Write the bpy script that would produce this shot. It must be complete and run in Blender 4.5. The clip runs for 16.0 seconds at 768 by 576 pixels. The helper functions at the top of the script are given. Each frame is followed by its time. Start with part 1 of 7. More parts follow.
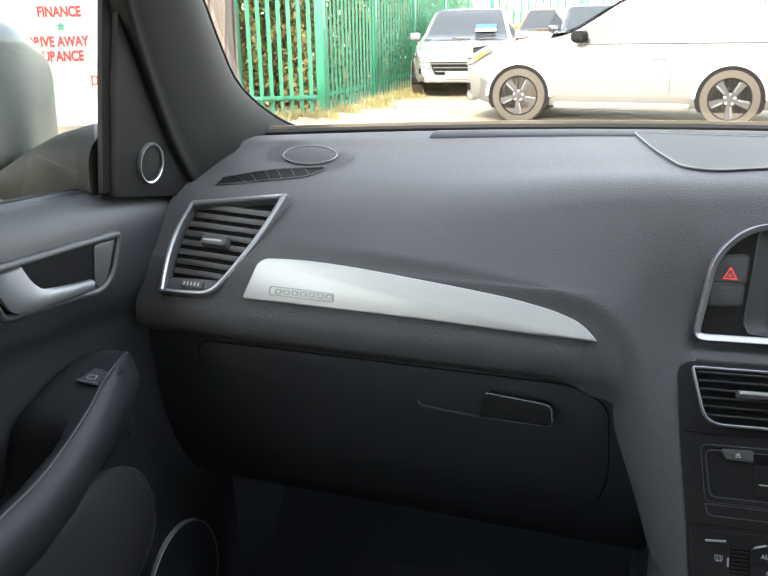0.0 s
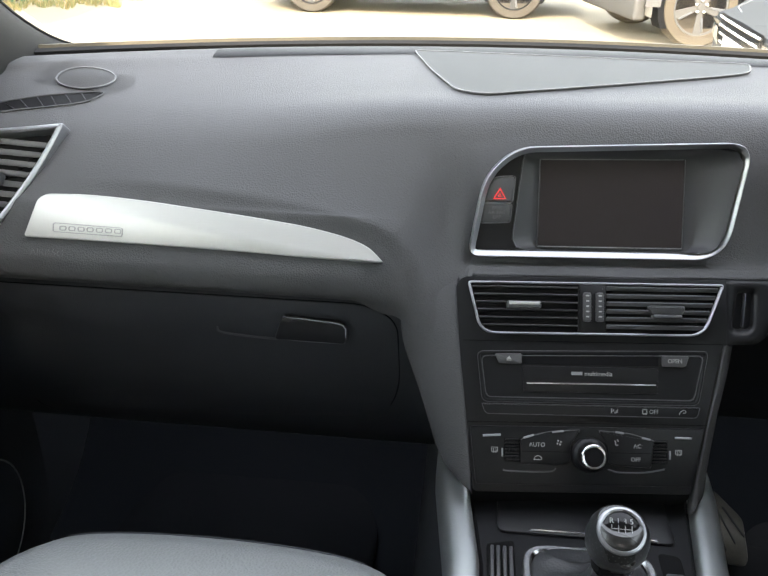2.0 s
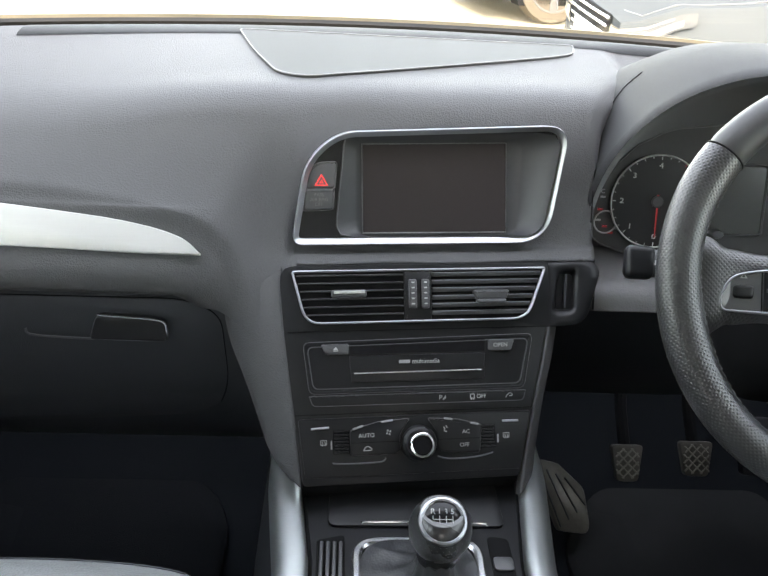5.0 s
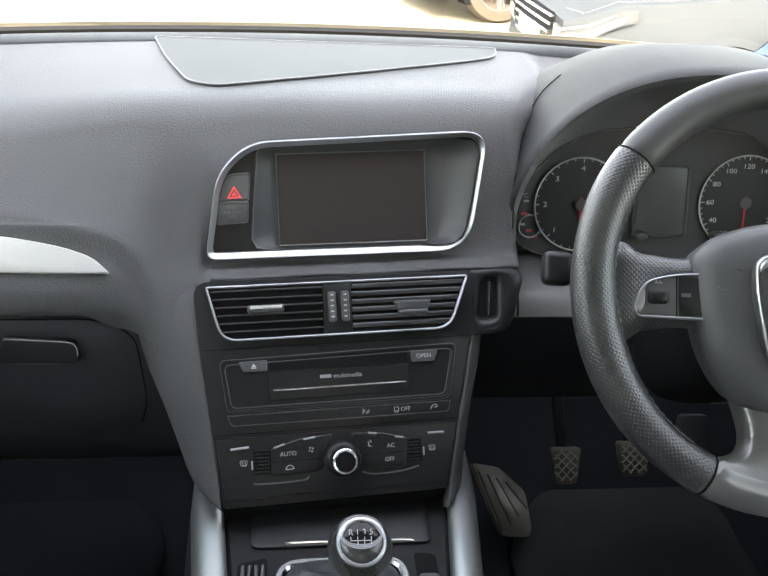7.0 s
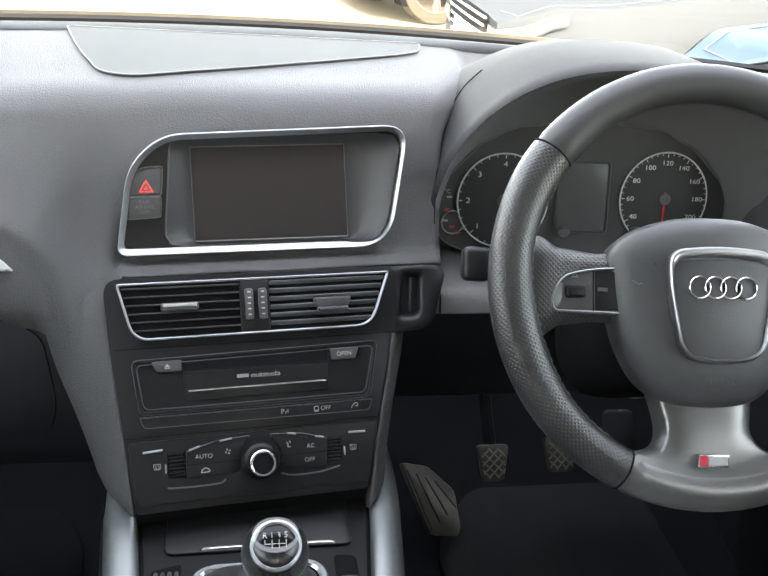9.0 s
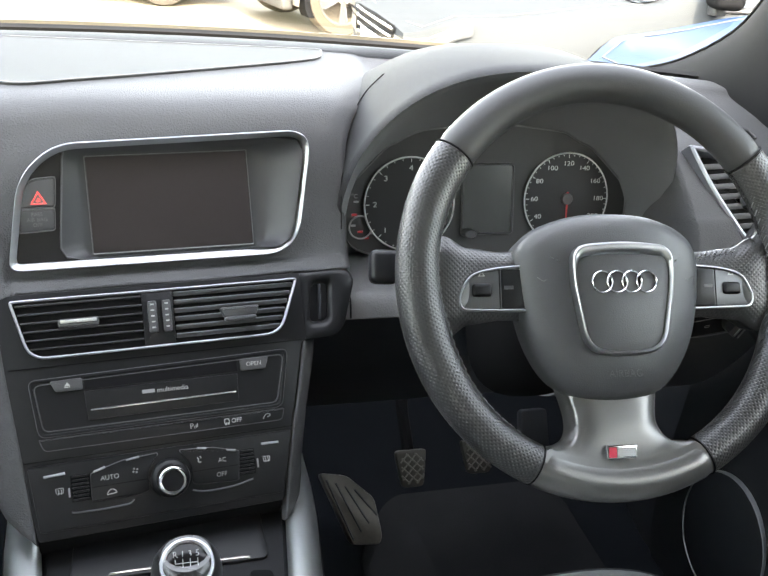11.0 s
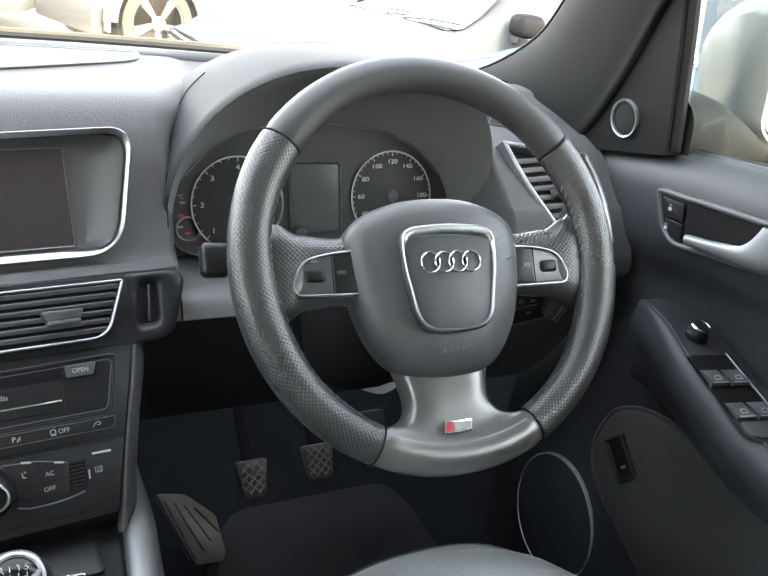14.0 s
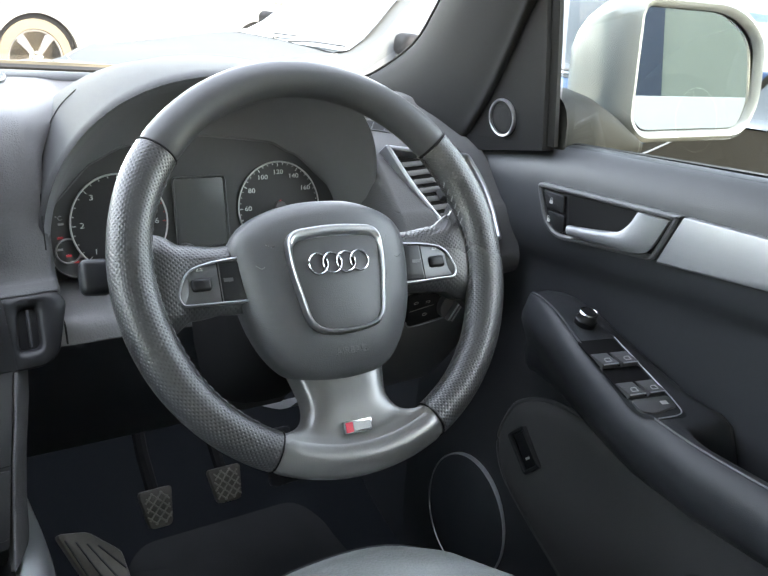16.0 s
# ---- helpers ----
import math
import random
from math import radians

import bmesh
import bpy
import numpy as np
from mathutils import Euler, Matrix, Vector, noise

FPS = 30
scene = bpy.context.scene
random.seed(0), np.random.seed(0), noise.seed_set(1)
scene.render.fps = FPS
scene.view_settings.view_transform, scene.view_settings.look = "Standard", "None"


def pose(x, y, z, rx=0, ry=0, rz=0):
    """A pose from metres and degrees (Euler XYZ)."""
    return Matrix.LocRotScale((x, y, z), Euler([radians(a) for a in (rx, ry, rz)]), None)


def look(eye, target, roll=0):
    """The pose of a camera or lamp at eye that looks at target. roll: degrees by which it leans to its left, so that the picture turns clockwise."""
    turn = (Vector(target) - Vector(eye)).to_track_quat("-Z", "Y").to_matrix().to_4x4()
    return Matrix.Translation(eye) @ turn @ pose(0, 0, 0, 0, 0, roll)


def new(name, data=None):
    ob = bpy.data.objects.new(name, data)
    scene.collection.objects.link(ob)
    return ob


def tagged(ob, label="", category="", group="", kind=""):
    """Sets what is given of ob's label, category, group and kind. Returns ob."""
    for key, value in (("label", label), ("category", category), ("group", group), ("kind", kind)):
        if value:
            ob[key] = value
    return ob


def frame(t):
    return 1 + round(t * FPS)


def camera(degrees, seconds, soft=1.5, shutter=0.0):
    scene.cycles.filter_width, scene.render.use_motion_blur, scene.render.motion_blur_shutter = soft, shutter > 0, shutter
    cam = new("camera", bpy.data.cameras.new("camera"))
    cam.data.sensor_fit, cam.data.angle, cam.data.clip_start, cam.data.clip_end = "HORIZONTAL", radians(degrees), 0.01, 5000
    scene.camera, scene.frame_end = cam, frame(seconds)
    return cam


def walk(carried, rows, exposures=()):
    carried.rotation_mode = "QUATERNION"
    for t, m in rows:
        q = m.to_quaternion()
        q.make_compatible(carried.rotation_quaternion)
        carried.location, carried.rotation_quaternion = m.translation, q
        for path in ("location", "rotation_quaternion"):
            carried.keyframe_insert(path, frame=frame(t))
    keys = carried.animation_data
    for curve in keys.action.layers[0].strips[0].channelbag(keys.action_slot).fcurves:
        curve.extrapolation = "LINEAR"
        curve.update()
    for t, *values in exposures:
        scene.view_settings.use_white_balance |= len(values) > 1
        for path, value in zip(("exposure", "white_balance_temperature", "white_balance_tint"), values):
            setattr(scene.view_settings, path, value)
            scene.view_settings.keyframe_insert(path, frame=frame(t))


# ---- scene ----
cam = camera(48.9, 16.0)
PATH = [
    (0, (-0.143, -0.691, 1.262), (-0.797, 1.093, 0.639), -1.0),
    (0.5, (-0.134, -0.716, 1.285), (-0.716, 1.09, 0.655), -0.7),
    (1, (-0.121, -0.725, 1.284), (-0.557, 1.1, 0.593), 0.4),
    (1.5, (-0.12, -0.709, 1.294), (-0.409, 1.102, 0.498), 0.9),
    (2, (-0.126, -0.698, 1.303), (-0.319, 1.098, 0.445), 1.0),
    (2.5, (-0.13, -0.693, 1.307), (-0.233, 1.101, 0.428), 2.4),
    (3, (-0.121, -0.682, 1.315), (-0.164, 1.105, 0.417), 2.8),
    (3.5, (-0.111, -0.679, 1.314), (-0.114, 1.108, 0.416), 2.8),
    (4, (-0.098, -0.674, 1.307), (-0.056, 1.112, 0.408), 3.0),
    (6.5, (-0.047, -0.652, 1.305), (0.113, 1.128, 0.407), 2.8),
    (7, (-0.035, -0.645, 1.309), (0.16, 1.134, 0.414), 2.8),
    (7.5, (-0.02, -0.639, 1.301), (0.212, 1.137, 0.411), 3.3),
    (8, (-0.019, -0.636, 1.298), (0.256, 1.134, 0.409), 4.1),
    (8.5, (-0.017, -0.636, 1.299), (0.289, 1.13, 0.411), 4.4),
    (11, (-0.004, -0.632, 1.291), (0.522, 1.102, 0.446), 5.0),
    (11.5, (-0.005, -0.634, 1.285), (0.594, 1.083, 0.453), 5.4),
    (12, (-0.007, -0.637, 1.281), (0.661, 1.068, 0.478), 6.1),
    (12.5, (-0.008, -0.636, 1.279), (0.726, 1.053, 0.499), 6.9),
    (13, (-0.008, -0.637, 1.276), (0.785, 1.034, 0.515), 7.1),
    (13.5, (-0.005, -0.64, 1.269), (0.844, 1.006, 0.516), 7.1),
    (14, (-0.009, -0.647, 1.261), (0.892, 0.975, 0.515), 6.9),
    (14.5, (-0.009, -0.648, 1.249), (0.937, 0.95, 0.509), 6.7),
    (15, (-0.007, -0.655, 1.247), (0.988, 0.926, 0.532), 6.3),
    (15.5, (-0.003, -0.653, 1.245), (1.047, 0.905, 0.56), 5.9),
    (16, (0.002, -0.658, 1.244), (1.1, 0.872, 0.571), 5.1),
]
walk(cam, [(t, look(eye, target, roll)) for t, eye, target, roll in PATH], [(0, 4.26, 7900, 12), (0.6, 4.25, 8000, 12), (1, 4.24, 8100, 12), (1.7, 4.38, 8300, 12), (2.5, 4.58, 8300, 12), (8, 4.9, 8300, 12), (11, 5.14, 8300, 12), (14.5, 5.27, 8100, 11), (16, 5.24, 7800, 11)])

# ---------- world, sun, exposure ----------
SUN_ELEV, SUN_AZ = 38.0, 180.0        # degrees; azimuth clockwise from +y
world = bpy.data.worlds.new("sky")
scene.world = world
world.use_nodes = True
wn = world.node_tree
sky = wn.nodes.new("ShaderNodeTexSky")
sky.sky_type = 'NISHITA'
sky.sun_disc = False
sky.sun_elevation = radians(SUN_ELEV)
sky.sun_rotation = radians(SUN_AZ)
sky.air_density, sky.dust_density, sky.ozone_density = 1.0, 0.8, 1.0
haze = wn.nodes.new("ShaderNodeHueSaturation")
haze.inputs["Saturation"].default_value = 0.62
wn.links.new(sky.outputs[0], haze.inputs["Color"])
wn.links.new(haze.outputs[0], wn.nodes["Background"].inputs[0])
wn.nodes["Background"].inputs[1].default_value = 0.15
sun_data = bpy.data.lights.new("sun", 'SUN')
sun_data.energy, sun_data.angle, sun_data.color = 0.65, radians(1.0), (1.0, 0.99, 0.97)
sun = new("sun", sun_data)
_az, _el = radians(SUN_AZ), radians(SUN_ELEV)
sun.matrix_world = look((20 * math.sin(_az) * math.cos(_el), 20 * math.cos(_az) * math.cos(_el), 20 * math.sin(_el)), (0, 0, 0))


# ---------- materials ----------
def material(name, color, rough=0.5, metal=0.0, bump=0.0, scale=200.0, vary=0.12, coat=0.0, kind="noise", stains=3.0, spec=0.5, stretch=None):
    """Principled material with grain relief and two scales of colour and roughness variation, in metres."""
    m = bpy.data.materials.new(name)
    m.use_nodes = True
    nt = m.node_tree
    bs = nt.nodes["Principled BSDF"]
    tc = nt.nodes.new("ShaderNodeTexCoord")
    mp = nt.nodes.new("ShaderNodeMapping")
    mp.inputs["Scale"].default_value = stretch or (1, 1, 1)
    nt.links.new(tc.outputs["Object"], mp.inputs[0])
    big = nt.nodes.new("ShaderNodeTexNoise")
    big.inputs["Scale"].default_value, big.inputs["Detail"].default_value = stains, 5.0
    nt.links.new(mp.outputs[0], big.inputs["Vector"])
    fine = nt.nodes.new("ShaderNodeTexVoronoi" if kind == "cells" else "ShaderNodeTexNoise")
    fine.inputs["Scale"].default_value = scale
    if kind != "cells":
        fine.inputs["Detail"].default_value = 3.0
    nt.links.new(mp.outputs[0], fine.inputs["Vector"])
    mix = nt.nodes.new("ShaderNodeMixRGB")
    mix.blend_type = 'MIX'
    lo = tuple(c * (1 - vary) for c in color)
    hi = tuple(min(1.0, c * (1 + vary)) for c in color)
    mix.inputs[1].default_value, mix.inputs[2].default_value = (*lo, 1), (*hi, 1)
    ramp = nt.nodes.new("ShaderNodeMath")
    ramp.operation = 'MULTIPLY_ADD'
    ramp.inputs[1].default_value = 0.35
    nt.links.new(fine.outputs[0], ramp.inputs[0])
    half = nt.nodes.new("ShaderNodeMath")
    half.operation = 'MULTIPLY'
    half.inputs[1].default_value = 0.65
    nt.links.new(big.outputs[0], half.inputs[0])
    nt.links.new(half.outputs[0], ramp.inputs[2])
    nt.links.new(ramp.outputs[0], mix.inputs[0])
    nt.links.new(mix.outputs[0], bs.inputs["Base Color"])
    rr = nt.nodes.new("ShaderNodeMapRange")
    rr.inputs[3].default_value, rr.inputs[4].default_value = max(0.02, rough - 0.07), min(1.0, rough + 0.07)
    nt.links.new(big.outputs[0], rr.inputs[0])
    nt.links.new(rr.outputs[0], bs.inputs["Roughness"])
    bs.inputs["Metallic"].default_value = metal
    bs.inputs["Specular IOR Level"].default_value = spec
    bs.inputs["Coat Weight"].default_value = coat
    bs.inputs["Coat Roughness"].default_value = 0.05
    if bump:
        bp = nt.nodes.new("ShaderNodeBump")
        bp.inputs["Strength"].default_value, bp.inputs["Distance"].default_value = bump, 0.0006
        nt.links.new(fine.outputs[0], bp.inputs["Height"])
        nt.links.new(bp.outputs[0], bs.inputs["Normal"])
    return m


def clear_glass(name, tint=(1, 1, 1), gloss=1.0):
    """A thin pane: straight through, with a mirror on it that grows at a grazing look."""
    m = bpy.data.materials.new(name)
    m.use_nodes = True
    nt = m.node_tree
    nt.nodes.remove(nt.nodes["Principled BSDF"])
    tr, gl = nt.nodes.new("ShaderNodeBsdfTransparent"), nt.nodes.new("ShaderNodeBsdfGlossy")
    lw, mx = nt.nodes.new("ShaderNodeLayerWeight"), nt.nodes.new("ShaderNodeMixShader")
    pw, ma = nt.nodes.new("ShaderNodeMath"), nt.nodes.new("ShaderNodeMath")
    tr.inputs[0].default_value = (*tint, 1)
    gl.inputs["Roughness"].default_value = 0.0
    lw.inputs[0].default_value = 0.5
    pw.operation, ma.operation = 'POWER', 'MULTIPLY_ADD'
    pw.inputs[1].default_value = 5.0
    ma.inputs[1].default_value, ma.inputs[2].default_value = 0.6 * gloss, 0.05 * gloss
    nt.links.new(lw.outputs["Facing"], pw.inputs[0])
    nt.links.new(pw.outputs[0], ma.inputs[0])
    nt.links.new(ma.outputs[0], mx.inputs[0])
    nt.links.new(tr.outputs[0], mx.inputs[1])
    nt.links.new(gl.outputs[0], mx.inputs[2])
    nt.links.new(mx.outputs[0], nt.nodes["Material Output"].inputs[0])
    return m


def glow(name, color, strength):
    m = bpy.data.materials.new(name)
    m.use_nodes = True
    bs = m.node_tree.nodes["Principled BSDF"]
    bs.inputs["Base Color"].default_value = (*color, 1)
    bs.inputs["Emission Color"].default_value = (*color, 1)
    bs.inputs["Emission Strength"].default_value = strength
    bs.inputs["Roughness"].default_value = 0.3
    return m


SOFT = material("soft_dash_skin", (0.080, 0.0803, 0.0820), 0.62, bump=0.65, scale=600, kind="cells", vary=0.10, spec=0.09)
DOORSKIN = material("door_panel_skin", (0.026, 0.0275, 0.0305), 0.42, bump=0.25, scale=1100, kind="cells", vary=0.10, spec=0.30)
SOFT2 = material("soft_dash_skin_tray", (0.036, 0.038, 0.0373), 0.70, bump=0.3, scale=700, vary=0.08, spec=0.25)
# dash skin darkened for the hood, where skylight falls too strongly
HOODSKIN = material("darkened_hood_skin", (0.034, 0.0345, 0.036), 0.66, bump=0.35, scale=900, kind="cells", vary=0.12, spec=0.09)
HARD = material("hard_black_plastic", (0.060, 0.061, 0.063), 0.42, bump=0.2, scale=1000, kind="cells", vary=0.12)
LOWER = material("lower_dash_plastic", (0.023, 0.0255, 0.030), 0.55, bump=0.25, scale=900, kind="cells", vary=0.12)
SATIN = material("satin_black_fascia", (0.0125, 0.0128, 0.0140), 0.36, bump=0.05, scale=900, vary=0.1, spec=0.23)
SLAT = material("vent_slat_plastic", (0.075, 0.076, 0.080), 0.38, bump=0.05, scale=900, vary=0.08)
# near black: shade inside recesses is put into the colour; seams share it
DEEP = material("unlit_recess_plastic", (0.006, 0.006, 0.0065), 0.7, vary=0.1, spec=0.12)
BOARDWHITE = material("sun_bleached_board", (0.27, 0.27, 0.262), 0.6, vary=0.06, stains=2)
DARKTRIM = material("dark_window_trim", (0.0072, 0.0072, 0.0078), 0.55, bump=0.2, scale=900, kind="cells", vary=0.1, spec=0.14)
# cluster greys lifted to stand in for haze and cover-glass reflection
DIALFACE = material("dial_face", (0.030, 0.030, 0.031), 0.5, vary=0.1, spec=0.3)
BOARD = material("cluster_board", (0.056, 0.056, 0.057), 0.45, vary=0.1, spec=0.3)
INFO = material("unlit_display", (0.085, 0.087, 0.086), 0.4, vary=0.06, spec=0.3)
BEZEL = material("display_well_plastic", (0.040, 0.041, 0.044), 0.40, bump=0.08, scale=900, vary=0.08, spec=0.4)
# paler than the door skin: daylight on the pocket put into the colour
POCKETGREY = material("lit_pocket_plastic", (0.048, 0.048, 0.049), 0.5, bump=0.25, scale=1000, kind="cells", vary=0.12)
FOOT = material("weathered_mirror_foot", (0.012, 0.012, 0.010), 0.6, bump=0.2, scale=800, vary=0.2, spec=0.12)
RAIL = material("satin_console_rail", (0.50, 0.53, 0.53), 0.36, metal=0.9, bump=0.05, scale=900, vary=0.06)
# black lining made paler: haze under the hood is put into its colour
LINING = material("haze_lifted_lining", (0.155, 0.157, 0.163), 0.6, bump=0.3, scale=900, kind="cells", vary=0.1, spec=0.3)
GLOSS = material("piano_black", (0.012, 0.012, 0.013), 0.25, vary=0.1, spec=0.10)
ALU = material("brushed_aluminium", (0.50, 0.50, 0.475), 0.46, metal=0.42, bump=0.12, scale=500, vary=0.06, stretch=(0.03, 1, 1))
ALUPAINT = material("satin_silver_plastic", (0.42, 0.43, 0.45), 0.40, metal=0.55, bump=0.05, scale=900, vary=0.06)
HANDLE = material("matt_silver_handle", (0.19, 0.194, 0.203), 0.42, metal=0.55, bump=0.05, scale=900, vary=0.06)
STRIP = material("satin_door_strip", (0.20, 0.203, 0.21), 0.40, metal=0.55, bump=0.12, scale=500, vary=0.06, stretch=(1, 0.03, 1))
SATINRING = material("satin_ring_metal", (0.36, 0.37, 0.385), 0.36, metal=0.85, vary=0.04)
CHROME = material("satin_chrome", (0.64, 0.65, 0.66), 0.24, metal=1.0, vary=0.04)
SCREEN = material("switched_off_screen", (0.036, 0.030, 0.030), 0.38, vary=0.06, spec=0.12)
LEATHER = material("smooth_leather", (0.040, 0.0405, 0.042), 0.50, bump=0.10, scale=900, kind="cells", vary=0.12, spec=0.45)
SEATSKIN = material("seat_leather", (0.225, 0.234, 0.232), 0.34, bump=0.6, scale=380, kind="cells", vary=0.14)
CARPET = material("loop_carpet", (0.012, 0.0138, 0.0165), 0.95, bump=1.0, scale=900, vary=0.3, spec=0.1)
MAT = material("floor_mat_pile", (0.011, 0.012, 0.014), 0.95, bump=1.0, scale=700, vary=0.3, spec=0.1)
# mat pile lifted above MAT to stand in for haze over this footwell
DRIVERMAT = material("haze_lifted_mat_pile", (0.025, 0.026, 0.0275), 0.95, bump=1.0, scale=700, vary=0.35, spec=0.1, stains=14)
RUBBER = material("worn_rubber", (0.17, 0.165, 0.15), 0.6, bump=0.5, scale=300, vary=0.35)
WHITE = material("white_print", (0.40, 0.40, 0.39), 0.5, vary=0.03)
GREYPRINT = material("grey_print", (0.30, 0.30, 0.30), 0.5, vary=0.03)
DIMPRINT = material("dim_print", (0.12, 0.12, 0.122), 0.5, vary=0.03)
# a slight glow lifts these reds, though none of them is a lamp
RED = glow("red_legend", (0.60, 0.05, 0.055), 0.07)
DIMRED = glow("dim_red_legend", (0.30, 0.025, 0.03), 0.02)
HUBSKIN = material("airbag_cover_skin", (0.063, 0.064, 0.067), 0.42, bump=0.18, scale=1100, kind="cells", vary=0.1)
# dash skin made paler to offset the shade under hood and wheel
COLUMN = material("lifted_knee_skin", (0.115, 0.115, 0.116), 0.52, bump=0.5, scale=480, kind="cells", vary=0.1)
DIALPRINT = material("dial_print", (0.56, 0.56, 0.55), 0.5, vary=0.05)
REDPAINT = material("red_enamel", (0.55, 0.02, 0.05), 0.25, vary=0.05)
PILLAR = material("woven_pillar_trim", (0.0125, 0.0125, 0.013), 0.75, bump=0.4, scale=900, vary=0.15, spec=0.2)
HEADLINER = material("headliner_cloth", (0.55, 0.55, 0.54), 0.9, bump=0.4, scale=700, vary=0.08)
WINDSCREEN = clear_glass("windscreen_glass", (0.77, 0.79, 0.78), 0.5)
SIDEGLASS = clear_glass("side_glass", (0.46, 0.50, 0.495))
# tint added to hold back light from behind; these panes are out of view
REARDIM = clear_glass("rear_dimming_glass", (0.33, 0.335, 0.34))
SILVERPAINT = material("silver_car_paint", (0.135, 0.15, 0.15), 0.38, metal=0.2, coat=0.5, vary=0.03)
MIRROR = material("mirror_silver", (0.24, 0.25, 0.247), -0.07, metal=1.0, vary=0.0)
WHITEPAINT = material("white_car_paint", (0.15, 0.15, 0.148), 0.25, coat=1.0, vary=0.03)
PALEPAINT = material("pale_silver_car_paint", (0.125, 0.125, 0.122), 0.30, metal=0.25, coat=1.0, vary=0.04)
BODYGREY = material("grey_unpainted_cladding", (0.06, 0.058, 0.055), 0.6, vary=0.15)
DARKGLASS = material("tinted_car_glass", (0.03, 0.036, 0.04), 0.08, vary=0.1, spec=0.4)
TYRE = material("dusty_tyre", (0.045, 0.038, 0.029), 0.85, bump=0.5, scale=60, vary=0.25)
ALLOY = material("dark_alloy", (0.028, 0.028, 0.028), 0.5, metal=0.2, vary=0.05)
GROUND = material("dusty_paving", (0.225, 0.19, 0.13), 0.9, bump=0.6, scale=60, vary=0.42, stains=0.45)
GREEN = material("green_fence_paint", (0.008, 0.14, 0.075), 0.45, vary=0.15, stains=8)
BARK = material("grey_bark", (0.095, 0.08, 0.068), 0.9, bump=1.0, scale=60, vary=0.3, stretch=(1, 1, 0.2))
# ---------- mesh tools ----------
def thing(name, label="", category="", m=None, group="", kind=""):
    ob = new(name)
    ob.matrix_world = m or Matrix()
    ob.empty_display_size = 0.05
    return tagged(ob, label, category, group, kind)


def solid(name, bm, mat, label="", category="", group="", kind="", m=None, sharp=38):
    """A top-level thing that is one mesh."""
    return tagged(part(name, bm, mat, None, sharp=sharp, m=m), label, category, group, kind)


def part(name, bm, mat, parent, label="", sharp=38, m=None):
    me = bpy.data.meshes.new(name)
    bmesh.ops.recalc_face_normals(bm, faces=bm.faces)
    bm.to_mesh(me)
    bm.free()
    me.polygons.foreach_set("use_smooth", [len(p.vertices) < 7 for p in me.polygons])
    me.set_sharp_from_angle(angle=radians(sharp))
    me.materials.append(mat)
    ob = new(name, me)
    if parent:
        ob.parent = parent
    if m is not None:
        ob.matrix_basis = m
    if label:
        ob["label"] = label
    return ob


def frame_at(o, yaw=0.0, rake=0.0):
    """Local a to the right, b up along a face that leans away by rake, c out of it towards the seats."""
    ps, th = radians(yaw), radians(rake)
    r = Vector((math.cos(ps), math.sin(ps), 0))
    u = Vector((-math.sin(ps) * math.sin(th), math.cos(ps) * math.sin(th), math.cos(th)))
    n = r.cross(u)
    return Matrix(((r.x, u.x, n.x, o[0]), (r.y, u.y, n.y, o[1]), (r.z, u.z, n.z, o[2]), (0, 0, 0, 1)))


def rounded(pts, r, n=5):
    """A closed polygon with its corners rounded; r: one radius, or one for each corner."""
    out, k = [], len(pts)
    rs = r if isinstance(r, (list, tuple)) else [r] * k
    for i in range(k):
        p, a, b = Vector(pts[i][:2]), Vector(pts[i - 1][:2]), Vector(pts[(i + 1) % k][:2])
        if rs[i] <= 0:
            out.append(tuple(p))
            continue
        da, db = (a - p), (b - p)
        d = min(rs[i], da.length * 0.48, db.length * 0.48)
        s, e = p + da.normalized() * d, p + db.normalized() * d
        for j in range(n + 1):
            t = j / n
            q = s * (1 - t) ** 2 + p * 2 * t * (1 - t) + e * t * t
            out.append((q.x, q.y))
    return out


def area(pts):
    return 0.5 * sum(pts[i - 1][0] * pts[i][1] - pts[i][0] * pts[i - 1][1] for i in range(len(pts)))


def inset(pts, d):
    """The polygon moved inwards by d."""
    k, out = len(pts), []
    sign = 1 if area(pts) > 0 else -1
    for i in range(k):
        p, a, b = Vector(pts[i]), Vector(pts[i - 1]), Vector(pts[(i + 1) % k])
        e1, e2 = (p - a), (b - p)
        if e1.length < 1e-9:
            e1 = e2
        if e2.length < 1e-9:
            e2 = e1
        n1, n2 = Vector((-e1.y, e1.x)).normalized() * sign, Vector((-e2.y, e2.x)).normalized() * sign
        n = n1 + n2
        n = n.normalized() if n.length > 1e-6 else n1
        out.append(tuple(p + n * d / max(0.5, n.dot(n1))))
    return out


def radial(poly, c, n=72):
    """n points of an outline, met by rays from a point inside it."""
    out = []
    for i in range(n):
        d = Vector((math.cos(2 * math.pi * i / n), math.sin(2 * math.pi * i / n)))
        far = 0.0
        for (x0, y0), (x1, y1) in zip(poly, poly[1:] + poly[:1]):
            e = Vector((x1 - x0, y1 - y0))
            q = d.x * -e.y + d.y * e.x
            if abs(q) < 1e-12:
                continue
            w = Vector((x0 - c[0], y0 - c[1]))
            t, u = (w.x * -e.y + w.y * e.x) / q, (d.x * w.y - d.y * w.x) / q
            if t > 0 and -1e-6 <= u <= 1 + 1e-6:
                far = max(far, t)
        out.append((c[0] + d.x * far, c[1] + d.y * far))
    return out


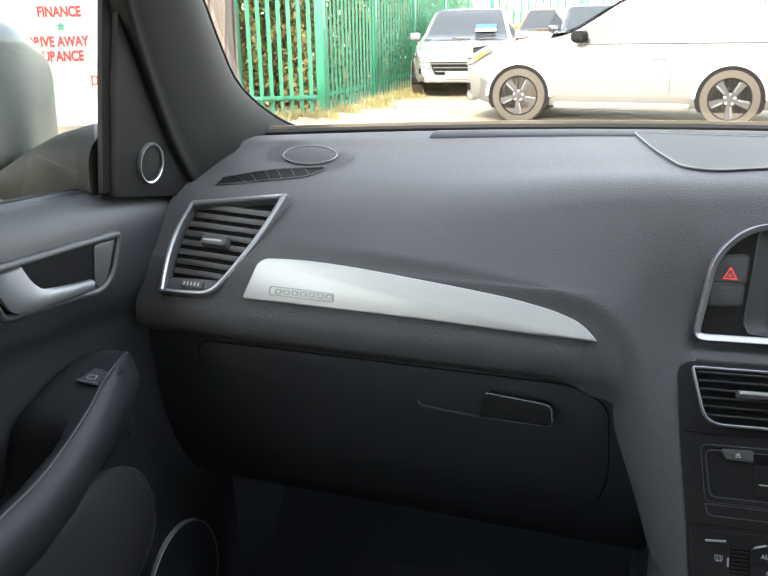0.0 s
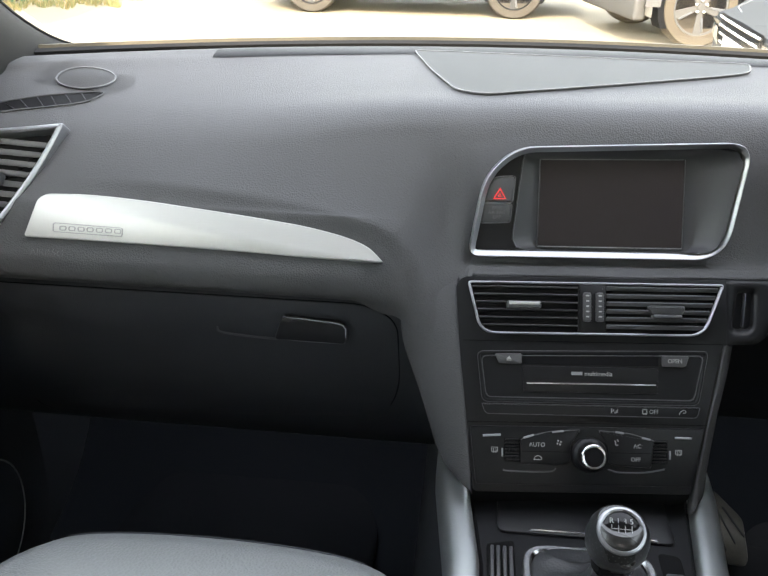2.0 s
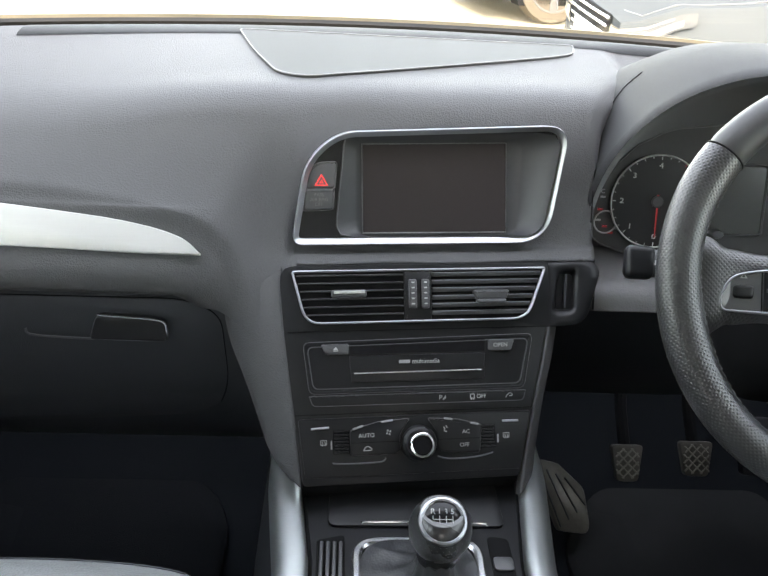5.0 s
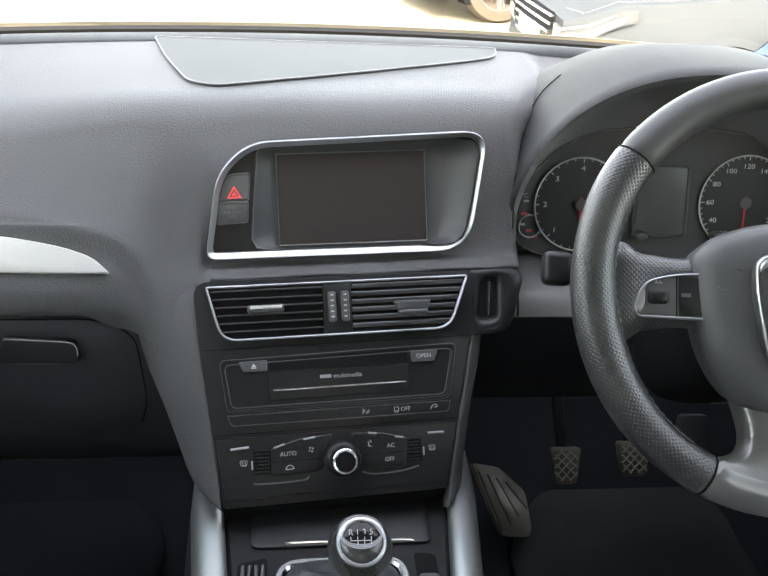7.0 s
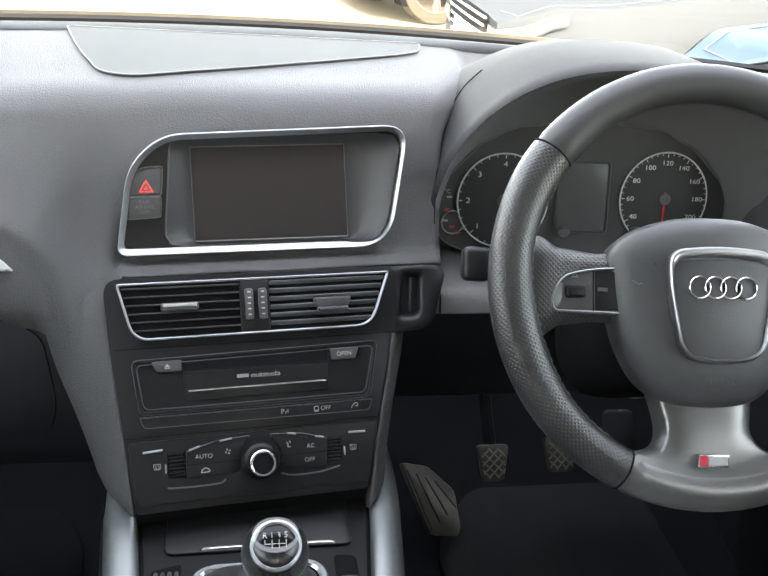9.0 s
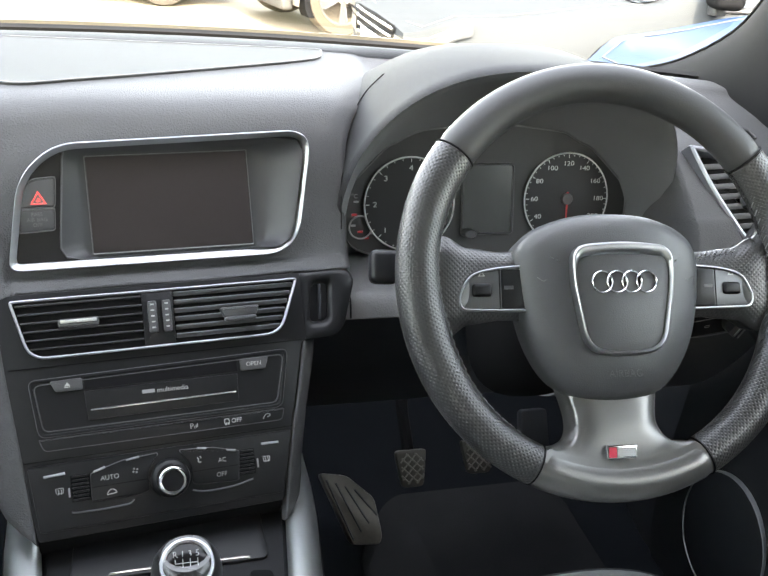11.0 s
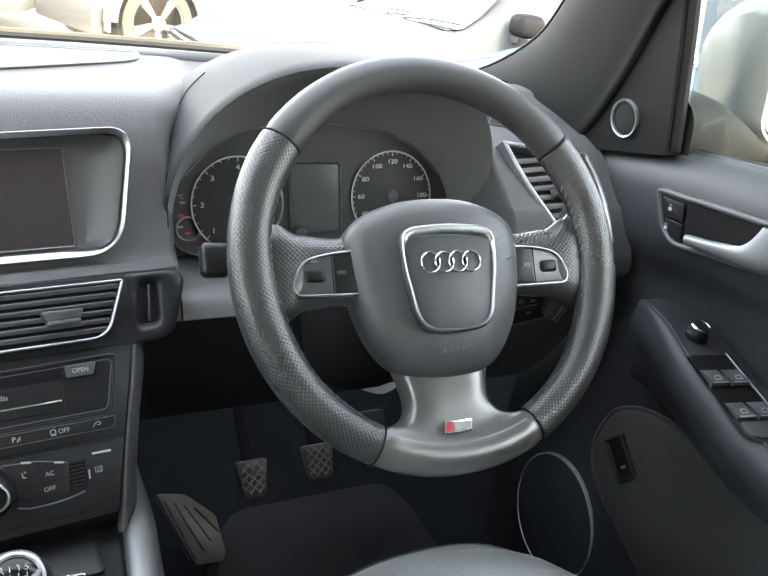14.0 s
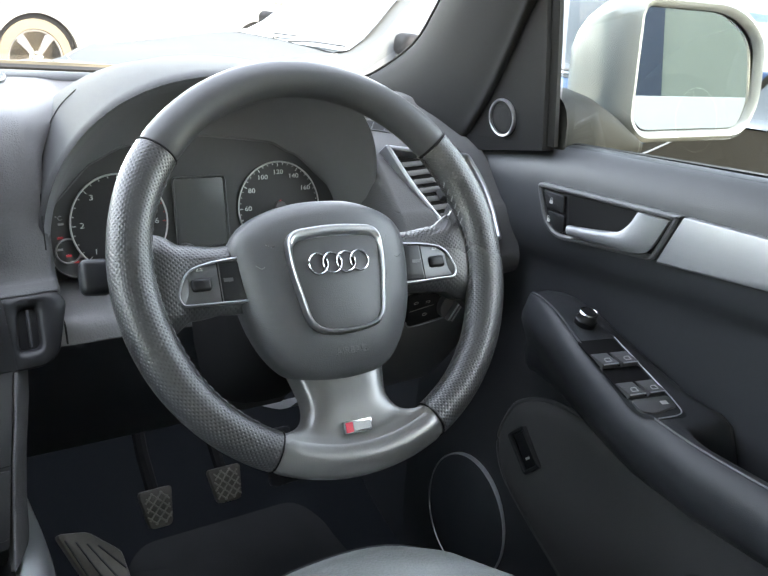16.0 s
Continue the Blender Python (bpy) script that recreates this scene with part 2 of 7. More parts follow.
def loft(rings, closed=True, cap0=False, cap1=False):
    bm = bmesh.new()
    vs = [[bm.verts.new(p) for p in ring] for ring in rings]
    k = len(vs[0])
    for a, b in zip(vs, vs[1:]):
        for i in range(k if closed else k - 1):
            j = (i + 1) % k
            bm.faces.new((a[i], a[j], b[j], b[i]))
    if cap0:
        bm.faces.new(vs[0])
    if cap1:
        bm.faces.new(vs[-1])
    return bm


def prism(pts, c0, c1, bevel=0.0):
    """A plate of that outline from c0 to c1, with its front edge rounded off."""
    rings = [[(x, y, c0) for x, y in pts]]
    if bevel > 0:
        s = 1 if c1 > c0 else -1
        rings.append([(x, y, c1 - s * bevel) for x, y in pts])
        rings.append([(x, y, c1 - s * bevel * 0.3) for x, y in inset(pts, bevel * 0.3)])
        rings.append([(x, y, c1) for x, y in inset(pts, bevel)])
    else:
        rings.append([(x, y, c1) for x, y in pts])
    return loft(rings, True, True, True)


def band(pts, w, c0, c1, bevel=0.0):
    """A frame of width w round an outline, from c0 to c1."""
    inner = inset(pts, w)
    b = bevel
    rings = [[(x, y, c0) for x, y in pts], [(x, y, c1 - b) for x, y in pts]]
    if b:
        rings += [[(x, y, c1) for x, y in inset(pts, b)], [(x, y, c1) for x, y in inset(pts, w - b)]]
    rings += [[(x, y, c1 - b) for x, y in inner], [(x, y, c0) for x, y in inner]]
    bm = loft(rings)
    k = len(pts)
    bm.verts.ensure_lookup_table()
    last = (len(rings) - 1) * k
    for i in range(k):
        j = (i + 1) % k
        bm.faces.new((bm.verts[i], bm.verts[last + i], bm.verts[last + j], bm.verts[j]))
    return bm


def box(x0, x1, y0, y1, z0, z1, bevel=0.0, segs=2):
    bm = bmesh.new()
    bmesh.ops.create_cube(bm, size=1)
    for v in bm.verts:
        v.co = Vector(((x0 + x1) / 2 + v.co.x * (x1 - x0), (y0 + y1) / 2 + v.co.y * (y1 - y0), (z0 + z1) / 2 + v.co.z * (z1 - z0)))
    if bevel:
        bmesh.ops.bevel(bm, geom=bm.edges[:], offset=bevel, segments=segs, profile=0.5, affect='EDGES', clamp_overlap=True)
    return bm


def lathe(profile, n=32, m=None, caps=True):
    """Turned about local z; profile: (radius, height)."""
    rings = [[Vector((max(r, 1e-5) * math.cos(2 * math.pi * i / n), max(r, 1e-5) * math.sin(2 * math.pi * i / n), h)) for i in range(n)] for r, h in profile]
    if m:
        rings = [[m @ p for p in ring] for ring in rings]
    if not caps:
        rings.append(rings[0])
    return loft(rings, True, caps, caps)


def smooth_path(pts, per=6, closed=False):
    """Catmull-Rom through the points."""
    P = [Vector(p) for p in pts]
    k, out = len(P), []
    for i in range(k if closed else k - 1):
        p1, p2 = P[i], P[(i + 1) % k]
        p0 = P[i - 1] if (closed or i > 0) else p1 * 2 - p2
        p3 = P[(i + 2) % k] if (closed or i + 2 < k) else p2 * 2 - p1
        for j in range(per):
            t = j / per
            out.append(0.5 * ((2 * p1) + (p2 - p0) * t + (2 * p0 - 5 * p1 + 4 * p2 - p3) * t * t + (3 * p1 - p0 - 3 * p2 + p3) * t ** 3))
    if not closed:
        out.append(P[-1])
    return out


def tube(path, r, n=8, closed=False, flat=1.0, up=(0, 0, 1)):
    """A rod along a path; r: a radius or one for each point; flat squeezes it along up."""
    P = [Vector(p) for p in path]
    k, rings = len(P), []
    up = Vector(up)
    for i, p in enumerate(P):
        a = P[i - 1] if (closed or i) else P[0]
        b = P[(i + 1) % k] if (closed or i < k - 1) else P[-1]
        d = (b - a).normalized()
        s = d.cross(up)
        s = s.normalized() if s.length > 1e-6 else Vector((1, 0, 0))
        w = s.cross(d).normalized()
        rr = r[i] if isinstance(r, (list, tuple)) else r
        rings.append([p + s * rr * math.cos(2 * math.pi * j / n) + w * rr * flat * math.sin(2 * math.pi * j / n) for j in range(n)])
    if closed:
        rings.append(rings[0])
        bm = loft(rings)
        bmesh.ops.remove_doubles(bm, verts=bm.verts, dist=1e-7)
        return bm
    return loft(rings, True, True, True)


def join(*bms):
    """One bmesh out of several."""
    out = bmesh.new()
    for b in bms:
        me = bpy.data.meshes.new("tmp")
        b.to_mesh(me)
        b.free()
        out.from_mesh(me)
        bpy.data.meshes.remove(me)
    return out


def moved(bm, m):
    bmesh.ops.transform(bm, matrix=m, verts=bm.verts)
    return bm


def lettering(name, text, size, at, mat, parent, label="", align='CENTER', turn=0.0, m=None, bold=0.0):
    """Flat letters lying on a part's face, as a mesh."""
    cu = bpy.data.curves.new(name, 'FONT')
    cu.body, cu.size, cu.align_x, cu.align_y = text, size, align, 'CENTER'
    cu.extrude, cu.offset = 0.00012, bold
    tmp = bpy.data.objects.new(name, cu)
    scene.collection.objects.link(tmp)
    me = bpy.data.meshes.new_from_object(tmp.evaluated_get(bpy.context.evaluated_depsgraph_get()))
    bpy.data.objects.remove(tmp)
    bpy.data.curves.remove(cu)
    me.name = name
    me.transform((m or Matrix()) @ pose(at[0], at[1], at[2], 0, 0, turn))
    me.materials.clear()
    me.materials.append(mat)
    ob = new(name, me)
    ob.parent = parent
    if label:
        ob["label"] = label
    return ob


def lerp(a, b, t):
    return a + (b - a) * t


def table(x, rows):
    """Smooth steps between rows of (x, value or tuple)."""
    if x <= rows[0][0]:
        return rows[0][1]
    for (x0, v0), (x1, v1) in zip(rows, rows[1:]):
        if x <= x1:
            t = (x - x0) / (x1 - x0)
            t = t * t * (3 - 2 * t)
            return [tuple(lerp(p, q, t) for p, q in zip(a, b)) for a, b in zip(v0, v1)] if isinstance(v0, list) else lerp(v0, v1, t)
    return rows[-1][1]
# ---------- dashboard ----------
SIDE = [(.198, 1.074), (.160, 1.058), (.128, 1.034), (.100, 1.0085), (.088, .998), (.0705, .964), (.062, .945), (.064, .926), (.082, .914)]
MID = [(.205, 1.101), (.176, 1.093), (.160, 1.074), (.146, 1.040), (.136, 1.005), (.122, .962), (.108, .955), (.098, .951), (.100, .944)]
WELL = [(.310, 1.080), (.290, 1.060), (.270, 1.030), (.260, 1.000), (.255, .975), (.245, .950), (.240, .920), (.235, .900), (.230, .890)]


SHOULDER = [(.198, 1.080), (.162, 1.065), (.134, 1.040), (.106, 1.011), (.093, .995), (.074, .964), (.066, .944), (.064, .925), (.072, .905)]
FLOW = [(.194, 1.099), (.165, 1.089), (.149, 1.068), (.134, 1.035), (.121, 1.003), (.101, .966), (.083, .942), (.068, .918), (.048, .890)]


def shift(rows, dy):
    return [(y + dy, z) for y, z in rows]


STATIONS = [(-.72, SIDE), (-.245, SIDE), (-.205, SHOULDER), (-.150, FLOW), (-.133, FLOW), (-.120, shift(MID, -.012)), (0, MID), (.150, shift(MID, .016)), (.182, shift(MID, .020)), (.216, WELL), (.534, WELL), (.556, SIDE), (.72, SIDE)]


TOPS = [(-.46, SIDE[:3]), (-.14, FLOW[:3]), (-.05, MID[:3]), (0, MID[:3]), (.150, shift(MID, .016)[:3]), (.170, shift(MID, .018)[:3]), (.236, shift(MID, .088)[:3]), (.262, WELL[:3]), (.534, WELL[:3]), (.556, SIDE[:3])]


def back_edge(x):
    return .487 - .40 * x * x


def dash_section(x):
    """The section of the dash skin at x, from the windscreen to the lip under the trim."""
    y, face = back_edge(x), table(x, STATIONS)
    face = table(x, TOPS) + list(face[3:])
    top = face[0]
    rows = [(y + .015, 1.06), (y, 1.106), (y - .035, 1.108), (lerp(y, top[0], .45), lerp(1.108, top[1], .30)), (lerp(y, top[0], .78), lerp(1.106, top[1], .66))]
    pts = [Vector((x, a, b)) for a, b in rows + list(face)]
    return smooth_path(pts, 9)


dash = thing("dashboard", "dark grey grained soft-skin dashboard running the full width below the windscreen", "dashboard")
VENT = [(-.116, -.019), (.0035, -.0025), (-.0134, -.0557), (-.0400, -.108), (-.0526, -.1275), (-.066, -.1335), (-.121, -.135), (-.1275, -.0909), (-.1258, -.0513)]
VENT_R = [.004, .003, .04, .03, .012, .012, .003, .05, .05]
SCR = frame_at((0, .114, .966), 6, 14)
SCR_O = rounded([(-.127, -.0015), (.134, -.0015), (.152, .117), (-.082, .1085), (-.113, .080)], [.012, .034, .026, .045, .05], 9)


def inside(p, poly):
    x, y, hit = p[0], p[1], False
    for (x0, y0), (x1, y1) in zip(poly, poly[1:] + poly[:1]):
        if (y0 > y) != (y1 > y) and x < (x1 - x0) * (y - y0) / (y1 - y0) + x0:
            hit = not hit
    return hit


xs = [-.72 + 1.44 * i / 480 for i in range(481)]
skin = loft([dash_section(x) for x in xs], False)
# openings for the two outer vents and the display
cut = []
VENT_IN, SCR_IN = inset(rounded(VENT, VENT_R), .0022), inset(SCR_O, .0026)
for f in skin.faces:
    c = f.calc_center_median()
    if c.y > .30:
        continue
    if abs(c.x) > .55:
        q = frame_at((-.567, .155, 1.067), 0, 39.5).inverted() @ Vector((-abs(c.x), c.y, c.z))
        if inside(q, VENT_IN):
            cut.append(f)
    elif abs(c.x) < .17:
        q = SCR.inverted() @ c
        if inside(q, SCR_IN):
            cut.append(f)
bmesh.ops.delete(skin, geom=cut, context='FACES')
# the upper dash swells over a soft brow that runs above the trim and turns down into the centre column
BROW = [(-.60, 1.020), (-.458, 1.0192), (-.363, 1.0138), (-.276, 1.0057), (-.247, 1.002), (-.2185, .9942), (-.199, .985), (-.185, .972), (-.174, .955), (-.1685, .935), (-.162, .905)]


def brow_side(x, z):
    """Distance from the brow line, positive above and beyond it."""
    best = (9.0, 1.0)
    for (x0, z0), (x1, z1) in zip(BROW, BROW[1:]):
        dx, dz = x1 - x0, z1 - z0
        t = min(1.0, max(0.0, ((x - x0) * dx + (z - z0) * dz) / (dx * dx + dz * dz)))
        d = math.hypot(x - x0 - t * dx, z - z0 - t * dz)
        if d < best[0]:
            best = (d, dx * (z - z0) - dz * (x - x0))
    return math.copysign(best[0], best[1])


for v in skin.verts:
    x, y, z = v.co
    if -.58 < x < -.12 and y < .2 and z > .88:
        d = brow_side(x, z)
        fade = min(1.0, max(0.0, (x + .57) / .12)) * min(1.0, max(0.0, (z - .885) / .03)) * min(1.0, max(0.0, (-.122 - x) / .02))
        lift = (1 - d / .045) ** 2 if 0 <= d < .045 else (1 + d / .015 if -.015 < d < 0 else 0.0)
        v.co += Vector((0, -.80, .55)) * .0065 * lift * fade
part("dash_skin", skin, SOFT, dash, "dark grey grained soft skin", sharp=60)


def skin_point(x, y):
    """The skin's height over a place on the dash top."""
    sec = dash_section(x)
    for a, b in zip(sec, sec[1:]):
        if a.y >= y >= b.y:
            return lerp(a.z, b.z, (a.y - y) / max(1e-6, a.y - b.y))
    return sec[0].z


def drape(outline, lift, thick):
    """A sheet laid over the dash top, of that outline in x and y."""
    bm = bmesh.new()
    n = 14
    k = len(outline)
    cx, cy = sum(p[0] for p in outline) / k, sum(p[1] for p in outline) / k
    rings = [[(lerp(cx, x, f), lerp(cy, y, f)) for x, y in outline] for f in [i / n for i in range(1, n + 1)]]
    vs = [[bm.verts.new((x, y, skin_point(x, y) + lift)) for x, y in ring] for ring in rings]
    c = bm.verts.new((cx, cy, skin_point(cx, cy) + lift))
    for i in range(k):
        bm.faces.new((c, vs[0][i], vs[0][(i + 1) % k]))
    for a, b in zip(vs, vs[1:]):
        for i in range(k):
            j = (i + 1) % k
            bm.faces.new((a[i], b[i], b[j], a[j]))
    low = [bm.verts.new((v.co.x, v.co.y, v.co.z - thick)) for v in vs[-1]]
    for i in range(k):
        j = (i + 1) % k
        bm.faces.new((vs[-1][i], low[i], low[j], vs[-1][j]))
    return bm


tray = rounded([(-.213, .432), (-.185, .330), (-.150, .235), (-.120, .219), (-.06, .243), (.053, .296), (.165, .350), (.198, .372), (.207, .418)], [.01, .03, .03, .02, .03, .03, .02, .03, .01])
tray = [(x, min(y, back_edge(x) - .038)) for x, y in tray]
part("centre_tray", drape(tray, .0025, .006), SOFT2, dash, "flat matt grey panel let into the dash top", sharp=30)
edge = [Vector((x, y, skin_point(x, y) + .0028)) for x, y in tray]
part("tray_seam", tube(edge, .0008, 6, True), DIMPRINT, dash)
# darker demister strip along the windscreen
strip = [[Vector((x, back_edge(x) - d, skin_point(x, back_edge(x) - d) + h)) for d, h in ((.052, .0008), (.046, .0022), (.028, .0030))] + [Vector((x, back_edge(x) - .010, 1.1110)), Vector((x, back_edge(x) + .004, 1.107))] for x in [-.46 + i * .02 for i in range(48)]]
part("demister_strip", loft(strip, False), DARKTRIM, dash, "darker plastic demister strip along the glass", sharp=60)

# aluminium trim across the passenger side
FACE = frame_at((-.40, .0715, .966), 0, 25)
TRIM = [(-.186, .002), (-.1735, .042), (-.164, .048), (-.121, .0495), (-.064, .0468), (.032, .0380), (.108, .0298), (.150, .0215), (.175, .0125), (.191, -.0030), (.1355, -.0028), (.037, .0002), (-.069, .0014)]
trim_strip = part("trim_strip", prism(rounded(TRIM, [.004, .008, .010, .02, .03, .05, .04, .02, .012, .003, .03, .05, .05]), -.004, .004, .0018), ALU, dash, "brushed aluminium trim strip tapering to a point", m=FACE)
GREYMETAL = material("badge_metal", (0.30, 0.30, 0.30), 0.4, metal=0.6, vary=0.05)
badge_o = rounded([(-.154, .0185), (-.079, .0170), (-.079, .0075), (-.154, .0085)], .003)
badge = part("badge", band(badge_o, .0008, .003, .0052, .0003), GREYMETAL, trim_strip, "small framed maker's badge")
for i in range(7):
    x = -.147 + i * .0098
    part("badge_bar", band(rounded([(x, .0155), (x + .0075, .0155), (x + .0075, .0105), (x, .0105)], .0022), .0010, .003, .0050, .0003), GREYMETAL, badge)
lettering("airbag_legend", "AIRBAG", .0105, (-.160, -.0135, .0035), HARD, dash, "faint embossed airbag lettering", m=FACE)


# outer air vents, one mesh set per side
def outer_vent(side):
    m = frame_at((-.567 * -side, .155, 1.067), 0, 39.5)
    flip = Matrix.Scale(-1, 4, (1, 0, 0)) if side > 0 else Matrix()
    root = thing("side_air_vent", "black slatted air vent in a satin chrome frame", "air vent", m, "outer dashboard vents")
    o = rounded(VENT, VENT_R)

    def put(name, bm, mat, parent=root, label=""):
        return part(name, moved(bm, flip), mat, parent, label)
    put("vent_frame", band(o, .0058, -.012, .0092, .0020), SATINRING, root, "satin chrome frame")
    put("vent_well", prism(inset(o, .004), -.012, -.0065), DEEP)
    body = inset(o, .005)

    def span(b):
        hit = []
        for (x0, y0), (x1, y1) in zip(body, body[1:] + body[:1]):
            if (y0 - b) * (y1 - b) < 0:
                hit.append(x0 + (x1 - x0) * (b - y0) / (y1 - y0))
        return min(hit), max(hit)
    put("vent_lip", prism(rounded([(span(-.113)[0], -.113), (span(-.113)[1], -.111), (span(-.127)[1], -.127), (span(-.127)[0], -.129)], .002), -.006, .001, .0008), HARD)
    for i in range(8):
        b = -.024 - i * .0118
        x0, x1 = span(b)
        sl = box(x0 + .004, x1 - .001, -.0020, .0042, -.0009, .0009, .0004)
        put("slat", moved(sl, pose(0, b - .003, -.0030, 24, 0, -3.0)), HARD)
    put("vent_knob", moved(box(-.087, -.055, -.006, .006, -.004, .010, .0025), pose(0, -.069, 0, 0, 0, -2)), HARD)
    put("knob_insert", moved(box(-.083, -.060, -.0012, .0016, .0095, .0108, .0005), pose(0, -.070, 0, 0, 0, -2)), WHITE)
    put("thumbwheel", box(-.099, -.071, -.1235, -.1155, -.002, .0045, .0012), HARD)
    for i in range(5):
        put("wheel_mark", box(-.095 + i * .0045, -.0932 + i * .0045, -.1215, -.1175, .0044, .005), WHITE)
    return root


outer_vent(-1)
outer_vent(1)


def demist_vent(side):
    """Slatted opening and loudspeaker grille on the dash top corner."""
    def P(x, y, lift=.0):
        return Vector((x * -side, y, skin_point(x, y) + lift))
    slot = [(-.672, .180), (-.674, .190), (-.668, .198), (-.615, .2170), (-.556, .231), (-.560, .214), (-.573, .205), (-.600, .197), (-.636, .1885)]
    o = smooth_path([P(x, y, .0012) for x, y in slot], 5, True)
    root = thing("demister_vent", "slim slatted side-window vent moulded into the dash top", "air vent", None, "side-window vents")
    part("vent_rim", tube(o, .0010, 8, True), SOFT, root)
    cx, cy = sum(p[0] for p in slot) / len(slot), sum(p[1] for p in slot) / len(slot)
    flat = smooth_path([Vector((x, y, 0)) for x, y in slot], 5, True)
    part("vent_floor", loft([[P(lerp(cx, v.x, f), lerp(cy, v.y, f), .0008) for v in flat] for f in (1, .75, .5, .25, .02)], True, False, True), DEEP, root)
    for i in range(6):
        t = i / 5
        xa, xb = lerp(-.658, -.578, t), lerp(-.640, -.566, t)
        ya, yb = table(xa, [(-.668, .198), (-.615, .2170), (-.556, .231)]), table(xb, [(-.672, .180), (-.636, .1885), (-.600, .197), (-.573, .205), (-.560, .214)])
        part("vent_vane", tube([P(xa, ya - .001, .0012), P(lerp(xa, xb, .5), lerp(ya, yb, .5), .0014), P(xb, yb + .001, .0012)], .0005, 6), SATIN, root)
    return root


demist_vent(-1)
demist_vent(1)


def dash_speaker(side):
    cx, cy = -.586 * -side, .260
    root = thing("dash_loudspeaker", "round dimpled loudspeaker grille with a thin satin ring", "loudspeaker", None, "dashboard loudspeakers")

    def P(r, a, lift):
        x, y = cx + r * math.cos(a), cy + r * math.sin(a) * .74
        return Vector((x, y, skin_point(x, y) + lift))
    ring = [P(.0345, 2 * math.pi * i / 40, .002) for i in range(40)]
    part("ring", tube(ring, .0011, 6, True), SLAT, root, "thin satin ring")
    rings = [[P(.0335 * f, 2 * math.pi * i / 40, .0015 + .0035 * (1 - f * f)) for i in range(40)] for f in (1, .8, .6, .4, .2, .02)]
    part("grille", loft(rings, True, False, True), SOFT, root)
    dots = bmesh.new()
    for k in range(1, 20):
        r = .0029 * k if k < 12 else .0370 + .0028 * (k - 12)
        n = int(2 * math.pi * r / .0042)
        for i in range(n):
            a = 2 * math.pi * (i + .5 * (k % 2)) / n
            if k >= 12 and not (math.cos(a * 1 + .25) ** 2 > .2 + .05 * (k - 12)):
                continue
            if k >= 12 and math.hypot(cx + r * math.cos(a), 0) > .70:
                continue
            f = min(1, r / .0335)
            p = P(r, a, .0022 + (.0035 * (1 - f * f) if r < .0335 else 0))
            q = [dots.verts.new(p + Vector((.0011 * math.cos(b), .0011 * math.sin(b), 0))) for b in (0, 1.26, 2.51, 3.77, 5.03)]
            dots.faces.new(q)
    tagged(part("grille_holes", dots, SOFT2, root), kind="stuff")
    return root


dash_speaker(-1)
dash_speaker(1)

# passenger knee panel with the glovebox
low = [(.082, .914), (.083, .900), (.086, .860), (.10, .79), (.135, .715), (.19, .665), (.28, .64)]
part("knee_panel", loft([smooth_path([Vector((x, y, z)) for y, z in low], 4) for x in (-.72, -.55, -.38, -.205, -.13)], False), LOWER, dash, "dull black lower dash panel", sharp=60)


def low_y(z):
    for (y0, z0), (y1, z1) in zip(low, low[1:]):
        if z0 >= z >= z1:
            return lerp(y0, y1, (z0 - z) / (z0 - z1))
    return low[-1][0]


glove_o = rounded([(-.655, .908), (-.230, .910), (-.196, .893), (-.192, .800), (-.215, .745), (-.640, .700)], [.02, .03, .03, .05, .05, .04], 6)


def plate_on(outline, f, lift, thick):
    """A lid that follows a face y = f(z), of that outline in x and z."""
    k = len(outline)
    cx, cz = sum(p[0] for p in outline) / k, sum(p[1] for p in outline) / k
    n = 10
    rings = [[Vector((x, f(z) + thick, z)) for x, z in outline]]
    for i in range(n, 0, -1):
        s = i / n
        edge_drop = .002 if i == n else 0
        rings.append([Vector((lerp(cx, x, s), f(lerp(cz, z, s)) - lift + edge_drop, lerp(cz, z, s))) for x, z in outline])
    return loft(rings, True, False, True)


glovebox = thing("glovebox", "closed black glovebox lid with a chrome-edged pull", "glovebox")
part("lid", plate_on(glove_o, low_y, .004, .01), LOWER, glovebox)
part("lid_gap", tube([Vector((x, low_y(z) - .0012, z)) for x, z in inset(glove_o, -.0008)], .0008, 6, True, up=(0, 1, 0)), DEEP, glovebox, "thin dark gap round the lid")
GH = frame_at((-.285, .0775, .8795), -1, 4)
# paler tube puts the highlight along the dish's lower lip
part("dish_highlight", tube(smooth_path([(-.104, -.006, .0000), (-.100, -.0115, .0008), (-.075, -.0135, .0010), (-.050, -.0142, .0010), (-.038, -.0145, .0006)], 4), .0013, 6, flat=.6), HARD, glovebox, "paler bead drawn as the highlight on the finger dish edge", m=GH)
PULL = rounded([(-.031, .0150), (.030, .0118), (.037, .0070), (.0375, -.0125), (-.040, -.0128)], [.008, .008, .006, .005, .006], 6)
pull = part("pull", prism(PULL, -.002, .0075, .0025), SATIN, glovebox, "black pull handle", m=GH)
part("pull_edge", tube(smooth_path([(-.0300, .0146, .0062), (0, .0132, .0066), (.028, .0114, .0066), (.0360, .0070, .0062), (.0370, -.004, .0056)], 4), .0010, 6), CHROME, pull, "thin chrome upper edge")
part("pull_edge", tube(smooth_path([(-.036, -.0124, .0050), (0, -.0124, .0056), (.033, -.0122, .0050)], 4), .0005, 6), SATINRING, pull, "fine lower edge")

# centre stack: columns at both sides
STACK = frame_at((0, .035, .862), 6, 30)


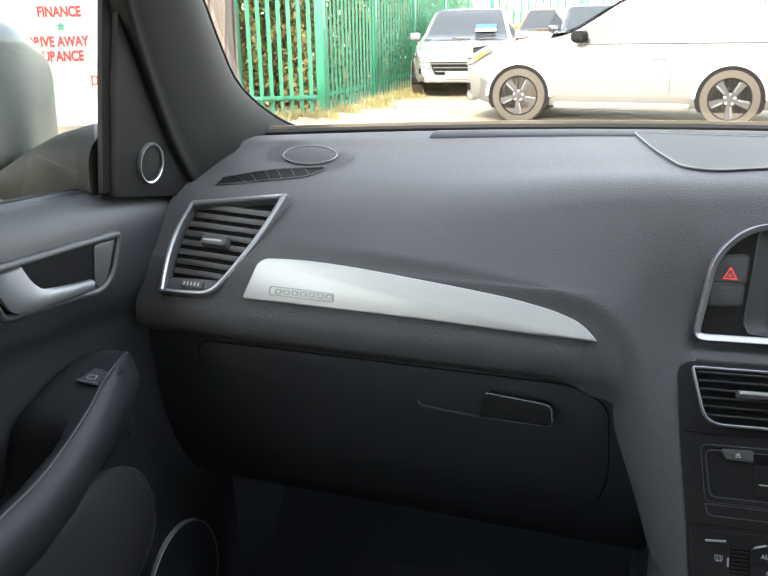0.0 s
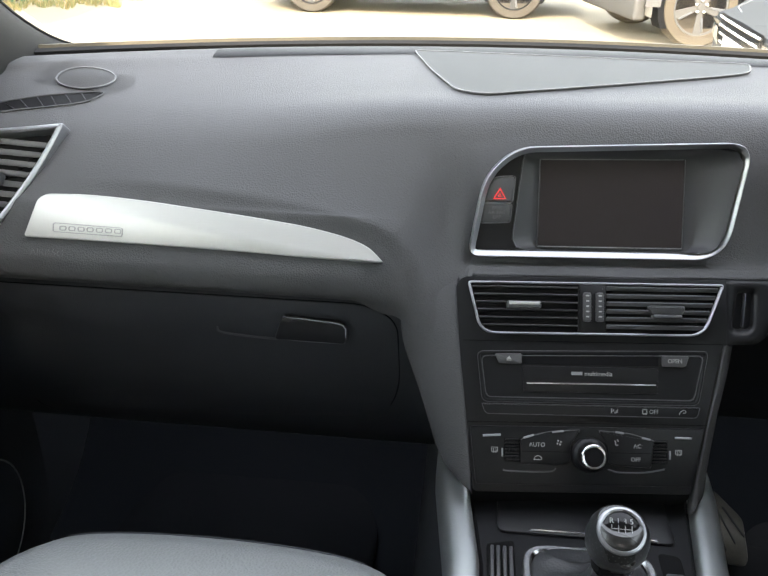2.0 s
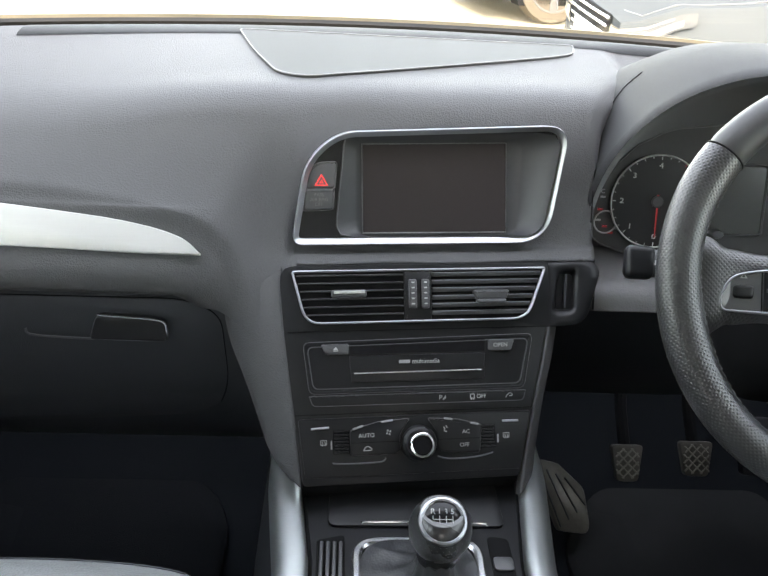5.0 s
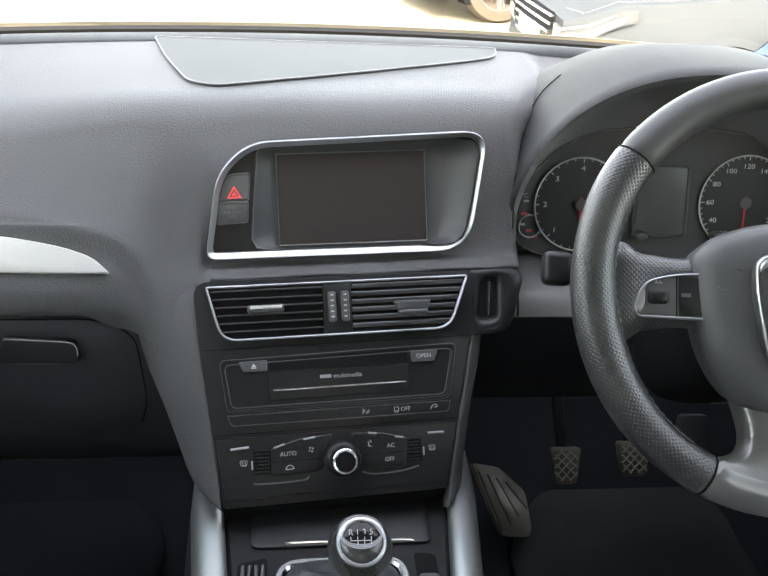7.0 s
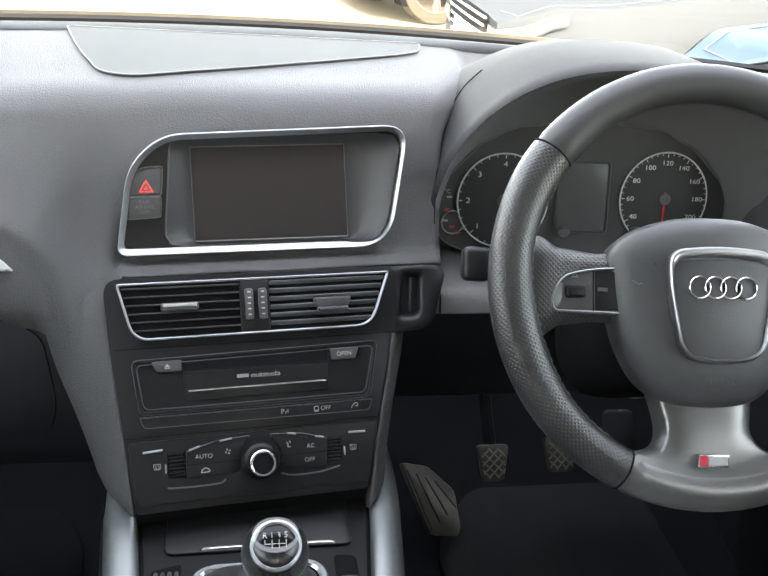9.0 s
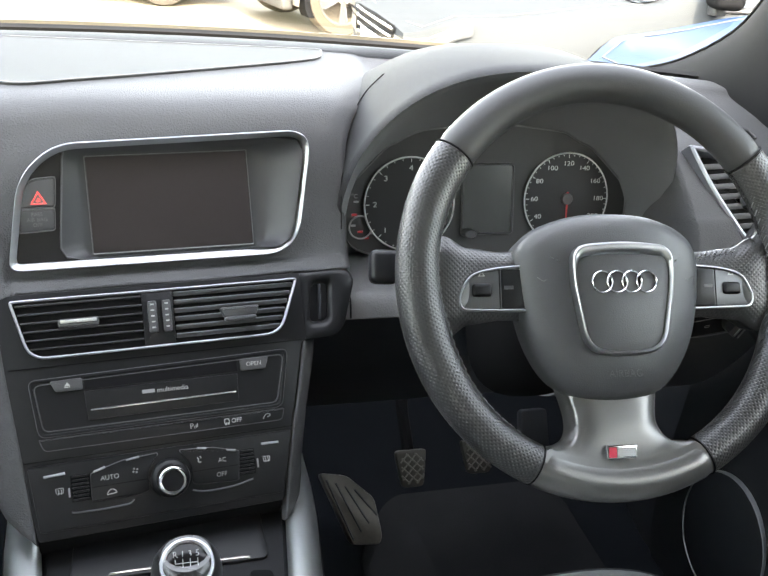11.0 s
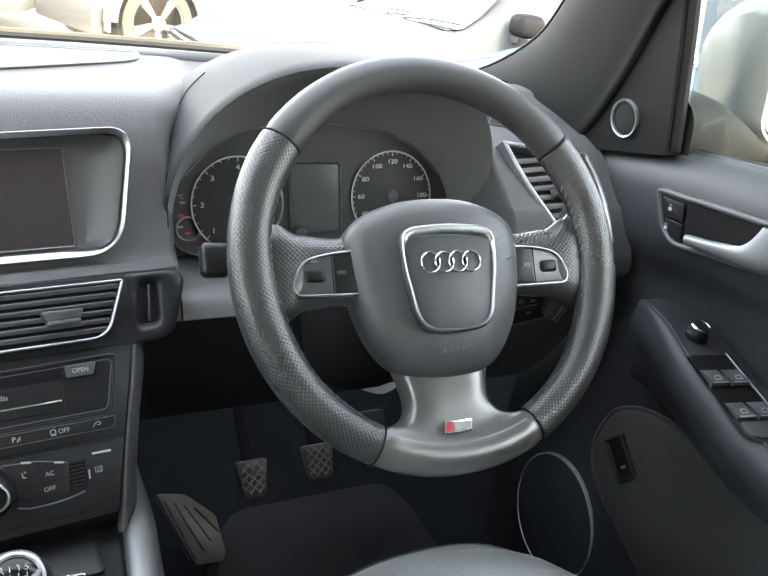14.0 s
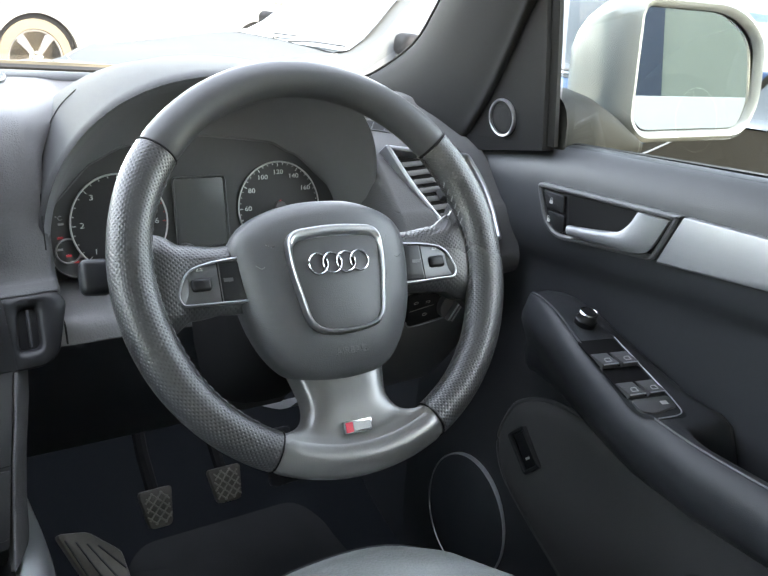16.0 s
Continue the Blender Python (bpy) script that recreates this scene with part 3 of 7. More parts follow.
def stack_pt(a, b, c=0.0):
    return STACK @ Vector((a, b, c))


def column(side):
    rows = [(.105, -.1290, .1345, .086), (.085, -.1290, .1345, .080), (.045, -.1268, .1345, .071), (-.0, -.122, .126, .064), (-.04, -.118, .1155, .053), (-.075, -.1155, .108, .044), (-.090, -.1140, .1040, .041), (-.100, -.1132, .1020, .037), (-.1055, -.1128, .1006, .030), (-.1085, -.1124, .1002, .020), (-.1100, -.1122, .1000, .006)]
    rings = []
    for b, left, right, wide in rows:
        b -= .016 * max(0, (-.075 - b) / .035) if side > 0 else 0
        e = left if side < 0 else right
        w = wide if side < 0 else min(.024, wide)
        p = stack_pt(e, b, -.001 - .05 * max(0, b - .05) - (.010 if b > .1 else .003 if b > .08 else 0))
        q = stack_pt(e, b, -.012)
        s = side
        sec = [q, p + Vector((s * .002, .001, 0)), p + Vector((s * w * .35, .007, 0)), p + Vector((s * w * .75, .026, 0)), p + Vector((s * w, .055, 0)), p + Vector((s * (w + .004), .10, -.005)), p + Vector((s * (w + .004), .20, -.02))]
        rings.append(smooth_path(sec, 4))
    return loft(rings, False)


part("column", column(-1), SOFT, dash, "soft grey column beside the centre stack", sharp=60)
part("column", column(1), SOFT, dash, "narrow grey column beside the centre stack", sharp=60)

# infotainment screen
unit = thing("infotainment_display", "switched-off black dashboard screen in a bright satin chrome surround", "display", SCR)
so = SCR_O
part("surround", loft([[(x, y, -.012) for x, y in so], [(x, y, .0046) for x, y in so], [(x, y, .0052) for x, y in inset(so, .0005)], [(x, y, .0046) for x, y in inset(so, .0016)], [(x, y, .0004) for x, y in inset(so, .0056)], [(x, y, -.012) for x, y in inset(so, .0058)]]), SATINRING, unit, "satin chrome surround")
SC = (.018, .052)
hood = rounded([(-.0835, .0046), (.1275, .0046), (.1445, .1098), (-.074, .1062)], [.016, .022, .020, .006], 7)
rim_in, lip = radial(inset(so, .0035), SC), radial(hood, SC)
low_edge = radial(rounded([(-.0605, .0045), (.1050, .0045), (.1050, .1000), (-.0615, .0985)], [.010, .008, .008, .008]), SC)
pane_edge = radial([(-.0560, .0072), (.0955, .0072), (.0915, .0988), (-.0575, .0968)], SC)
part("fascia", loft([[(x, y, -.022) for x, y in rim_in], [(x, y, -.004) for x, y in rim_in], [(x, y, -.004) for x, y in lip]]), SATIN, unit, "satin black button panel")


def well(f, c, swell):
    """A ring of the screen's sunken well, from its lip (0) to its floor (1); the far side rises to the surround."""
    return [(lerp(x0, x1, f), lerp(y0, y1, f), c + swell * max(0.0, min(1.0, (x0 - .05) / .07))) for (x0, y0), (x1, y1) in zip(lip, low_edge)]


part("screen_well", loft([well(0, -.0035, .0085), well(.10, -.0044, .0080), well(.35, -.0068, .0050), well(.65, -.0098, .0022), well(.88, -.0118, .0005), well(1, -.0125, 0), [(x, y, -.0128) for x, y in pane_edge]], True, False, True), BEZEL, unit, "curved dark well round the sunken screen", sharp=70)
part("screen_bezel", tube([(x, y, -.0032) for x, y in lip if x < -.045], .0008, 6), SLAT, unit)
panel = part("screen", prism([(-.054, .0085), (.0935, .0085), (.0895, .0975), (-.0555, .0955)], -.0135, -.0115), SCREEN, unit, "unlit brownish-black screen glass")
part("screen_edge", band([(-.0552, .0074), (.0947, .0074), (.0907, .0985), (-.0567, .0965)], .0005, -.013, -.0112), DIMPRINT, unit)
part("screen_edge", box(-.0545, .0940, .0071, .0078, -.012, -.0108), GREYPRINT, unit)
hz = part("hazard_button", prism(rounded([(-.1125, .0535), (-.0845, .0535), (-.0825, .0790), (-.1000, .0775), (-.1075, .072)], .004), -.006, .0005, .0012), HARD, unit, "black hazard warning button")
tri = [(-.1040, .0565), (-.0905, .0565), (-.0972, .0680)]
part("hazard_triangle", band(tri, .0010, .0003, .0009), RED, hz, "red warning triangle")
part("hazard_triangle", band([(lerp(-.0972, x, .30), lerp(.0600, y, .30)) for x, y in tri], .0006, .0003, .0009), RED, hz)
part("button_edge", band(rounded([(-.1140, .0525), (-.0835, .0525), (-.0812, .0803), (-.1005, .0790), (-.1085, .073)], .004), .0007, -.004, .0002), DIMPRINT, unit)
part("button_edge", band(rounded([(-.1155, .0310), (-.0850, .0325), (-.0838, .0525), (-.1145, .0522)], .003), .0007, -.004, .0002), DIMPRINT, unit)
pb = part("airbag_lamp", prism(rounded([(-.1140, .0320), (-.0862, .0335), (-.0850, .0515), (-.1130, .0512)], .003), -.006, .0002, .001), HARD, unit, "black passenger airbag indicator")
for i, word in enumerate(("PASS", "AIR BAG", "OFF")):
    lettering("legend", word, .0046, (-.0995, .0475 - i * .0047, .0004), DIMPRINT, pb)

# fascia of the centre stack
centre = thing("centre_stack", "satin black centre stack fascia sloping towards the seats", "control panel", STACK)
fo = rounded([(-.1320, .1055), (.1385, .1057), (.1385, .0405), (.1345, .0400), (.1160, -.039), (.1010, -.106), (-.1125, -.1065), (-.1285, .043)], [.016, 0, 0, .002, .02, .004, .004, .02])
part("fascia_plate", prism(fo, -.014, -.001, .0006), SATIN, centre)
part("fascia_joint", box(-.1245, .1335, .0408, .0416, -.0012, .0001), DEEP, centre)
part("fascia_joint", box(-.1195, .1165, -.0390, -.0382, -.0012, .0001), DEEP, centre)
CB = (.1570, .0745)
end_o = radial(rounded([(.1383, .1057), (.1880, .1062), (.1945, .0960), (.1790, .0500), (.1670, .0405), (.1383, .0402)], [0, .016, .012, .03, .022, 0], 7), CB)
dish_o = radial(rounded([(.1430, .0995), (.1760, .0990), (.1780, .0900), (.1680, .0560), (.1600, .0500), (.1400, .0500)], [.008, .010, .012, .016, .014, .008], 6), CB)
slot_o = radial(rounded([(.1505, .0960), (.1690, .0960), (.1650, .0560), (.1440, .0560)], .007, 6), CB)
part("cubby_end", loft([[(x, y, -.014) for x, y in end_o], [(x, y, -.003 if x > .142 else -.0011) for x, y in end_o], [(lerp(x, CB[0], .04), lerp(y, CB[1], .04), -.0010) for x, y in end_o], [(x, y, -.0008) for x, y in dish_o], [(lerp(a[0], b[0], .6), lerp(a[1], b[1], .6), -.0030) for a, b in zip(dish_o, slot_o)], [(x, y, -.0045) for x, y in slot_o], [(lerp(x, CB[0], .12), lerp(y, CB[1], .08), -.0095) for x, y in slot_o]], True, False, True), SATIN, centre, "dished storage slot beside the vents", sharp=60)
part("cubby_lever", moved(box(-.0010, .0010, -.017, .017, 0, .0050, .0006), pose(.1575, .0765, -.0096, 0, 0, -5)), LOWER, centre)

vent = thing("centre_air_vents", "pair of black slatted centre air vents in one thin chrome frame", "air vent", STACK)
vo = rounded([(-.1205, .1005), (.1355, .1010), (.1145, .0485), (-.1075, .0480)], [.004, .005, .016, .016], 6)
part("vent_frame", band(vo, .0022, -.004, .0042, .0010), ALUPAINT, vent, "thin chrome frame")
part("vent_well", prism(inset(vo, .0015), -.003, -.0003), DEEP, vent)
part("divider", prism(rounded([(-.0100, .0985), (.0172, .0985), (.0165, .0505), (-.0105, .0505)], .001), -.001, .0030, .0008), SATIN, vent)
for x in (-.0020, .0105):
    w = part("thumbwheel", box(x - .0040, x + .0040, .0615, .0905, .0, .0062, .0018), HARD, vent)
    for i in range(5):
        part("wheel_mark", box(x - .0015, x + .0015, .0657 + i * .0052, .0670 + i * .0052, .0062, .0066), WHITE, w)
for i in range(6):
    b = .0570 + i * .0076
    f = (b - .0485) / .052
    part("slat", moved(box(lerp(-.1050, -.1165, f), -.0108, -.004, .004, -.0004, .0004), pose(0, b, .0005, 82, 0, 0)), HARD, vent)
    part("slat", moved(box(.0176, lerp(.1110, .1315, f), -.0023, .0023, -.0011, .0011, .0008), pose(0, b, .0016, 30, 0, 0)), SLAT, vent)
kn = part("vent_knob", box(-.0820, -.0480, .0735, .0810, -.001, .0095, .002), HARD, vent)
part("knob_insert", box(-.0800, -.0500, .0770, .0800, .0092, .0102, .0008), ALU, kn, "bright metal insert")
vk = part("vent_knob", prism(rounded([(.0580, .0785), (.0950, .0785), (.0915, .0690), (.0615, .0690)], .003), -.001, .0085, .002), HARD, vent)
part("knob_lip", box(.0620, .0910, .0655, .0695, -.001, .0100, .0018), SLAT, vk)

radio = thing("disc_player", "black in-dash disc player with a bright slot line", "car stereo", STACK)
ro = rounded([(-.1105, .0310), (.1190, .0345), (.1086, -.0195), (-.1051, -.0190)], .007, 6)
part("player_frame", band(ro, .0030, -.002, .0016, .0006), SATIN, radio)
part("player_face", prism(inset(ro, .0022), -.002, .0008), SATIN, radio)
# paler beads put the bevel's edge highlights into the colour
for o in (inset(ro, .0004), rounded([(-.1062, .0262), (.1140, .0295), (.1040, -.0146), (-.1010, -.0142)], .006)):
    part("frame_highlight", tube([(x, y, .0016 if o[0][1] > .027 else .0010) for x, y in o], .0006, 6, True), HARD, radio, "fine paler bead drawn as an edge highlight")
part("slot_recess", prism([(-.0645, .0305), (.0695, .0315), (.0690, .0185), (-.0650, .0185)], -.001, .0013), GLOSS, radio)
part("flap", prism(rounded([(-.0655, .0170), (.0690, .0165), (.0680, -.0085), (-.0640, -.0085)], .001), .0008, .0019, .0004), SATIN, radio)
part("slot_line", box(-.0615, .0660, -.0007, .0009, .0018, .0026, .0003), CHROME, radio, "bright slot line")
b1 = part("eject_button", prism(rounded([(-.0930, .0285), (-.0664, .0290), (-.0664, .0188), (-.0885, .0190)], .002), .0005, .0030, .0008), HARD, radio)
part("eject_mark", prism([(-.0812, .0232), (-.0764, .0232), (-.0788, .0262)], .0029, .0033), WHITE, b1)
part("eject_mark", box(-.0812, -.0764, .0218, .0226, .0029, .0033), WHITE, b1)
b2 = part("open_button", prism(rounded([(.0721, .0292), (.0995, .0290), (.0955, .0184), (.0724, .0186)], .002), .0005, .0030, .0008), HARD, radio)
lettering("legend", "OPEN", .0056, (.0850, .0238, .0030), WHITE, b2)
lettering("legend", "multimedia", .0062, (-.0042, .0100, .0021), WHITE, radio, "white multimedia lettering", align='LEFT')
part("maker_mark", box(-.0170, -.0062, .0086, .0118, .0019, .0022), GREYPRINT, radio, "plain white maker's mark")
strip_o = rounded([(-.1052, -.0205), (.1095, -.0212), (.1068, -.0315), (-.1018, -.0305)], [.001, .001, .004, .004])
bs_ = part("button_strip", prism(strip_o, -.001, .0022, .001), SATIN, radio, "strip of black push buttons")
part("strip_edge", tube([(x, y, .0020) for x, y in strip_o], .0004, 5, True), SLAT, bs_)
lettering("legend", "P", .0066, (.0232, -.0262, .0023), WHITE, bs_)
for i in range(3):
    part("legend_bar", box(.0255 + i * .0012, .0261 + i * .0012, -.0285 + i * .0006, -.0265 + i * .0012, .0021, .0024), WHITE, bs_)
part("legend_bar", band(rounded([(.0530, -.0235), (.0572, -.0235), (.0578, -.0280), (.0524, -.0280)], .001), .0007, .0021, .0024), WHITE, bs_)
part("legend_bar", box(.0534, .0548, -.0292, -.0281, .0021, .0024), WHITE, bs_)
part("legend_bar", box(.0556, .0570, -.0292, -.0281, .0021, .0024), WHITE, bs_)
lettering("legend", "OFF", .0056, (.0642, -.0262, .0023), WHITE, bs_)
part("legend_bar", tube(smooth_path([(.0890, -.0285, .0023), (.0900, -.0262, .0023), (.0928, -.0240, .0023), (.0950, -.0245, .0023), (.0955, -.0262, .0023), (.0925, -.0270, .0023)], 3), .0004, 5), WHITE, bs_)

clim = thing("climate_panel", "black climate control panel with a chrome-ringed rotary knob", "climate control", STACK)
co = rounded([(-.1165, -.0425), (.1145, -.0420), (.1015, -.0985), (-.1105, -.0990)], .004)
part("panel", prism(co, -.001, .0012, .0006), SATIN, clim)
wing_l = rounded([(-.0668, -.0545), (-.0400, -.0470), (-.0079, -.0448), (-.0180, -.0600), (-.0180, -.0765), (-.0260, -.0790), (-.0670, -.0790)], .003)
wing_r = rounded([(.0091, -.0452), (.0400, -.0475), (.0640, -.0540), (.0610, -.0810), (.0260, -.0790), (.0190, -.0765), (.0190, -.0600)], .003)
for o in (wing_l, wing_r):
    part("button_wing", prism(o, .0005, .0030, .0010), SATIN, clim)
    # thin grey line draws the highlight on the wing's upper bevel
    part("rocker_edge", tube([(x, y, .0030) for x, y in o if y > -.0555], .0004, 5), DIMPRINT, clim)
part("wing_joint", box(-.0660, -.0190, -.0668, -.0662, .0028, .0032), DEEP, clim)
part("wing_joint", box(.0195, .0610, -.0668, -.0662, .0028, .0032), DEEP, clim)
for pts in (((-.1040, -.0518), (-.0868, -.0509)), ((.0844, -.0509), (.1005, -.0513))):
    part("rocker_edge", tube([(pts[0][0], pts[0][1], .0030), (pts[1][0], pts[1][1], .0030)], .0011, 6), ALUPAINT, clim, "slim satin rocker edge")
for pts in (((-.0840, -.0848, .0025), (-.0800, -.0856, .003), (-.0600, -.0862, .003), (-.0400, -.0858, .003), (-.0345, -.0845, .003), (-.0325, -.0822, .003)), ((.0187, -.0827, .003), (.030, -.0855, .003), (.055, -.0850, .003), (.0739, -.0815, .003))):
    part("rocker_edge", tube(smooth_path(pts, 4), .0008, 6), SLAT, clim)
# short pale dashes stand for the brightest highlights on the wing tops
for pts in (((-.0640, -.0535), (-.0540, -.0505)), ((-.0360, -.0475), (-.0250, -.0462)), ((.0260, -.0462), (.0340, -.0475)), ((.0520, -.0515), (.0600, -.0532))):
    part("rocker_edge", tube([(pts[0][0], pts[0][1], .0030), (pts[1][0], pts[1][1], .0030)], .0010, 6), GREYPRINT, clim)
for x0 in (-.0820, .0625):
    part("grille_well", box(x0 - .001, x0 + .0148, -.0768, -.0540, .0005, .0014), DEEP, clim)
    for i in range(7):
        part("grille_bar", box(x0, x0 + .0138, -.0560 - i * .0033, -.0545 - i * .0033, .001, .0024, .0004), SATIN, clim)
    part("rocker_edge", box(x0 - .0035 if x0 < 0 else x0 + .0165, x0 - .0020 if x0 < 0 else x0 + .0180, -.0720, -.0640, .001, .0026, .0004), GREYPRINT, clim)
knob = part("rotary_knob", lathe([(.0172, 0), (.0172, .005), (.0160, .0075), (.0130, .0090), (.0126, .019), (.0118, .0205)], 40, pose(.0003, -.0690, 0)), SATIN, clim, "black rotary knob")
part("knob_ring", lathe([(.0118, .0212), (.0122, .0222), (.0112, .0232), (.0095, .0228), (.0090, .0212)], 40, pose(.0003, -.0690, 0)), CHROME, knob, "chrome ring")
part("knob_cap", lathe([(.0092, .0205), (.0090, .0218), (.0010, .0222)], 30, pose(.0003, -.0690, 0)), GLOSS, knob)
for word, x, y in (("AUTO", -.0508, -.0600), ("AC", .0474, -.0600), ("OFF", .0457, -.0728)):
    lettering("legend", word, .0056, (x, y, .0032), WHITE, clim)


def fan_mark(x, y, c):
    for i in range(4):
        a = math.pi / 2 * i + .4
        part("legend_bar", band(rounded([(x + .0003 * math.cos(a), y + .0003 * math.sin(a)), (x + .0030 * math.cos(a - .35), y + .0030 * math.sin(a - .35)), (x + .0030 * math.cos(a + .5), y + .0030 * math.sin(a + .5))], .0012, 3), .0005, c, c + .0003), WHITE, clim)


fan_mark(-.0292, -.0576, .003)
part("legend_bar", tube(smooth_path([(-.0540, -.0745, .0032), (-.0530, -.0722, .0032), (-.0505, -.0705, .0032), (-.0480, -.0712, .0032), (-.0462, -.0738, .0032), (-.0540, -.0745, .0032)], 3), .0004, 5), WHITE, clim)
part("legend_bar", tube(smooth_path([(.0250, -.0545, .0032), (.0262, -.0560, .0032), (.0258, -.0585, .0032), (.0285, -.0590, .0032)], 3), .0005, 5), WHITE, clim)
part("legend_bar", tube([(.0275, -.0535, .0032), (.0287, -.0555, .0032)], .0005, 5), WHITE, clim)
for x, y in ((.0883, -.0655), (-.0923, -.0656)):
    part("legend_bar", band(rounded([(x - .0034, y + .0026), (x + .0034, y + .0026), (x + .0030, y - .0022), (x - .0030, y - .0022)], .0008), .0005, .0011, .0015), WHITE, clim)
    for k in (-.0012, .0012):
        part("legend_bar", tube(smooth_path([(x + k, y - .0030, .0014), (x + k + .0004, y - .0005, .0014), (x + k - .0003, y + .0016, .0014)], 3), .0003, 5), WHITE, clim)
# ---------- instrument hood and cluster ----------
def hood_arch(y, xc, a, z0, h, n=40, drop=0.0, foot=.90, p=1.1):
    """An arch across the dash, flattened on top, on upright feet."""
    out = [Vector((xc - a, y + drop * 1.25, foot))]
    for i in range(n + 1):
        t = math.pi * (1 - i / n)
        c, s = math.cos(t), math.sin(t)
        out.append(Vector((xc + a * math.copysign(abs(c) ** .77, c), y + drop * (1 - s), z0 + h * abs(s) ** p)))
    return out + [Vector((xc + a, y + drop * 1.25, foot))]


hood_ob = thing("instrument_hood", "grained grey hood arching over the instrument dials", "instrument hood")
rows_h = [hood_arch(.240, .368, .150, .960, .090, drop=-.02), hood_arch(.222, .368, .173, .962, .114, drop=-.016), hood_arch(.170, .368, .175, .970, .160, drop=.01, p=1.0), hood_arch(.112, .368, .181, .975, .168, drop=.050, p=.90),
          hood_arch(.100, .368, .187, .980, .172, drop=.056, p=.86), hood_arch(.103, .368, .191, .980, .174, drop=.058, p=.90),
          hood_arch(.120, .368, .190, .980, .176, drop=.055, p=.96), hood_arch(.160, .369, .191, .980, .1775, drop=.045, p=1.02), hood_arch(.220, .370, .193, .980, .177, drop=.03), hood_arch(.290, .371, .198, .975, .170, drop=.02), hood_arch(.360, .372, .214, .965, .150, drop=.01), hood_arch(.430, .374, .224, .955, .120)]
part("hood_lining", loft(rows_h[:5], False), LINING, hood_ob, "dull black lining, paled to stand in for haze", sharp=60)
part("hood_shell", loft(rows_h[4:], False), HOODSKIN, hood_ob, "grained grey shell", sharp=60)

seam_pts = [(.1790, .1330, 0.985), (.1805, .1470, 1.008), (.1835, .1630, 1.030), (.1895, .1835, 1.0486), (.1966, .2024, 1.0642), (.2070, .2240, 1.0815), (.2185, .2330, 1.0975), (.2275, .2365, 1.1070), (.2395, .2380, 1.1180)]
part("hood_seam", tube(smooth_path([Vector(p) + Vector((-.0004, 0, .0003)) for p in seam_pts], 5), .0007, 6), DEEP, hood_ob)

CL = frame_at((.366, .206, .985), 0, 12)
cluster = thing("instrument_cluster", "dark instrument cluster with two round white-ringed dials", "instrument cluster", CL)
co2 = rounded([(-.172, -.022), (-.162, -.048), (-.120, -.062), (.120, -.062), (.162, -.048), (.172, -.022), (.172, .015), (.122, .062), (.105, .068), (.09, .078), (0, .088), (-.09, .078), (-.110, .066), (-.122, .061), (-.172, .010)], .014)
part("dial_board", prism(co2, -.02, -.002), BOARD, cluster)
part("board_rim", band(inset(co2, -.001), .0016, -.006, .0005, .0004), DIMPRINT, cluster)


def dial(cx, cy, r, numbers, a0, a1, ticks, name, red_from=None, needle=200):
    d = part("dial", lathe([(r, -.002), (r, .0008), (r - .001, .001)], 56, pose(cx, cy, 0)), DIALFACE, cluster, name)
    part("dial_ring", lathe([(r, 0), (r + .0010, .0011), (r, .0022), (r - .0010, .0011)], 64, pose(cx, cy, 0), False), DIALPRINT, d, "thin pale ring")
    for i in range(ticks + 1):
        a = radians(lerp(a0, a1, i / ticks))
        long = .0040 if i % (ticks // (len(numbers) - 1)) == 0 else .0018
        mat = DIMRED if red_from is not None and i >= red_from else DIALPRINT
        part("tick", moved(box(r - .0015 - long, r - .0015, -.0004, .0004, .001, .0013), pose(cx, cy, 0, 0, 0, math.degrees(a))), mat, d)
    for i, word in enumerate(numbers):
        a = radians(lerp(a0, a1, i / (len(numbers) - 1)))
        lettering("numeral", word, .0082 if len(numbers) < 8 else .0074, ((cx + r * .77 * math.cos(a)) / 1.25, cy + r * .77 * math.sin(a), .0013), DIALPRINT, d, m=Matrix.Scale(1.25, 4, (1, 0, 0)))
    nd = part("needle", moved(prism([(-.008, -.0011), (-.008, .0011), (r - .012, .0004), (r - .012, -.0004)], .003, .0042), pose(cx, cy, 0, 0, 0, needle)), DIMRED, d, "red pointer")
    part("needle_hub", lathe([(.0068, .002), (.0068, .0040), (.0060, .0048), (.0005, .0049)], 24, pose(cx, cy, 0)), SLAT, nd)
    return d


dial(-.095, -.001, .0515, ["0", "1", "2", "3", "4", "5", "6"], 271.5, -1.5, 24, "black rev counter with white numerals", red_from=19, needle=271.5)
dial(.094, .003, .0525, ["0", "20", "40", "60", "80", "100", "120", "140", "160", "180", "200"], 270, -30, 40, "black speedometer with white numerals", needle=270)
di = rounded([(-.031, -.034), (.026, -.034), (.024, .041), (-.033, .041)], .003)
part("info_display", prism(di, -.001, .0012, .0004), INFO, cluster, "unlit grey information display")
part("display_rim", band(inset(di, -.003), .0025, 0, .0032, .001), HARD, cluster)
for x in (-.030, .060):
    part("trip_button", lathe([(.0062, 0), (.0060, .010), (.0048, .0125), (.0005, .0130)], 20, pose(x + .004, -.034, 0) @ Matrix.Diagonal((1.35, .85, 1, 1))), SLAT, cluster, "small black trip button")
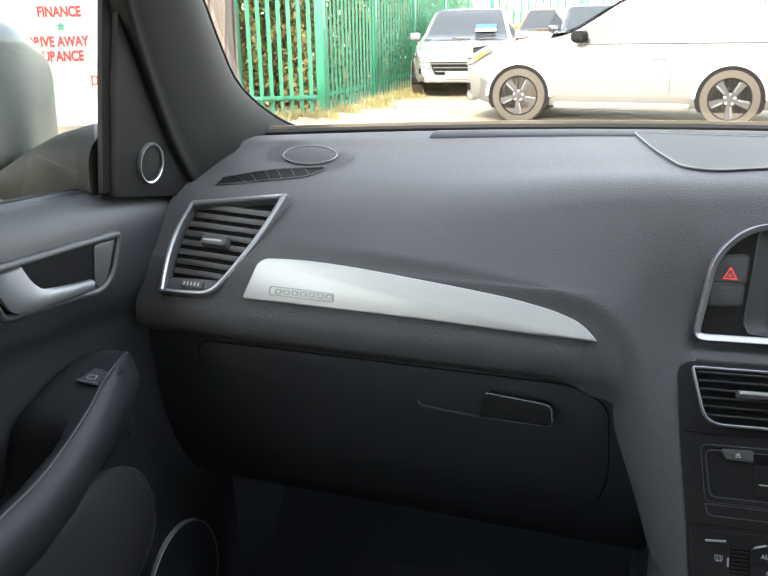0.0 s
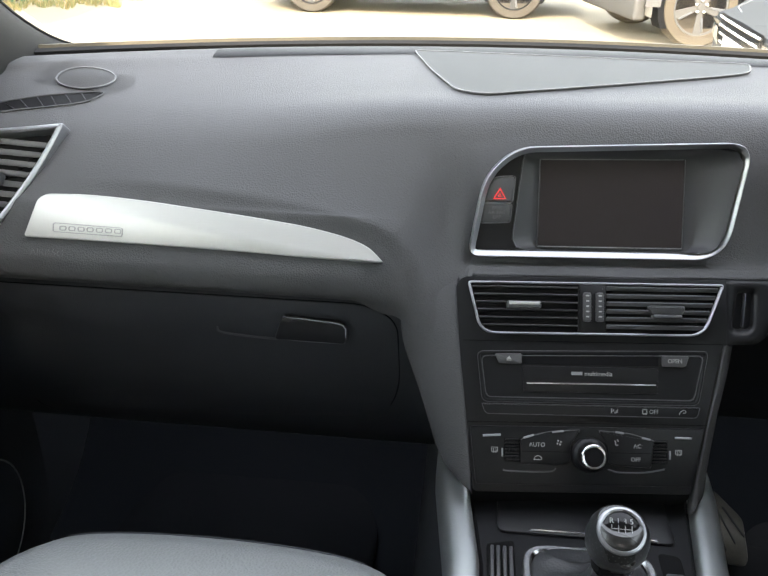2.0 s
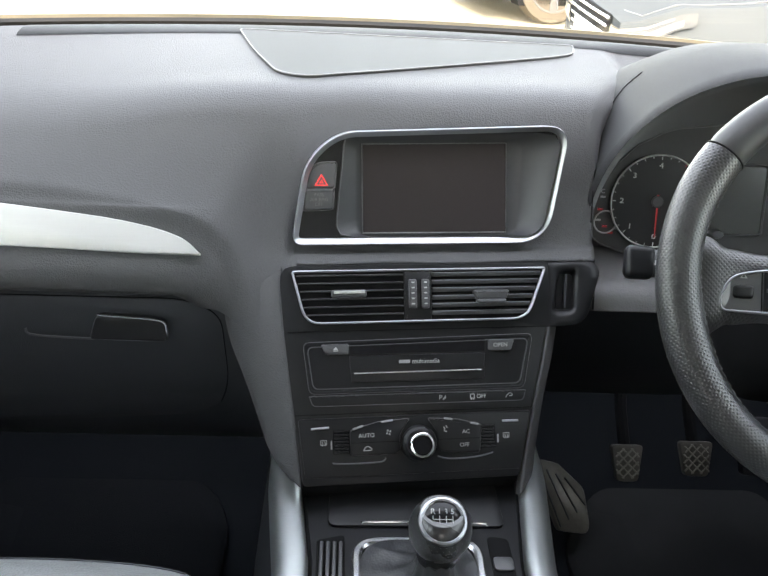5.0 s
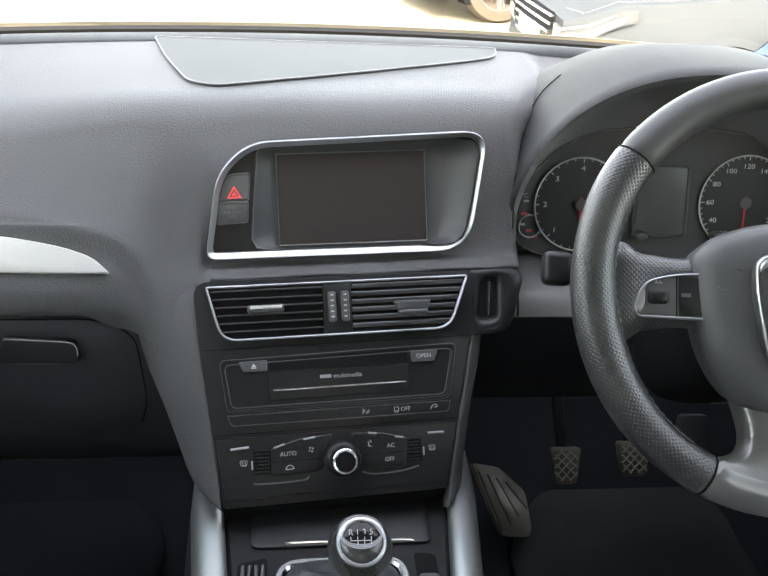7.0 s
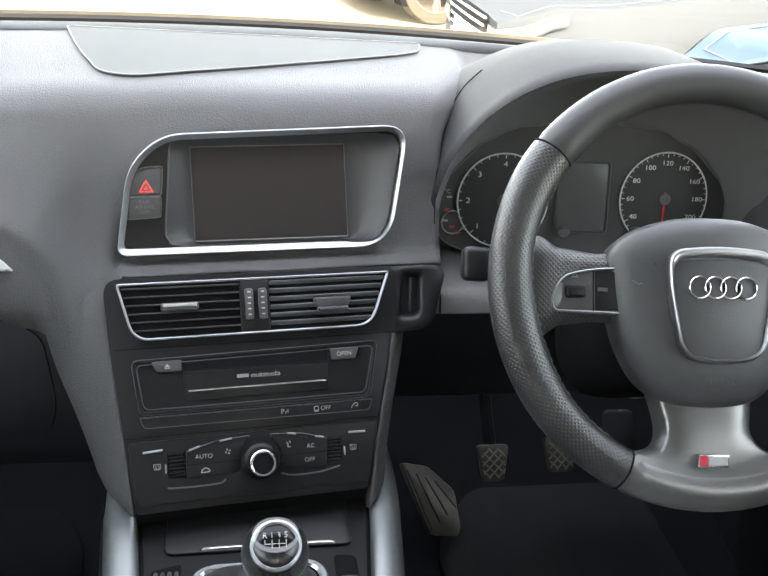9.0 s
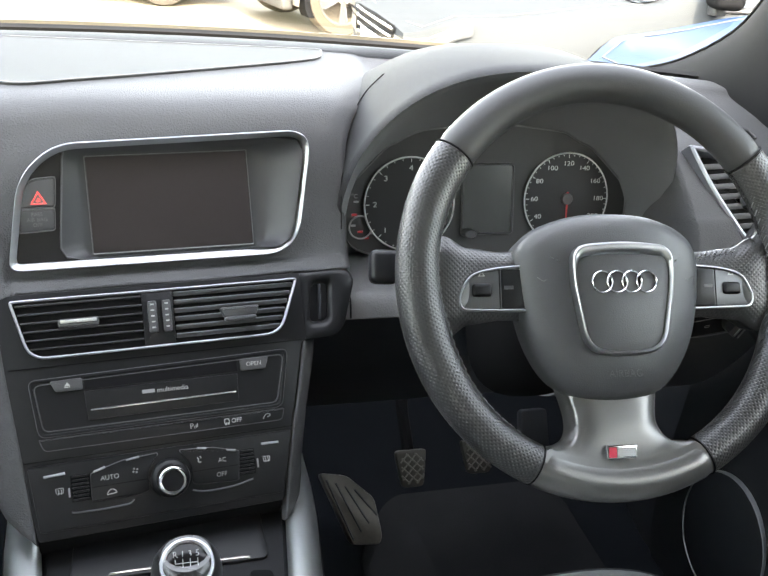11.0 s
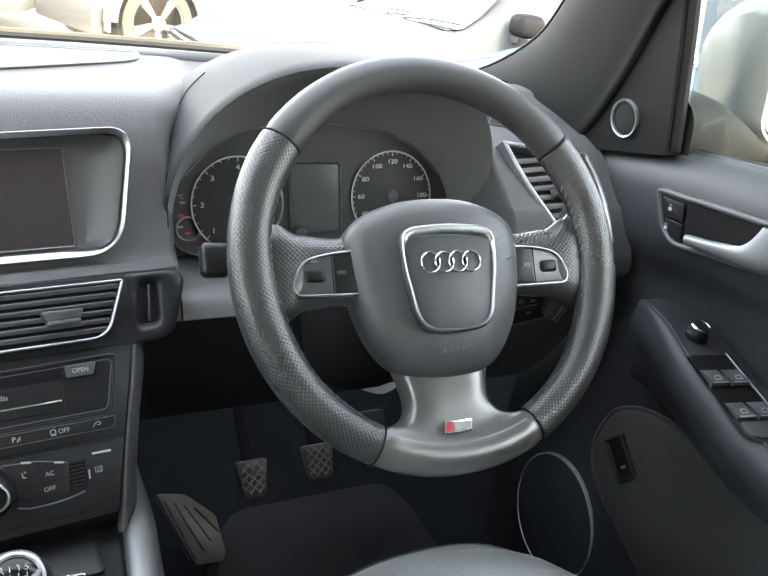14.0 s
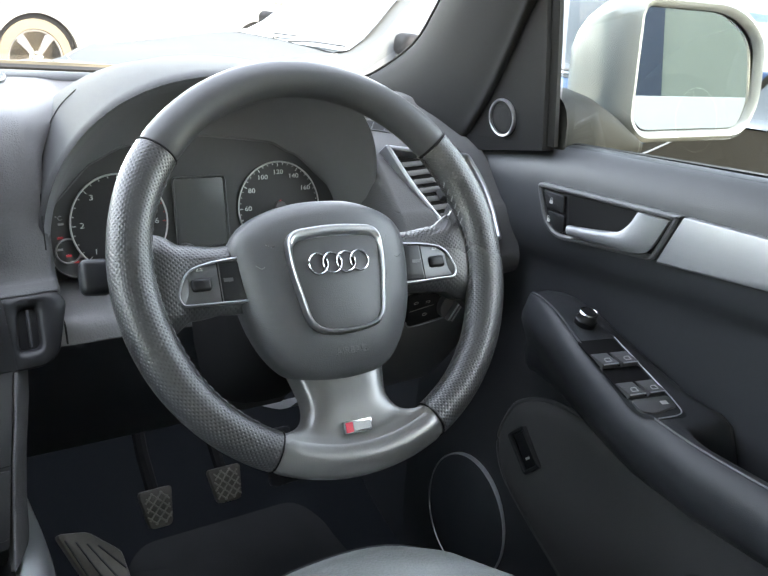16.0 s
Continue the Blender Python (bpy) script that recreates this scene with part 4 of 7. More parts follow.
for x, y, mat in ((-.155, .002, GREYPRINT), (-.157, -.012, DIMRED), (-.158, -.024, GREYPRINT), (-.150, -.031, DIMRED), (-.143, -.038, DIMRED), (-.139, -.022, GREYPRINT), (-.137, -.033, GREYPRINT)):
    part("gauge_mark", box(x - .0028, x + .0028, y - .0011, y + .0011, -.0025, -.0012), mat, cluster)
lettering("legend", "°C", .0065, (-.157, .008, -.0015), GREYPRINT, cluster)
part("small_gauge", lathe([(.013, -.002), (.0135, -.001), (.0125, 0), (.0115, -.001)], 32, pose(-.150, -.026, 0), False), GREYPRINT, cluster)

# ---------- driver knee panel and column ----------
knee = thing("driver_knee_panel", "black lower dash panel under the steering column", "dash panel")
prof = [(.215, .924), (.150, .924), (.118, .917), (.108, .898), (.118, .860), (.160, .780), (.230, .700), (.320, .660)]
upper = prof[:4] + [(.110, .896), (.120, .893), (.150, .893)]
part("knee_skin", loft([smooth_path([Vector((x, y + (.02 if x < .17 else 0), z)) for y, z in upper], 4) for x in (.150, .180, .30, .50)], False), COLUMN, knee, sharp=60)
part("knee_skin", loft([smooth_path([Vector((x, y, z)) for y, z in prof], 4) for x in (.50, .55, .64, .72)], False), COLUMN, knee, sharp=60)
part("lower_cover", loft([[Vector((x, y, z)) for y, z in ((.150, .8935), (.165, .860), (.200, .780), (.250, .700), (.320, .660))] for x in (.120, .20, .35, .50)], False), LOWER, knee, "dull black cover under the column", sharp=60)
part("cover_seam", tube(smooth_path([Vector((.188, y - .0008, z)) for y, z in prof[1:4]], 4), .0010, 6), DEEP, knee)
lsw = thing("light_switch", "black headlamp switch panel with a rotary knob", "light switch", frame_at((.632, .108, .873), 0, -6))
part("switch_plate", prism(rounded([(-.045, .020), (.040, .026), (.048, -.012), (-.040, -.024)], .008), -.012, .002, .001), GLOSS, lsw)
part("rotary_knob", lathe([(.0185, 0), (.018, .008), (.015, .010), (.0005, .0102)], 32, pose(.020, .001, .002)), HARD, lsw)
part("knob_grip", moved(box(-.0036, .0036, -.018, .018, .008, .018, .0018), pose(.020, .001, .002, 0, 0, -28)), HARD, lsw, "raised black grip bar")
for k in (-1, 1):
    part("grip_edge", moved(box(-.0011, .0011, -.016, .016, .0174, .0188, .0004), pose(.020, .001, .002, 0, 0, -28) @ Matrix.Translation((.0030 * k, 0, 0))), ALUPAINT, lsw, "bright grip edge")
part("button_joint", tube([(-.040, -.002, .0018), (-.020, .001, .0022), (-.004, .003, .0018)], .0006, 5), GREYPRINT, lsw)
part("plate_edge", tube(smooth_path([(-.043, -.016, .0010), (-.036, -.0235, .0018), (.002, -.0205, .0022), (.030, -.0150, .0022), (.044, -.0100, .0012)], 4), .0007, 6), SATINRING, lsw, "bright lower edge")
for x, y in ((-.032, .009), (-.014, .0085), (-.016, -.0085)):
    part("legend_bar", band(rounded([(x - .003, y - .0018), (x + .003, y - .0014), (x + .003, y + .0018), (x - .003, y + .0014)], .001), .0006, .0018, .0023), WHITE, lsw)

shroud = thing("steering_column_shroud", "black plastic steering column shroud with two stalks", "steering column")
SW = frame_at((.362, -.080, 1.024), -4, 30.6)


def ell(cx, cy, rx, ry, c, n=28, p=.75):
    return [SW @ Vector((cx + rx * math.copysign(abs(math.cos(t)) ** p, math.cos(t)), cy + ry * math.copysign(abs(math.sin(t)) ** p, math.sin(t)), c)) for t in [2 * math.pi * i / n for i in range(n)]]


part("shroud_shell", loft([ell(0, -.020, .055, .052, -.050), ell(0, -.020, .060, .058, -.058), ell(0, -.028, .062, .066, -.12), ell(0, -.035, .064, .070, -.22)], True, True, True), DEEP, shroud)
for s, name in ((-1, "cruise and indicator stalk"), (1, "wiper stalk")):
    st = part("stalk", moved(loft([[(x, -2.2 * max(0, .128 - abs(x)) + h * math.sin(t), w * math.cos(t)) for t in [2 * math.pi * i / 14 for i in range(14)]] for x, h, w in ((s * .113, .008, .0065), (s * .130, .0115, .0075), (s * .170, .0130, .0080), (s * .178, .012, .007))], True, True, True), SW @ pose(0, .012, -.085, 0, 0, 2 * s)), HARD, shroud, "black " + name)
    part("stalk_cap", moved(box(-.013, .013, -.0150, .0150, -.0095, .0095, .006, 3), SW @ pose(s * .178, .012 + .006, -.085, 0, 0, 2 * s)), SATIN, st)
    part("stalk_legend", moved(box(-.016, .006, -.0022, .0022, .0068, .0072), SW @ pose(s * .150, .012 + .005, -.084, 0, 0, 2 * s)), GREYPRINT, st)

# ---------- steering wheel ----------
wheel = thing("steering_wheel", "black leather three-spoke steering wheel with perforated grips", "steering wheel", SW)
RM, RT = .1664, .0168


def rim_point(deg, phi, extra=0.0):
    """A point on the rim: deg round the wheel from its right, phi round the tube from outwards to the driver."""
    a = radians(deg)
    grip = math.exp(-((((deg - 150 + 180) % 360) - 180) / 14) ** 2) + math.exp(-((((deg - 30 + 180) % 360) - 180) / 14) ** 2)
    low = math.exp(-((((deg - 195 + 180) % 360) - 180) / 20) ** 2) + math.exp(-((((deg + 15 + 180) % 360) - 180) / 20) ** 2)
    ri = RT + extra + .0012 * grip + (.0035 * low if math.cos(phi) < 0 else 0)
    r = RM + ri * math.cos(phi)
    return Vector((r * math.cos(a), r * math.sin(a), -.0155 + (RT * .95 + extra) * math.sin(phi)))


def rim_piece(d0, d1, n, extra=0.0):
    return loft([[rim_point(lerp(d0, d1, i / n), 2 * math.pi * j / 24, extra - (.0012 if i in (0, n) else 0)) for j in range(24)] for i in range(n + 1)], True, True, True)


PERF = material("perforated_leather", (0.030, 0.0303, 0.031), 0.28, bump=0.04, scale=900, kind="cells", vary=0.1, spec=0.70)
KEYGREY = material("satin_key_plastic", (0.085, 0.086, 0.089), 0.36, metal=0.25, vary=0.06)
# paler than the leather: the glint of each dimple is put into the colour
PERFDOT = material("dimple_glint", (0.12, 0.12, 0.119), 0.35, vary=0.2)
GRAPHITE = material("satin_graphite_plastic", (0.165, 0.163, 0.158), 0.28, metal=0.60, bump=0.05, scale=800, vary=0.06)
part("rim_top", rim_piece(38, 142, 44, -.0002), LEATHER, wheel, "smooth black leather upper rim")
part("rim_bottom", rim_piece(244, 296, 24), GRAPHITE, wheel, "satin graphite lower rim")
PITCH = .00422


def dimple(u, v):
    """Depth of the embossed diamond pattern at arc lengths u and v."""
    k = max(0.0, math.cos(2 * math.pi * u / PITCH) * math.cos(2 * math.pi * v / PITCH) - .28) / .72
    return -.00061 * k * k * (3 - 2 * k)


def mesh_part(name, rings, closed, mat, parent, label=""):
    """A dense sheet from rings of points, with no bmesh on the way."""
    k = len(rings[0])
    verts = [p for r in rings for p in r]
    faces = [(a * k + i, a * k + (i + 1) % k, (a + 1) * k + (i + 1) % k, (a + 1) * k + i) for a in range(len(rings) - 1) for i in range(k if closed else k - 1)]
    me = bpy.data.meshes.new(name)
    me.from_pydata(verts, [], faces)
    me.polygons.foreach_set("use_smooth", [True] * len(faces))
    me.materials.append(mat)
    ob = new(name, me)
    ob.parent = parent
    if label:
        ob["label"] = label
    return ob


for d0, d1 in ((142.4, 243.6), (296.4, 397.6)):
    n_u, n_v = 560, 200
    rings = []
    for i in range(n_u + 1):
        deg = lerp(d0, d1, i / n_u)
        edge = -.0012 if i in (0, n_u) else 0.0
        rings.append([rim_point(deg, 2 * math.pi * j / n_v, edge or dimple(radians(deg) * RM, j / n_v * 25 * PITCH)) for j in range(n_v)])
    mesh_part("rim_grip", rings, True, PERF, wheel, "perforated black leather grip")
for d in (38.2, 142.2, 243.8, 296.2):
    part("rim_seam", tube([rim_point(d, 2 * math.pi * j / 24, .0001) for j in range(24)], .0007, 6, True, up=(.3, .2, 1)), DEEP, wheel)
for d0 in (150, 300):
    for i in range(30):
        d = d0 + i * 2.9
        part("stitch", tube([rim_point(d, math.pi * .98, .0004), rim_point(d + 1.5, math.pi * .90, .0004)], .0005, 5), DIMPRINT, wheel)

HUB = [(-.082, .022), (-.067, .040), (-.034, .0515), (0, .0540), (.034, .0515), (.067, .040), (.081, .022), (.0815, -.010), (.073, -.050), (.057, -.081), (.036, -.0975), (0, -.1020), (-.036, -.0975), (-.057, -.081), (-.073, -.050), (-.0815, -.010)]
ho = [(p.x, p.y) for p in smooth_path([Vector((x, y, 0)) for x, y in HUB], 4, True)]


def dome(x, y):
    return .0055 - 2.3 * x * x - 1.9 * max(0, -y - .02) ** 2 - 2.4 * max(0, y - .005) ** 2


hr = [[(x, y, -.052) for x, y in inset(ho, .004)], [(x, y, dome(x, y) - .016) for x, y in ho]]
hr += [[(x, y, dome(x, y) - dz) for x, y in inset(ho, d)] for d, dz in ((.0012, .010), (.004, .005), (.009, .002), (.016, .0006), (.024, 0), (.032, 0))]
hub = part("airbag_cover", loft(hr, True, True, True), HUBSKIN, wheel, "grained black airbag cover", sharp=60)
SHIELD = rounded([(-.044, .0235), (0, .0275), (.044, .0235), (.0445, -.006), (.0345, -.0620), (0, -.0670), (-.0345, -.0620), (-.0445, -.006)], [.018, .02, .018, .03, .026, .02, .026, .03], 7)
inner_sh = [(x, y - .0062 * max(0.0, min(1.0, (y + .004) / .016))) for x, y in inset(SHIELD, .0042)]
SHIELDMETAL = material("shield_frame_metal", (0.36, 0.365, 0.375), 0.30, metal=1.0, vary=0.05)
SH = pose(.0005, .001, .0048)
part("shield_frame", loft([[(x, y, -.004) for x, y in SHIELD], [(x, y, .0022) for x, y in SHIELD], [(x, y, .0046) for x, y in inset(SHIELD, .0010)], [(x, y, .0050) for x, y in inset(SHIELD, .0022)], [(lerp(a[0], b[0], .75), lerp(a[1], b[1], .75), .0034) for a, b in zip(SHIELD, inner_sh)], [(x, y, .0012) for x, y in inner_sh], [(x, y, -.004) for x, y in inner_sh]]), SHIELDMETAL, hub, "satin chrome shield frame", sharp=50, m=SH)
part("shield_plate", prism(inset(SHIELD, .0036), -.003, .0018, .0006), HUBSKIN, hub, m=SH)
for i in range(4):
    part("emblem_ring", lathe([(.0094, .0015), (.0093, .0036), (.0086, .0043), (.0079, .0036), (.0077, .0015)], 36, pose(-.0192 + i * .0128, -.006, 0), False), CHROME, hub, "chrome emblem ring", m=SH)
lettering("legend", "AIRBAG", .0085, (.002, -.079, dome(0, -.079) + .0008), HARD, hub, "faint embossed lettering")
for s in (-1, 1):
    part("horn_mark", tube(smooth_path([(s * .064 - .005, .000, dome(.06, 0) - .001), (s * .064, -.003, dome(.06, 0) - .001), (s * .064 + .005, .000, dome(.06, 0) - .001)], 4), .0005, 5), DIMPRINT, hub)
    TOP = [(.055, .026), (.090, .024), (.120, .027), (.140, .036), (.163, .058)]
    LOW = [(.055, -.036), (.090, -.033), (.120, -.036), (.140, -.046), (.163, -.068)]
    OUT = [(.055, -.020), (.100, -.019), (.140, -.014), (.163, -.015)]

    def face(x, v):
        """The spoke's front at x from the hub, v from its lower (-1) to its upper edge (1)."""
        return Vector((s * x, lerp(table(x, LOW), table(x, TOP), (v + 1) / 2), table(x, OUT) - .011 * abs(v) ** 4))
    bo = rounded([(s * .072, .0118), (s * .102, .0095), (s * .124, .0040), (s * .133, -.0160), (s * .130, -.0255), (s * .072, -.0268)], [.002, .02, .012, .012, .006, .002])
    clear = inset(bo, -.0012)
    rows_ = []
    for i in range(181):
        x = lerp(.055, .163, i / 180)
        ring = [face(x, -1) + Vector((0, .002, -.018))]
        for j in range(121):
            p = face(x, -1 + 2 * j / 120)
            if 2 < j < 118 and not inside((p.x, p.y), clear):
                p.z += dimple(x, p.y)
            ring.append(p)
        rows_.append(ring + [face(x, 1) + Vector((0, -.002, -.018))])
    spoke = mesh_part("side_spoke", rows_, True, PERF, wheel, "leather-covered spoke")
    part("button_surround", band(bo, .0019, -.024, -.0142, .0007), SATINRING, spoke, "satin chrome button surround")
    part("button_plate", prism(inset(bo, .0022), -.024, -.0160, .0006), KEYGREY, spoke, "satin grey button plate")
    part("scroll_wheel", box(s * .112 - .0085, s * .112 + .0085, -.0145, -.0035, -.020, -.0132, .003, 3), SATIN, spoke)
    part("push_button", box(min(s * .074, s * .0955), max(s * .074, s * .0955), -.0240, .0080, -.020, -.0150, .0012), SATIN, spoke)
    part("button_joint", box(min(s * .0965, s * .0975), max(s * .0965, s * .0975), -.0255, .0095, -.020, -.0158), DEEP, spoke)
    part("legend_bar", band([(s * .112 - .003, .0022), (s * .112 + .003, .0022), (s * .112, .0066)], .0007, -.0162, -.0157), WHITE, spoke)
    part("legend_bar", box(s * .0895 - .004, s * .0895 + .004, -.0085, -.0055, -.0151, -.0147), HARD, spoke)
spoke_rows = smooth_path([Vector(p) for p in ((-.064, .046, -.026), (-.085, .043, -.0200), (-.104, .0385, -.0158), (-.118, .0365, -.0128), (-.130, .0390, -.0110), (-.139, .0450, -.0096), (-.146, .0550, -.0080), (-.1525, .0660, -.0052), (-.159, .0700, -.0018), (-.164, .0700, -.0006))], 4)
lrings = []
for y, w, c in spoke_rows:
    f = min(1.0, max(0.0, (-.120 - y) / .030))
    lrings.append([Vector((u * w, lerp(y, -math.sqrt(y * y - u * u * w * w), f), c - .007 * (1 - f) * abs(u) ** 6 - (.022 if abs(u) > .995 and k_ in (0, 24) else 0))) for k_, u in enumerate([-1] + [-1 + i_ / 11 for i_ in range(23)] + [1])])
lspoke = part("lower_spoke", loft(lrings, False), GRAPHITE, wheel, "satin graphite lower spoke", sharp=60)
bd = part("sport_badge", prism(rounded([(-.015, -.1365), (.0105, -.1365), (.0095, -.1468), (-.016, -.1468)], .001), -.012, -.0040, .0004), CHROME, lspoke, "small red and white sport badge")
part("badge_red", box(-.0145, -.0078, -.1458, -.1375, -.0041, -.0036), REDPAINT, bd)
part("badge_white", box(-.0070, .0090, -.1450, -.1383, -.0041, -.0036), WHITE, bd)

# ---------- centre console, gear lever ----------
console = thing("centre_console", "dark centre console between the seats with satin metal side rails", "console")


def zc(y):
    return .742 + .02 * max(0, y + .05) - .03 * max(0, -y - .25)


def xr(y):
    return lerp(.113, .098, min(1, max(0, (.03 - y) / .13)))


ys = [.085, .05, .02, -.02, -.06, -.10, -.16, -.24, -.34, -.46]
part("console_top", loft([[Vector((-xr(y) - .002, y, zc(y) - .006)), Vector((-xr(y) + .004, y, zc(y))), Vector((0, y, zc(y))), Vector((xr(y) - .004, y, zc(y))), Vector((xr(y) + .002, y, zc(y) - .006))] for y in ys], False), SATIN, console, "satin black console top")
for s in (-1, 1):
    part("side_rail", loft([smooth_path([Vector((s * xr(y), y, zc(y) - .010)), Vector((s * (xr(y) + .001), y, zc(y) + .006)), Vector((s * (xr(y) + .012), y, zc(y) + .009)), Vector((s * (xr(y) + .027), y, zc(y) + .003)), Vector((s * (xr(y) + .033), y, zc(y) - .022))], 3) for y in [.115, .10] + ys], False), RAIL, console, "satin silver side rail", sharp=60)
    part("console_flank", loft([smooth_path([Vector((s * (xr(y) + .033), y, zc(y) - .018)), Vector((s * (xr(y) + .040), y, zc(y) - .07)), Vector((s * (xr(y) + .055), y, .55)), Vector((s * (xr(y) + .06), y, .38))], 3) for y in [.36, .20, .12] + ys], False), LOWER, console, sharp=60)
back = [[stack_pt(a, b, c) for a in (-.113, -.05, 0, .05, .101)] for b, c in ((-.104, -.004), (-.112, -.010), (-.122, -.030))]
back.append([Vector((x, .070, .745)) for x in (-.118, -.05, 0, .05, .112)])
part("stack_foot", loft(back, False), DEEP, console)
# lidded tray, shift surround, slatted rest and cup recess
def flat(name, pts, y_off, mat, parent, h0=.001, h1=.003, bevel=.0006, label="", hollow=0):
    bm = band(pts, hollow, 0, h1, bevel) if hollow else prism(pts, -.001, h1, bevel)
    for v in bm.verts:
        v.co.z += zc(v.co.y)
    return part(name, bm, mat, parent, label)


tr = rounded([(-.080, .040), (.084, .038), (.087, -.052), (-.082, -.054)], [.004, .004, .008, .010])
lidp = flat("tray_lid", tr, 0, SATIN, console, h1=.0035, label="flush ashtray lid")
part("lid_edge", tube(smooth_path([Vector((x, y, zc(-.05) + .0040)) for x, y in ((-.050, -.0535), (-.047, -.0500), (-.02, -.0492), (.012, -.0490), (.040, -.0490), (.067, -.0495), (.070, -.0528))], 4), .0012, 6), CHROME, lidp, "bright lid edge")
gs = rounded([(-.060, -.071), (.062, -.069), (.058, -.215), (-.058, -.215)], [.028, .028, .02, .02], 8)
flat("shift_surround", gs, 0, CHROME, console, h1=.0065, bevel=.0022, label="satin chrome gear surround", hollow=.0085)
flat("cup_recess", rounded([(.068, -.063), (.088, -.066), (.089, -.140), (.068, -.140)], .006), 0, DEEP, console, h1=.0012)
flat("cup_bar", rounded([(.0695, -.092), (.0875, -.092), (.0875, -.108), (.0695, -.108)], .004), 0, SLAT, console, h1=.004, label="bright metal latch")
rest = flat("slat_rest", rounded([(-.0915, -.073), (-.066, -.066), (-.064, -.140), (-.0905, -.140)], .004), 0, DEEP, console, h1=.003)
for i in range(4):
    x = -.0865 + i * .0058
    part("rest_slat", box(x - .0016, x + .0016, -.135, -.078, zc(-.1) + .002, zc(-.1) + .007, .0012), SLAT, rest)

BOOTLEATHER = material("soft_boot_leather", (0.036, 0.037, 0.039), 0.42, bump=0.3, scale=420, kind="cells", vary=0.15, spec=0.45)
gear = thing("gear_lever", "manual gear lever with a dimpled leather ball knob and shift diagram", "gear lever", pose(.012, -.128, .731, 4, 0, 0))
boot = []
for w, h, dy, q in ((1.04, .0105, -.014, .45), (1.00, .0140, -.014, .45), (.84, .0150, -.011, .55), (.64, .0180, -.007, .70), (.46, .0250, -.003, .85), (.36, .0330, -.001, 1), (.31, .0430, 0, 1), (.28, .0580, 0, 1)):
    boot.append([(-.0145 * (w - .28) + .052 * w * math.copysign(abs(math.cos(t)) ** q, math.cos(t)), .068 * w * math.copysign(abs(math.sin(t)) ** q, math.sin(t)) + dy, h) for t in [2 * math.pi * i / 56 for i in range(56)]])
for k, ring in enumerate(boot):
    boot[k] = [(x * (1 + .05 * math.sin(1.1 * i) * (k > 1)), y * (1 + .04 * math.cos(.8 * i + k) * (k > 1)), z + .0016 * math.sin(.9 * i + k) * (k > 1)) for i, (x, y, z) in enumerate(ring)]
part("boot", loft(boot, True, True, True), BOOTLEATHER, gear, "creased black leather boot", sharp=60)
part("collar", lathe([(.013, .050), (.0175, .054), (.019, .066), (.015, .072)], 28), GLOSS, gear)
ball = part("knob", lathe([(.014, .062), (.021, .068), (.0255, .078), (.0265, .087), (.0245, .097), (.0205, .104), (.018, .106)], 40), PERF, gear, "dimpled black leather ball")
# flat pale dots draw the glints on the knob's dimples
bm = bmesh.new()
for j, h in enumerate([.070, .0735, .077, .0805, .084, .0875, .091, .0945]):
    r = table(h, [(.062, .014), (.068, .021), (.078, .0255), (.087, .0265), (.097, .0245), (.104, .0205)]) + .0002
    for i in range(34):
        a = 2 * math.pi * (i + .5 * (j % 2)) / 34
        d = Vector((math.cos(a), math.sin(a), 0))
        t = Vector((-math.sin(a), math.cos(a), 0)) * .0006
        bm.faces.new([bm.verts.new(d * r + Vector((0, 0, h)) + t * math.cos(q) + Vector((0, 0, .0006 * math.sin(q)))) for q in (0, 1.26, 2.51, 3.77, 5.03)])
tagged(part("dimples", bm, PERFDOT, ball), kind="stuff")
CAPM = pose(0, -.0075, .1015, 27, 0, 0) @ Matrix.Scale(1.03, 4)
LACQUER = material("lacquered_diagram", (0.010, 0.010, 0.011), 0.09, vary=0.1, spec=0.22)
cap = part("cap_ring", lathe([(.0185, -.002), (.0195, .001), (.0190, .0030), (.0172, .0038), (.0155, .0030), (.0150, 0)], 40, CAPM), SATINRING, ball, "chrome cap ring")
part("cap_disc", lathe([(.0158, .000), (.0156, .0022), (.012, .0042), (.008, .0054), (.004, .0061), (.0005, .0063)], 36, CAPM), LACQUER, cap, "glossy black shift diagram")
for i, w in enumerate(("R", "1", "3", "5")):
    lettering("numeral", w, .0062, (-.0082 + i * .0052, .0064, .0057), WHITE, cap, m=CAPM)
for i, w in enumerate(("2", "4", "6")):
    lettering("numeral", w, .0062, (-.0028 + i * .0052, -.0072, .0057), WHITE, cap, m=CAPM)
for i in range(4):
    part("gate_line", box(-.0085 + i * .0052, -.0079 + i * .0052, 0 if i == 0 else -.0042, .0030, .0058, .0063), WHITE, cap, m=CAPM)
part("gate_line", box(-.0085, .0077, -.0003, .0003, .0058, .0063), WHITE, cap, m=CAPM)
# ---------- doors ----------
def sill(y):
    return 1.084 - .17 * (y - .03) if y > .03 else 1.084 + .062 * (.03 - y)


def door_frame(side, x=.712):
    """a: rearwards, b: up, c: into the cabin (mirrored geometry for the left door)."""
    s = side
    return Matrix(((0, 0, -s, s * x), (-s, 0, 0, 0), (0, 1, 0, 0), (0, 0, 0, 1))), (Matrix() if s > 0 else Matrix.Scale(-1, 4, (1, 0, 0)))


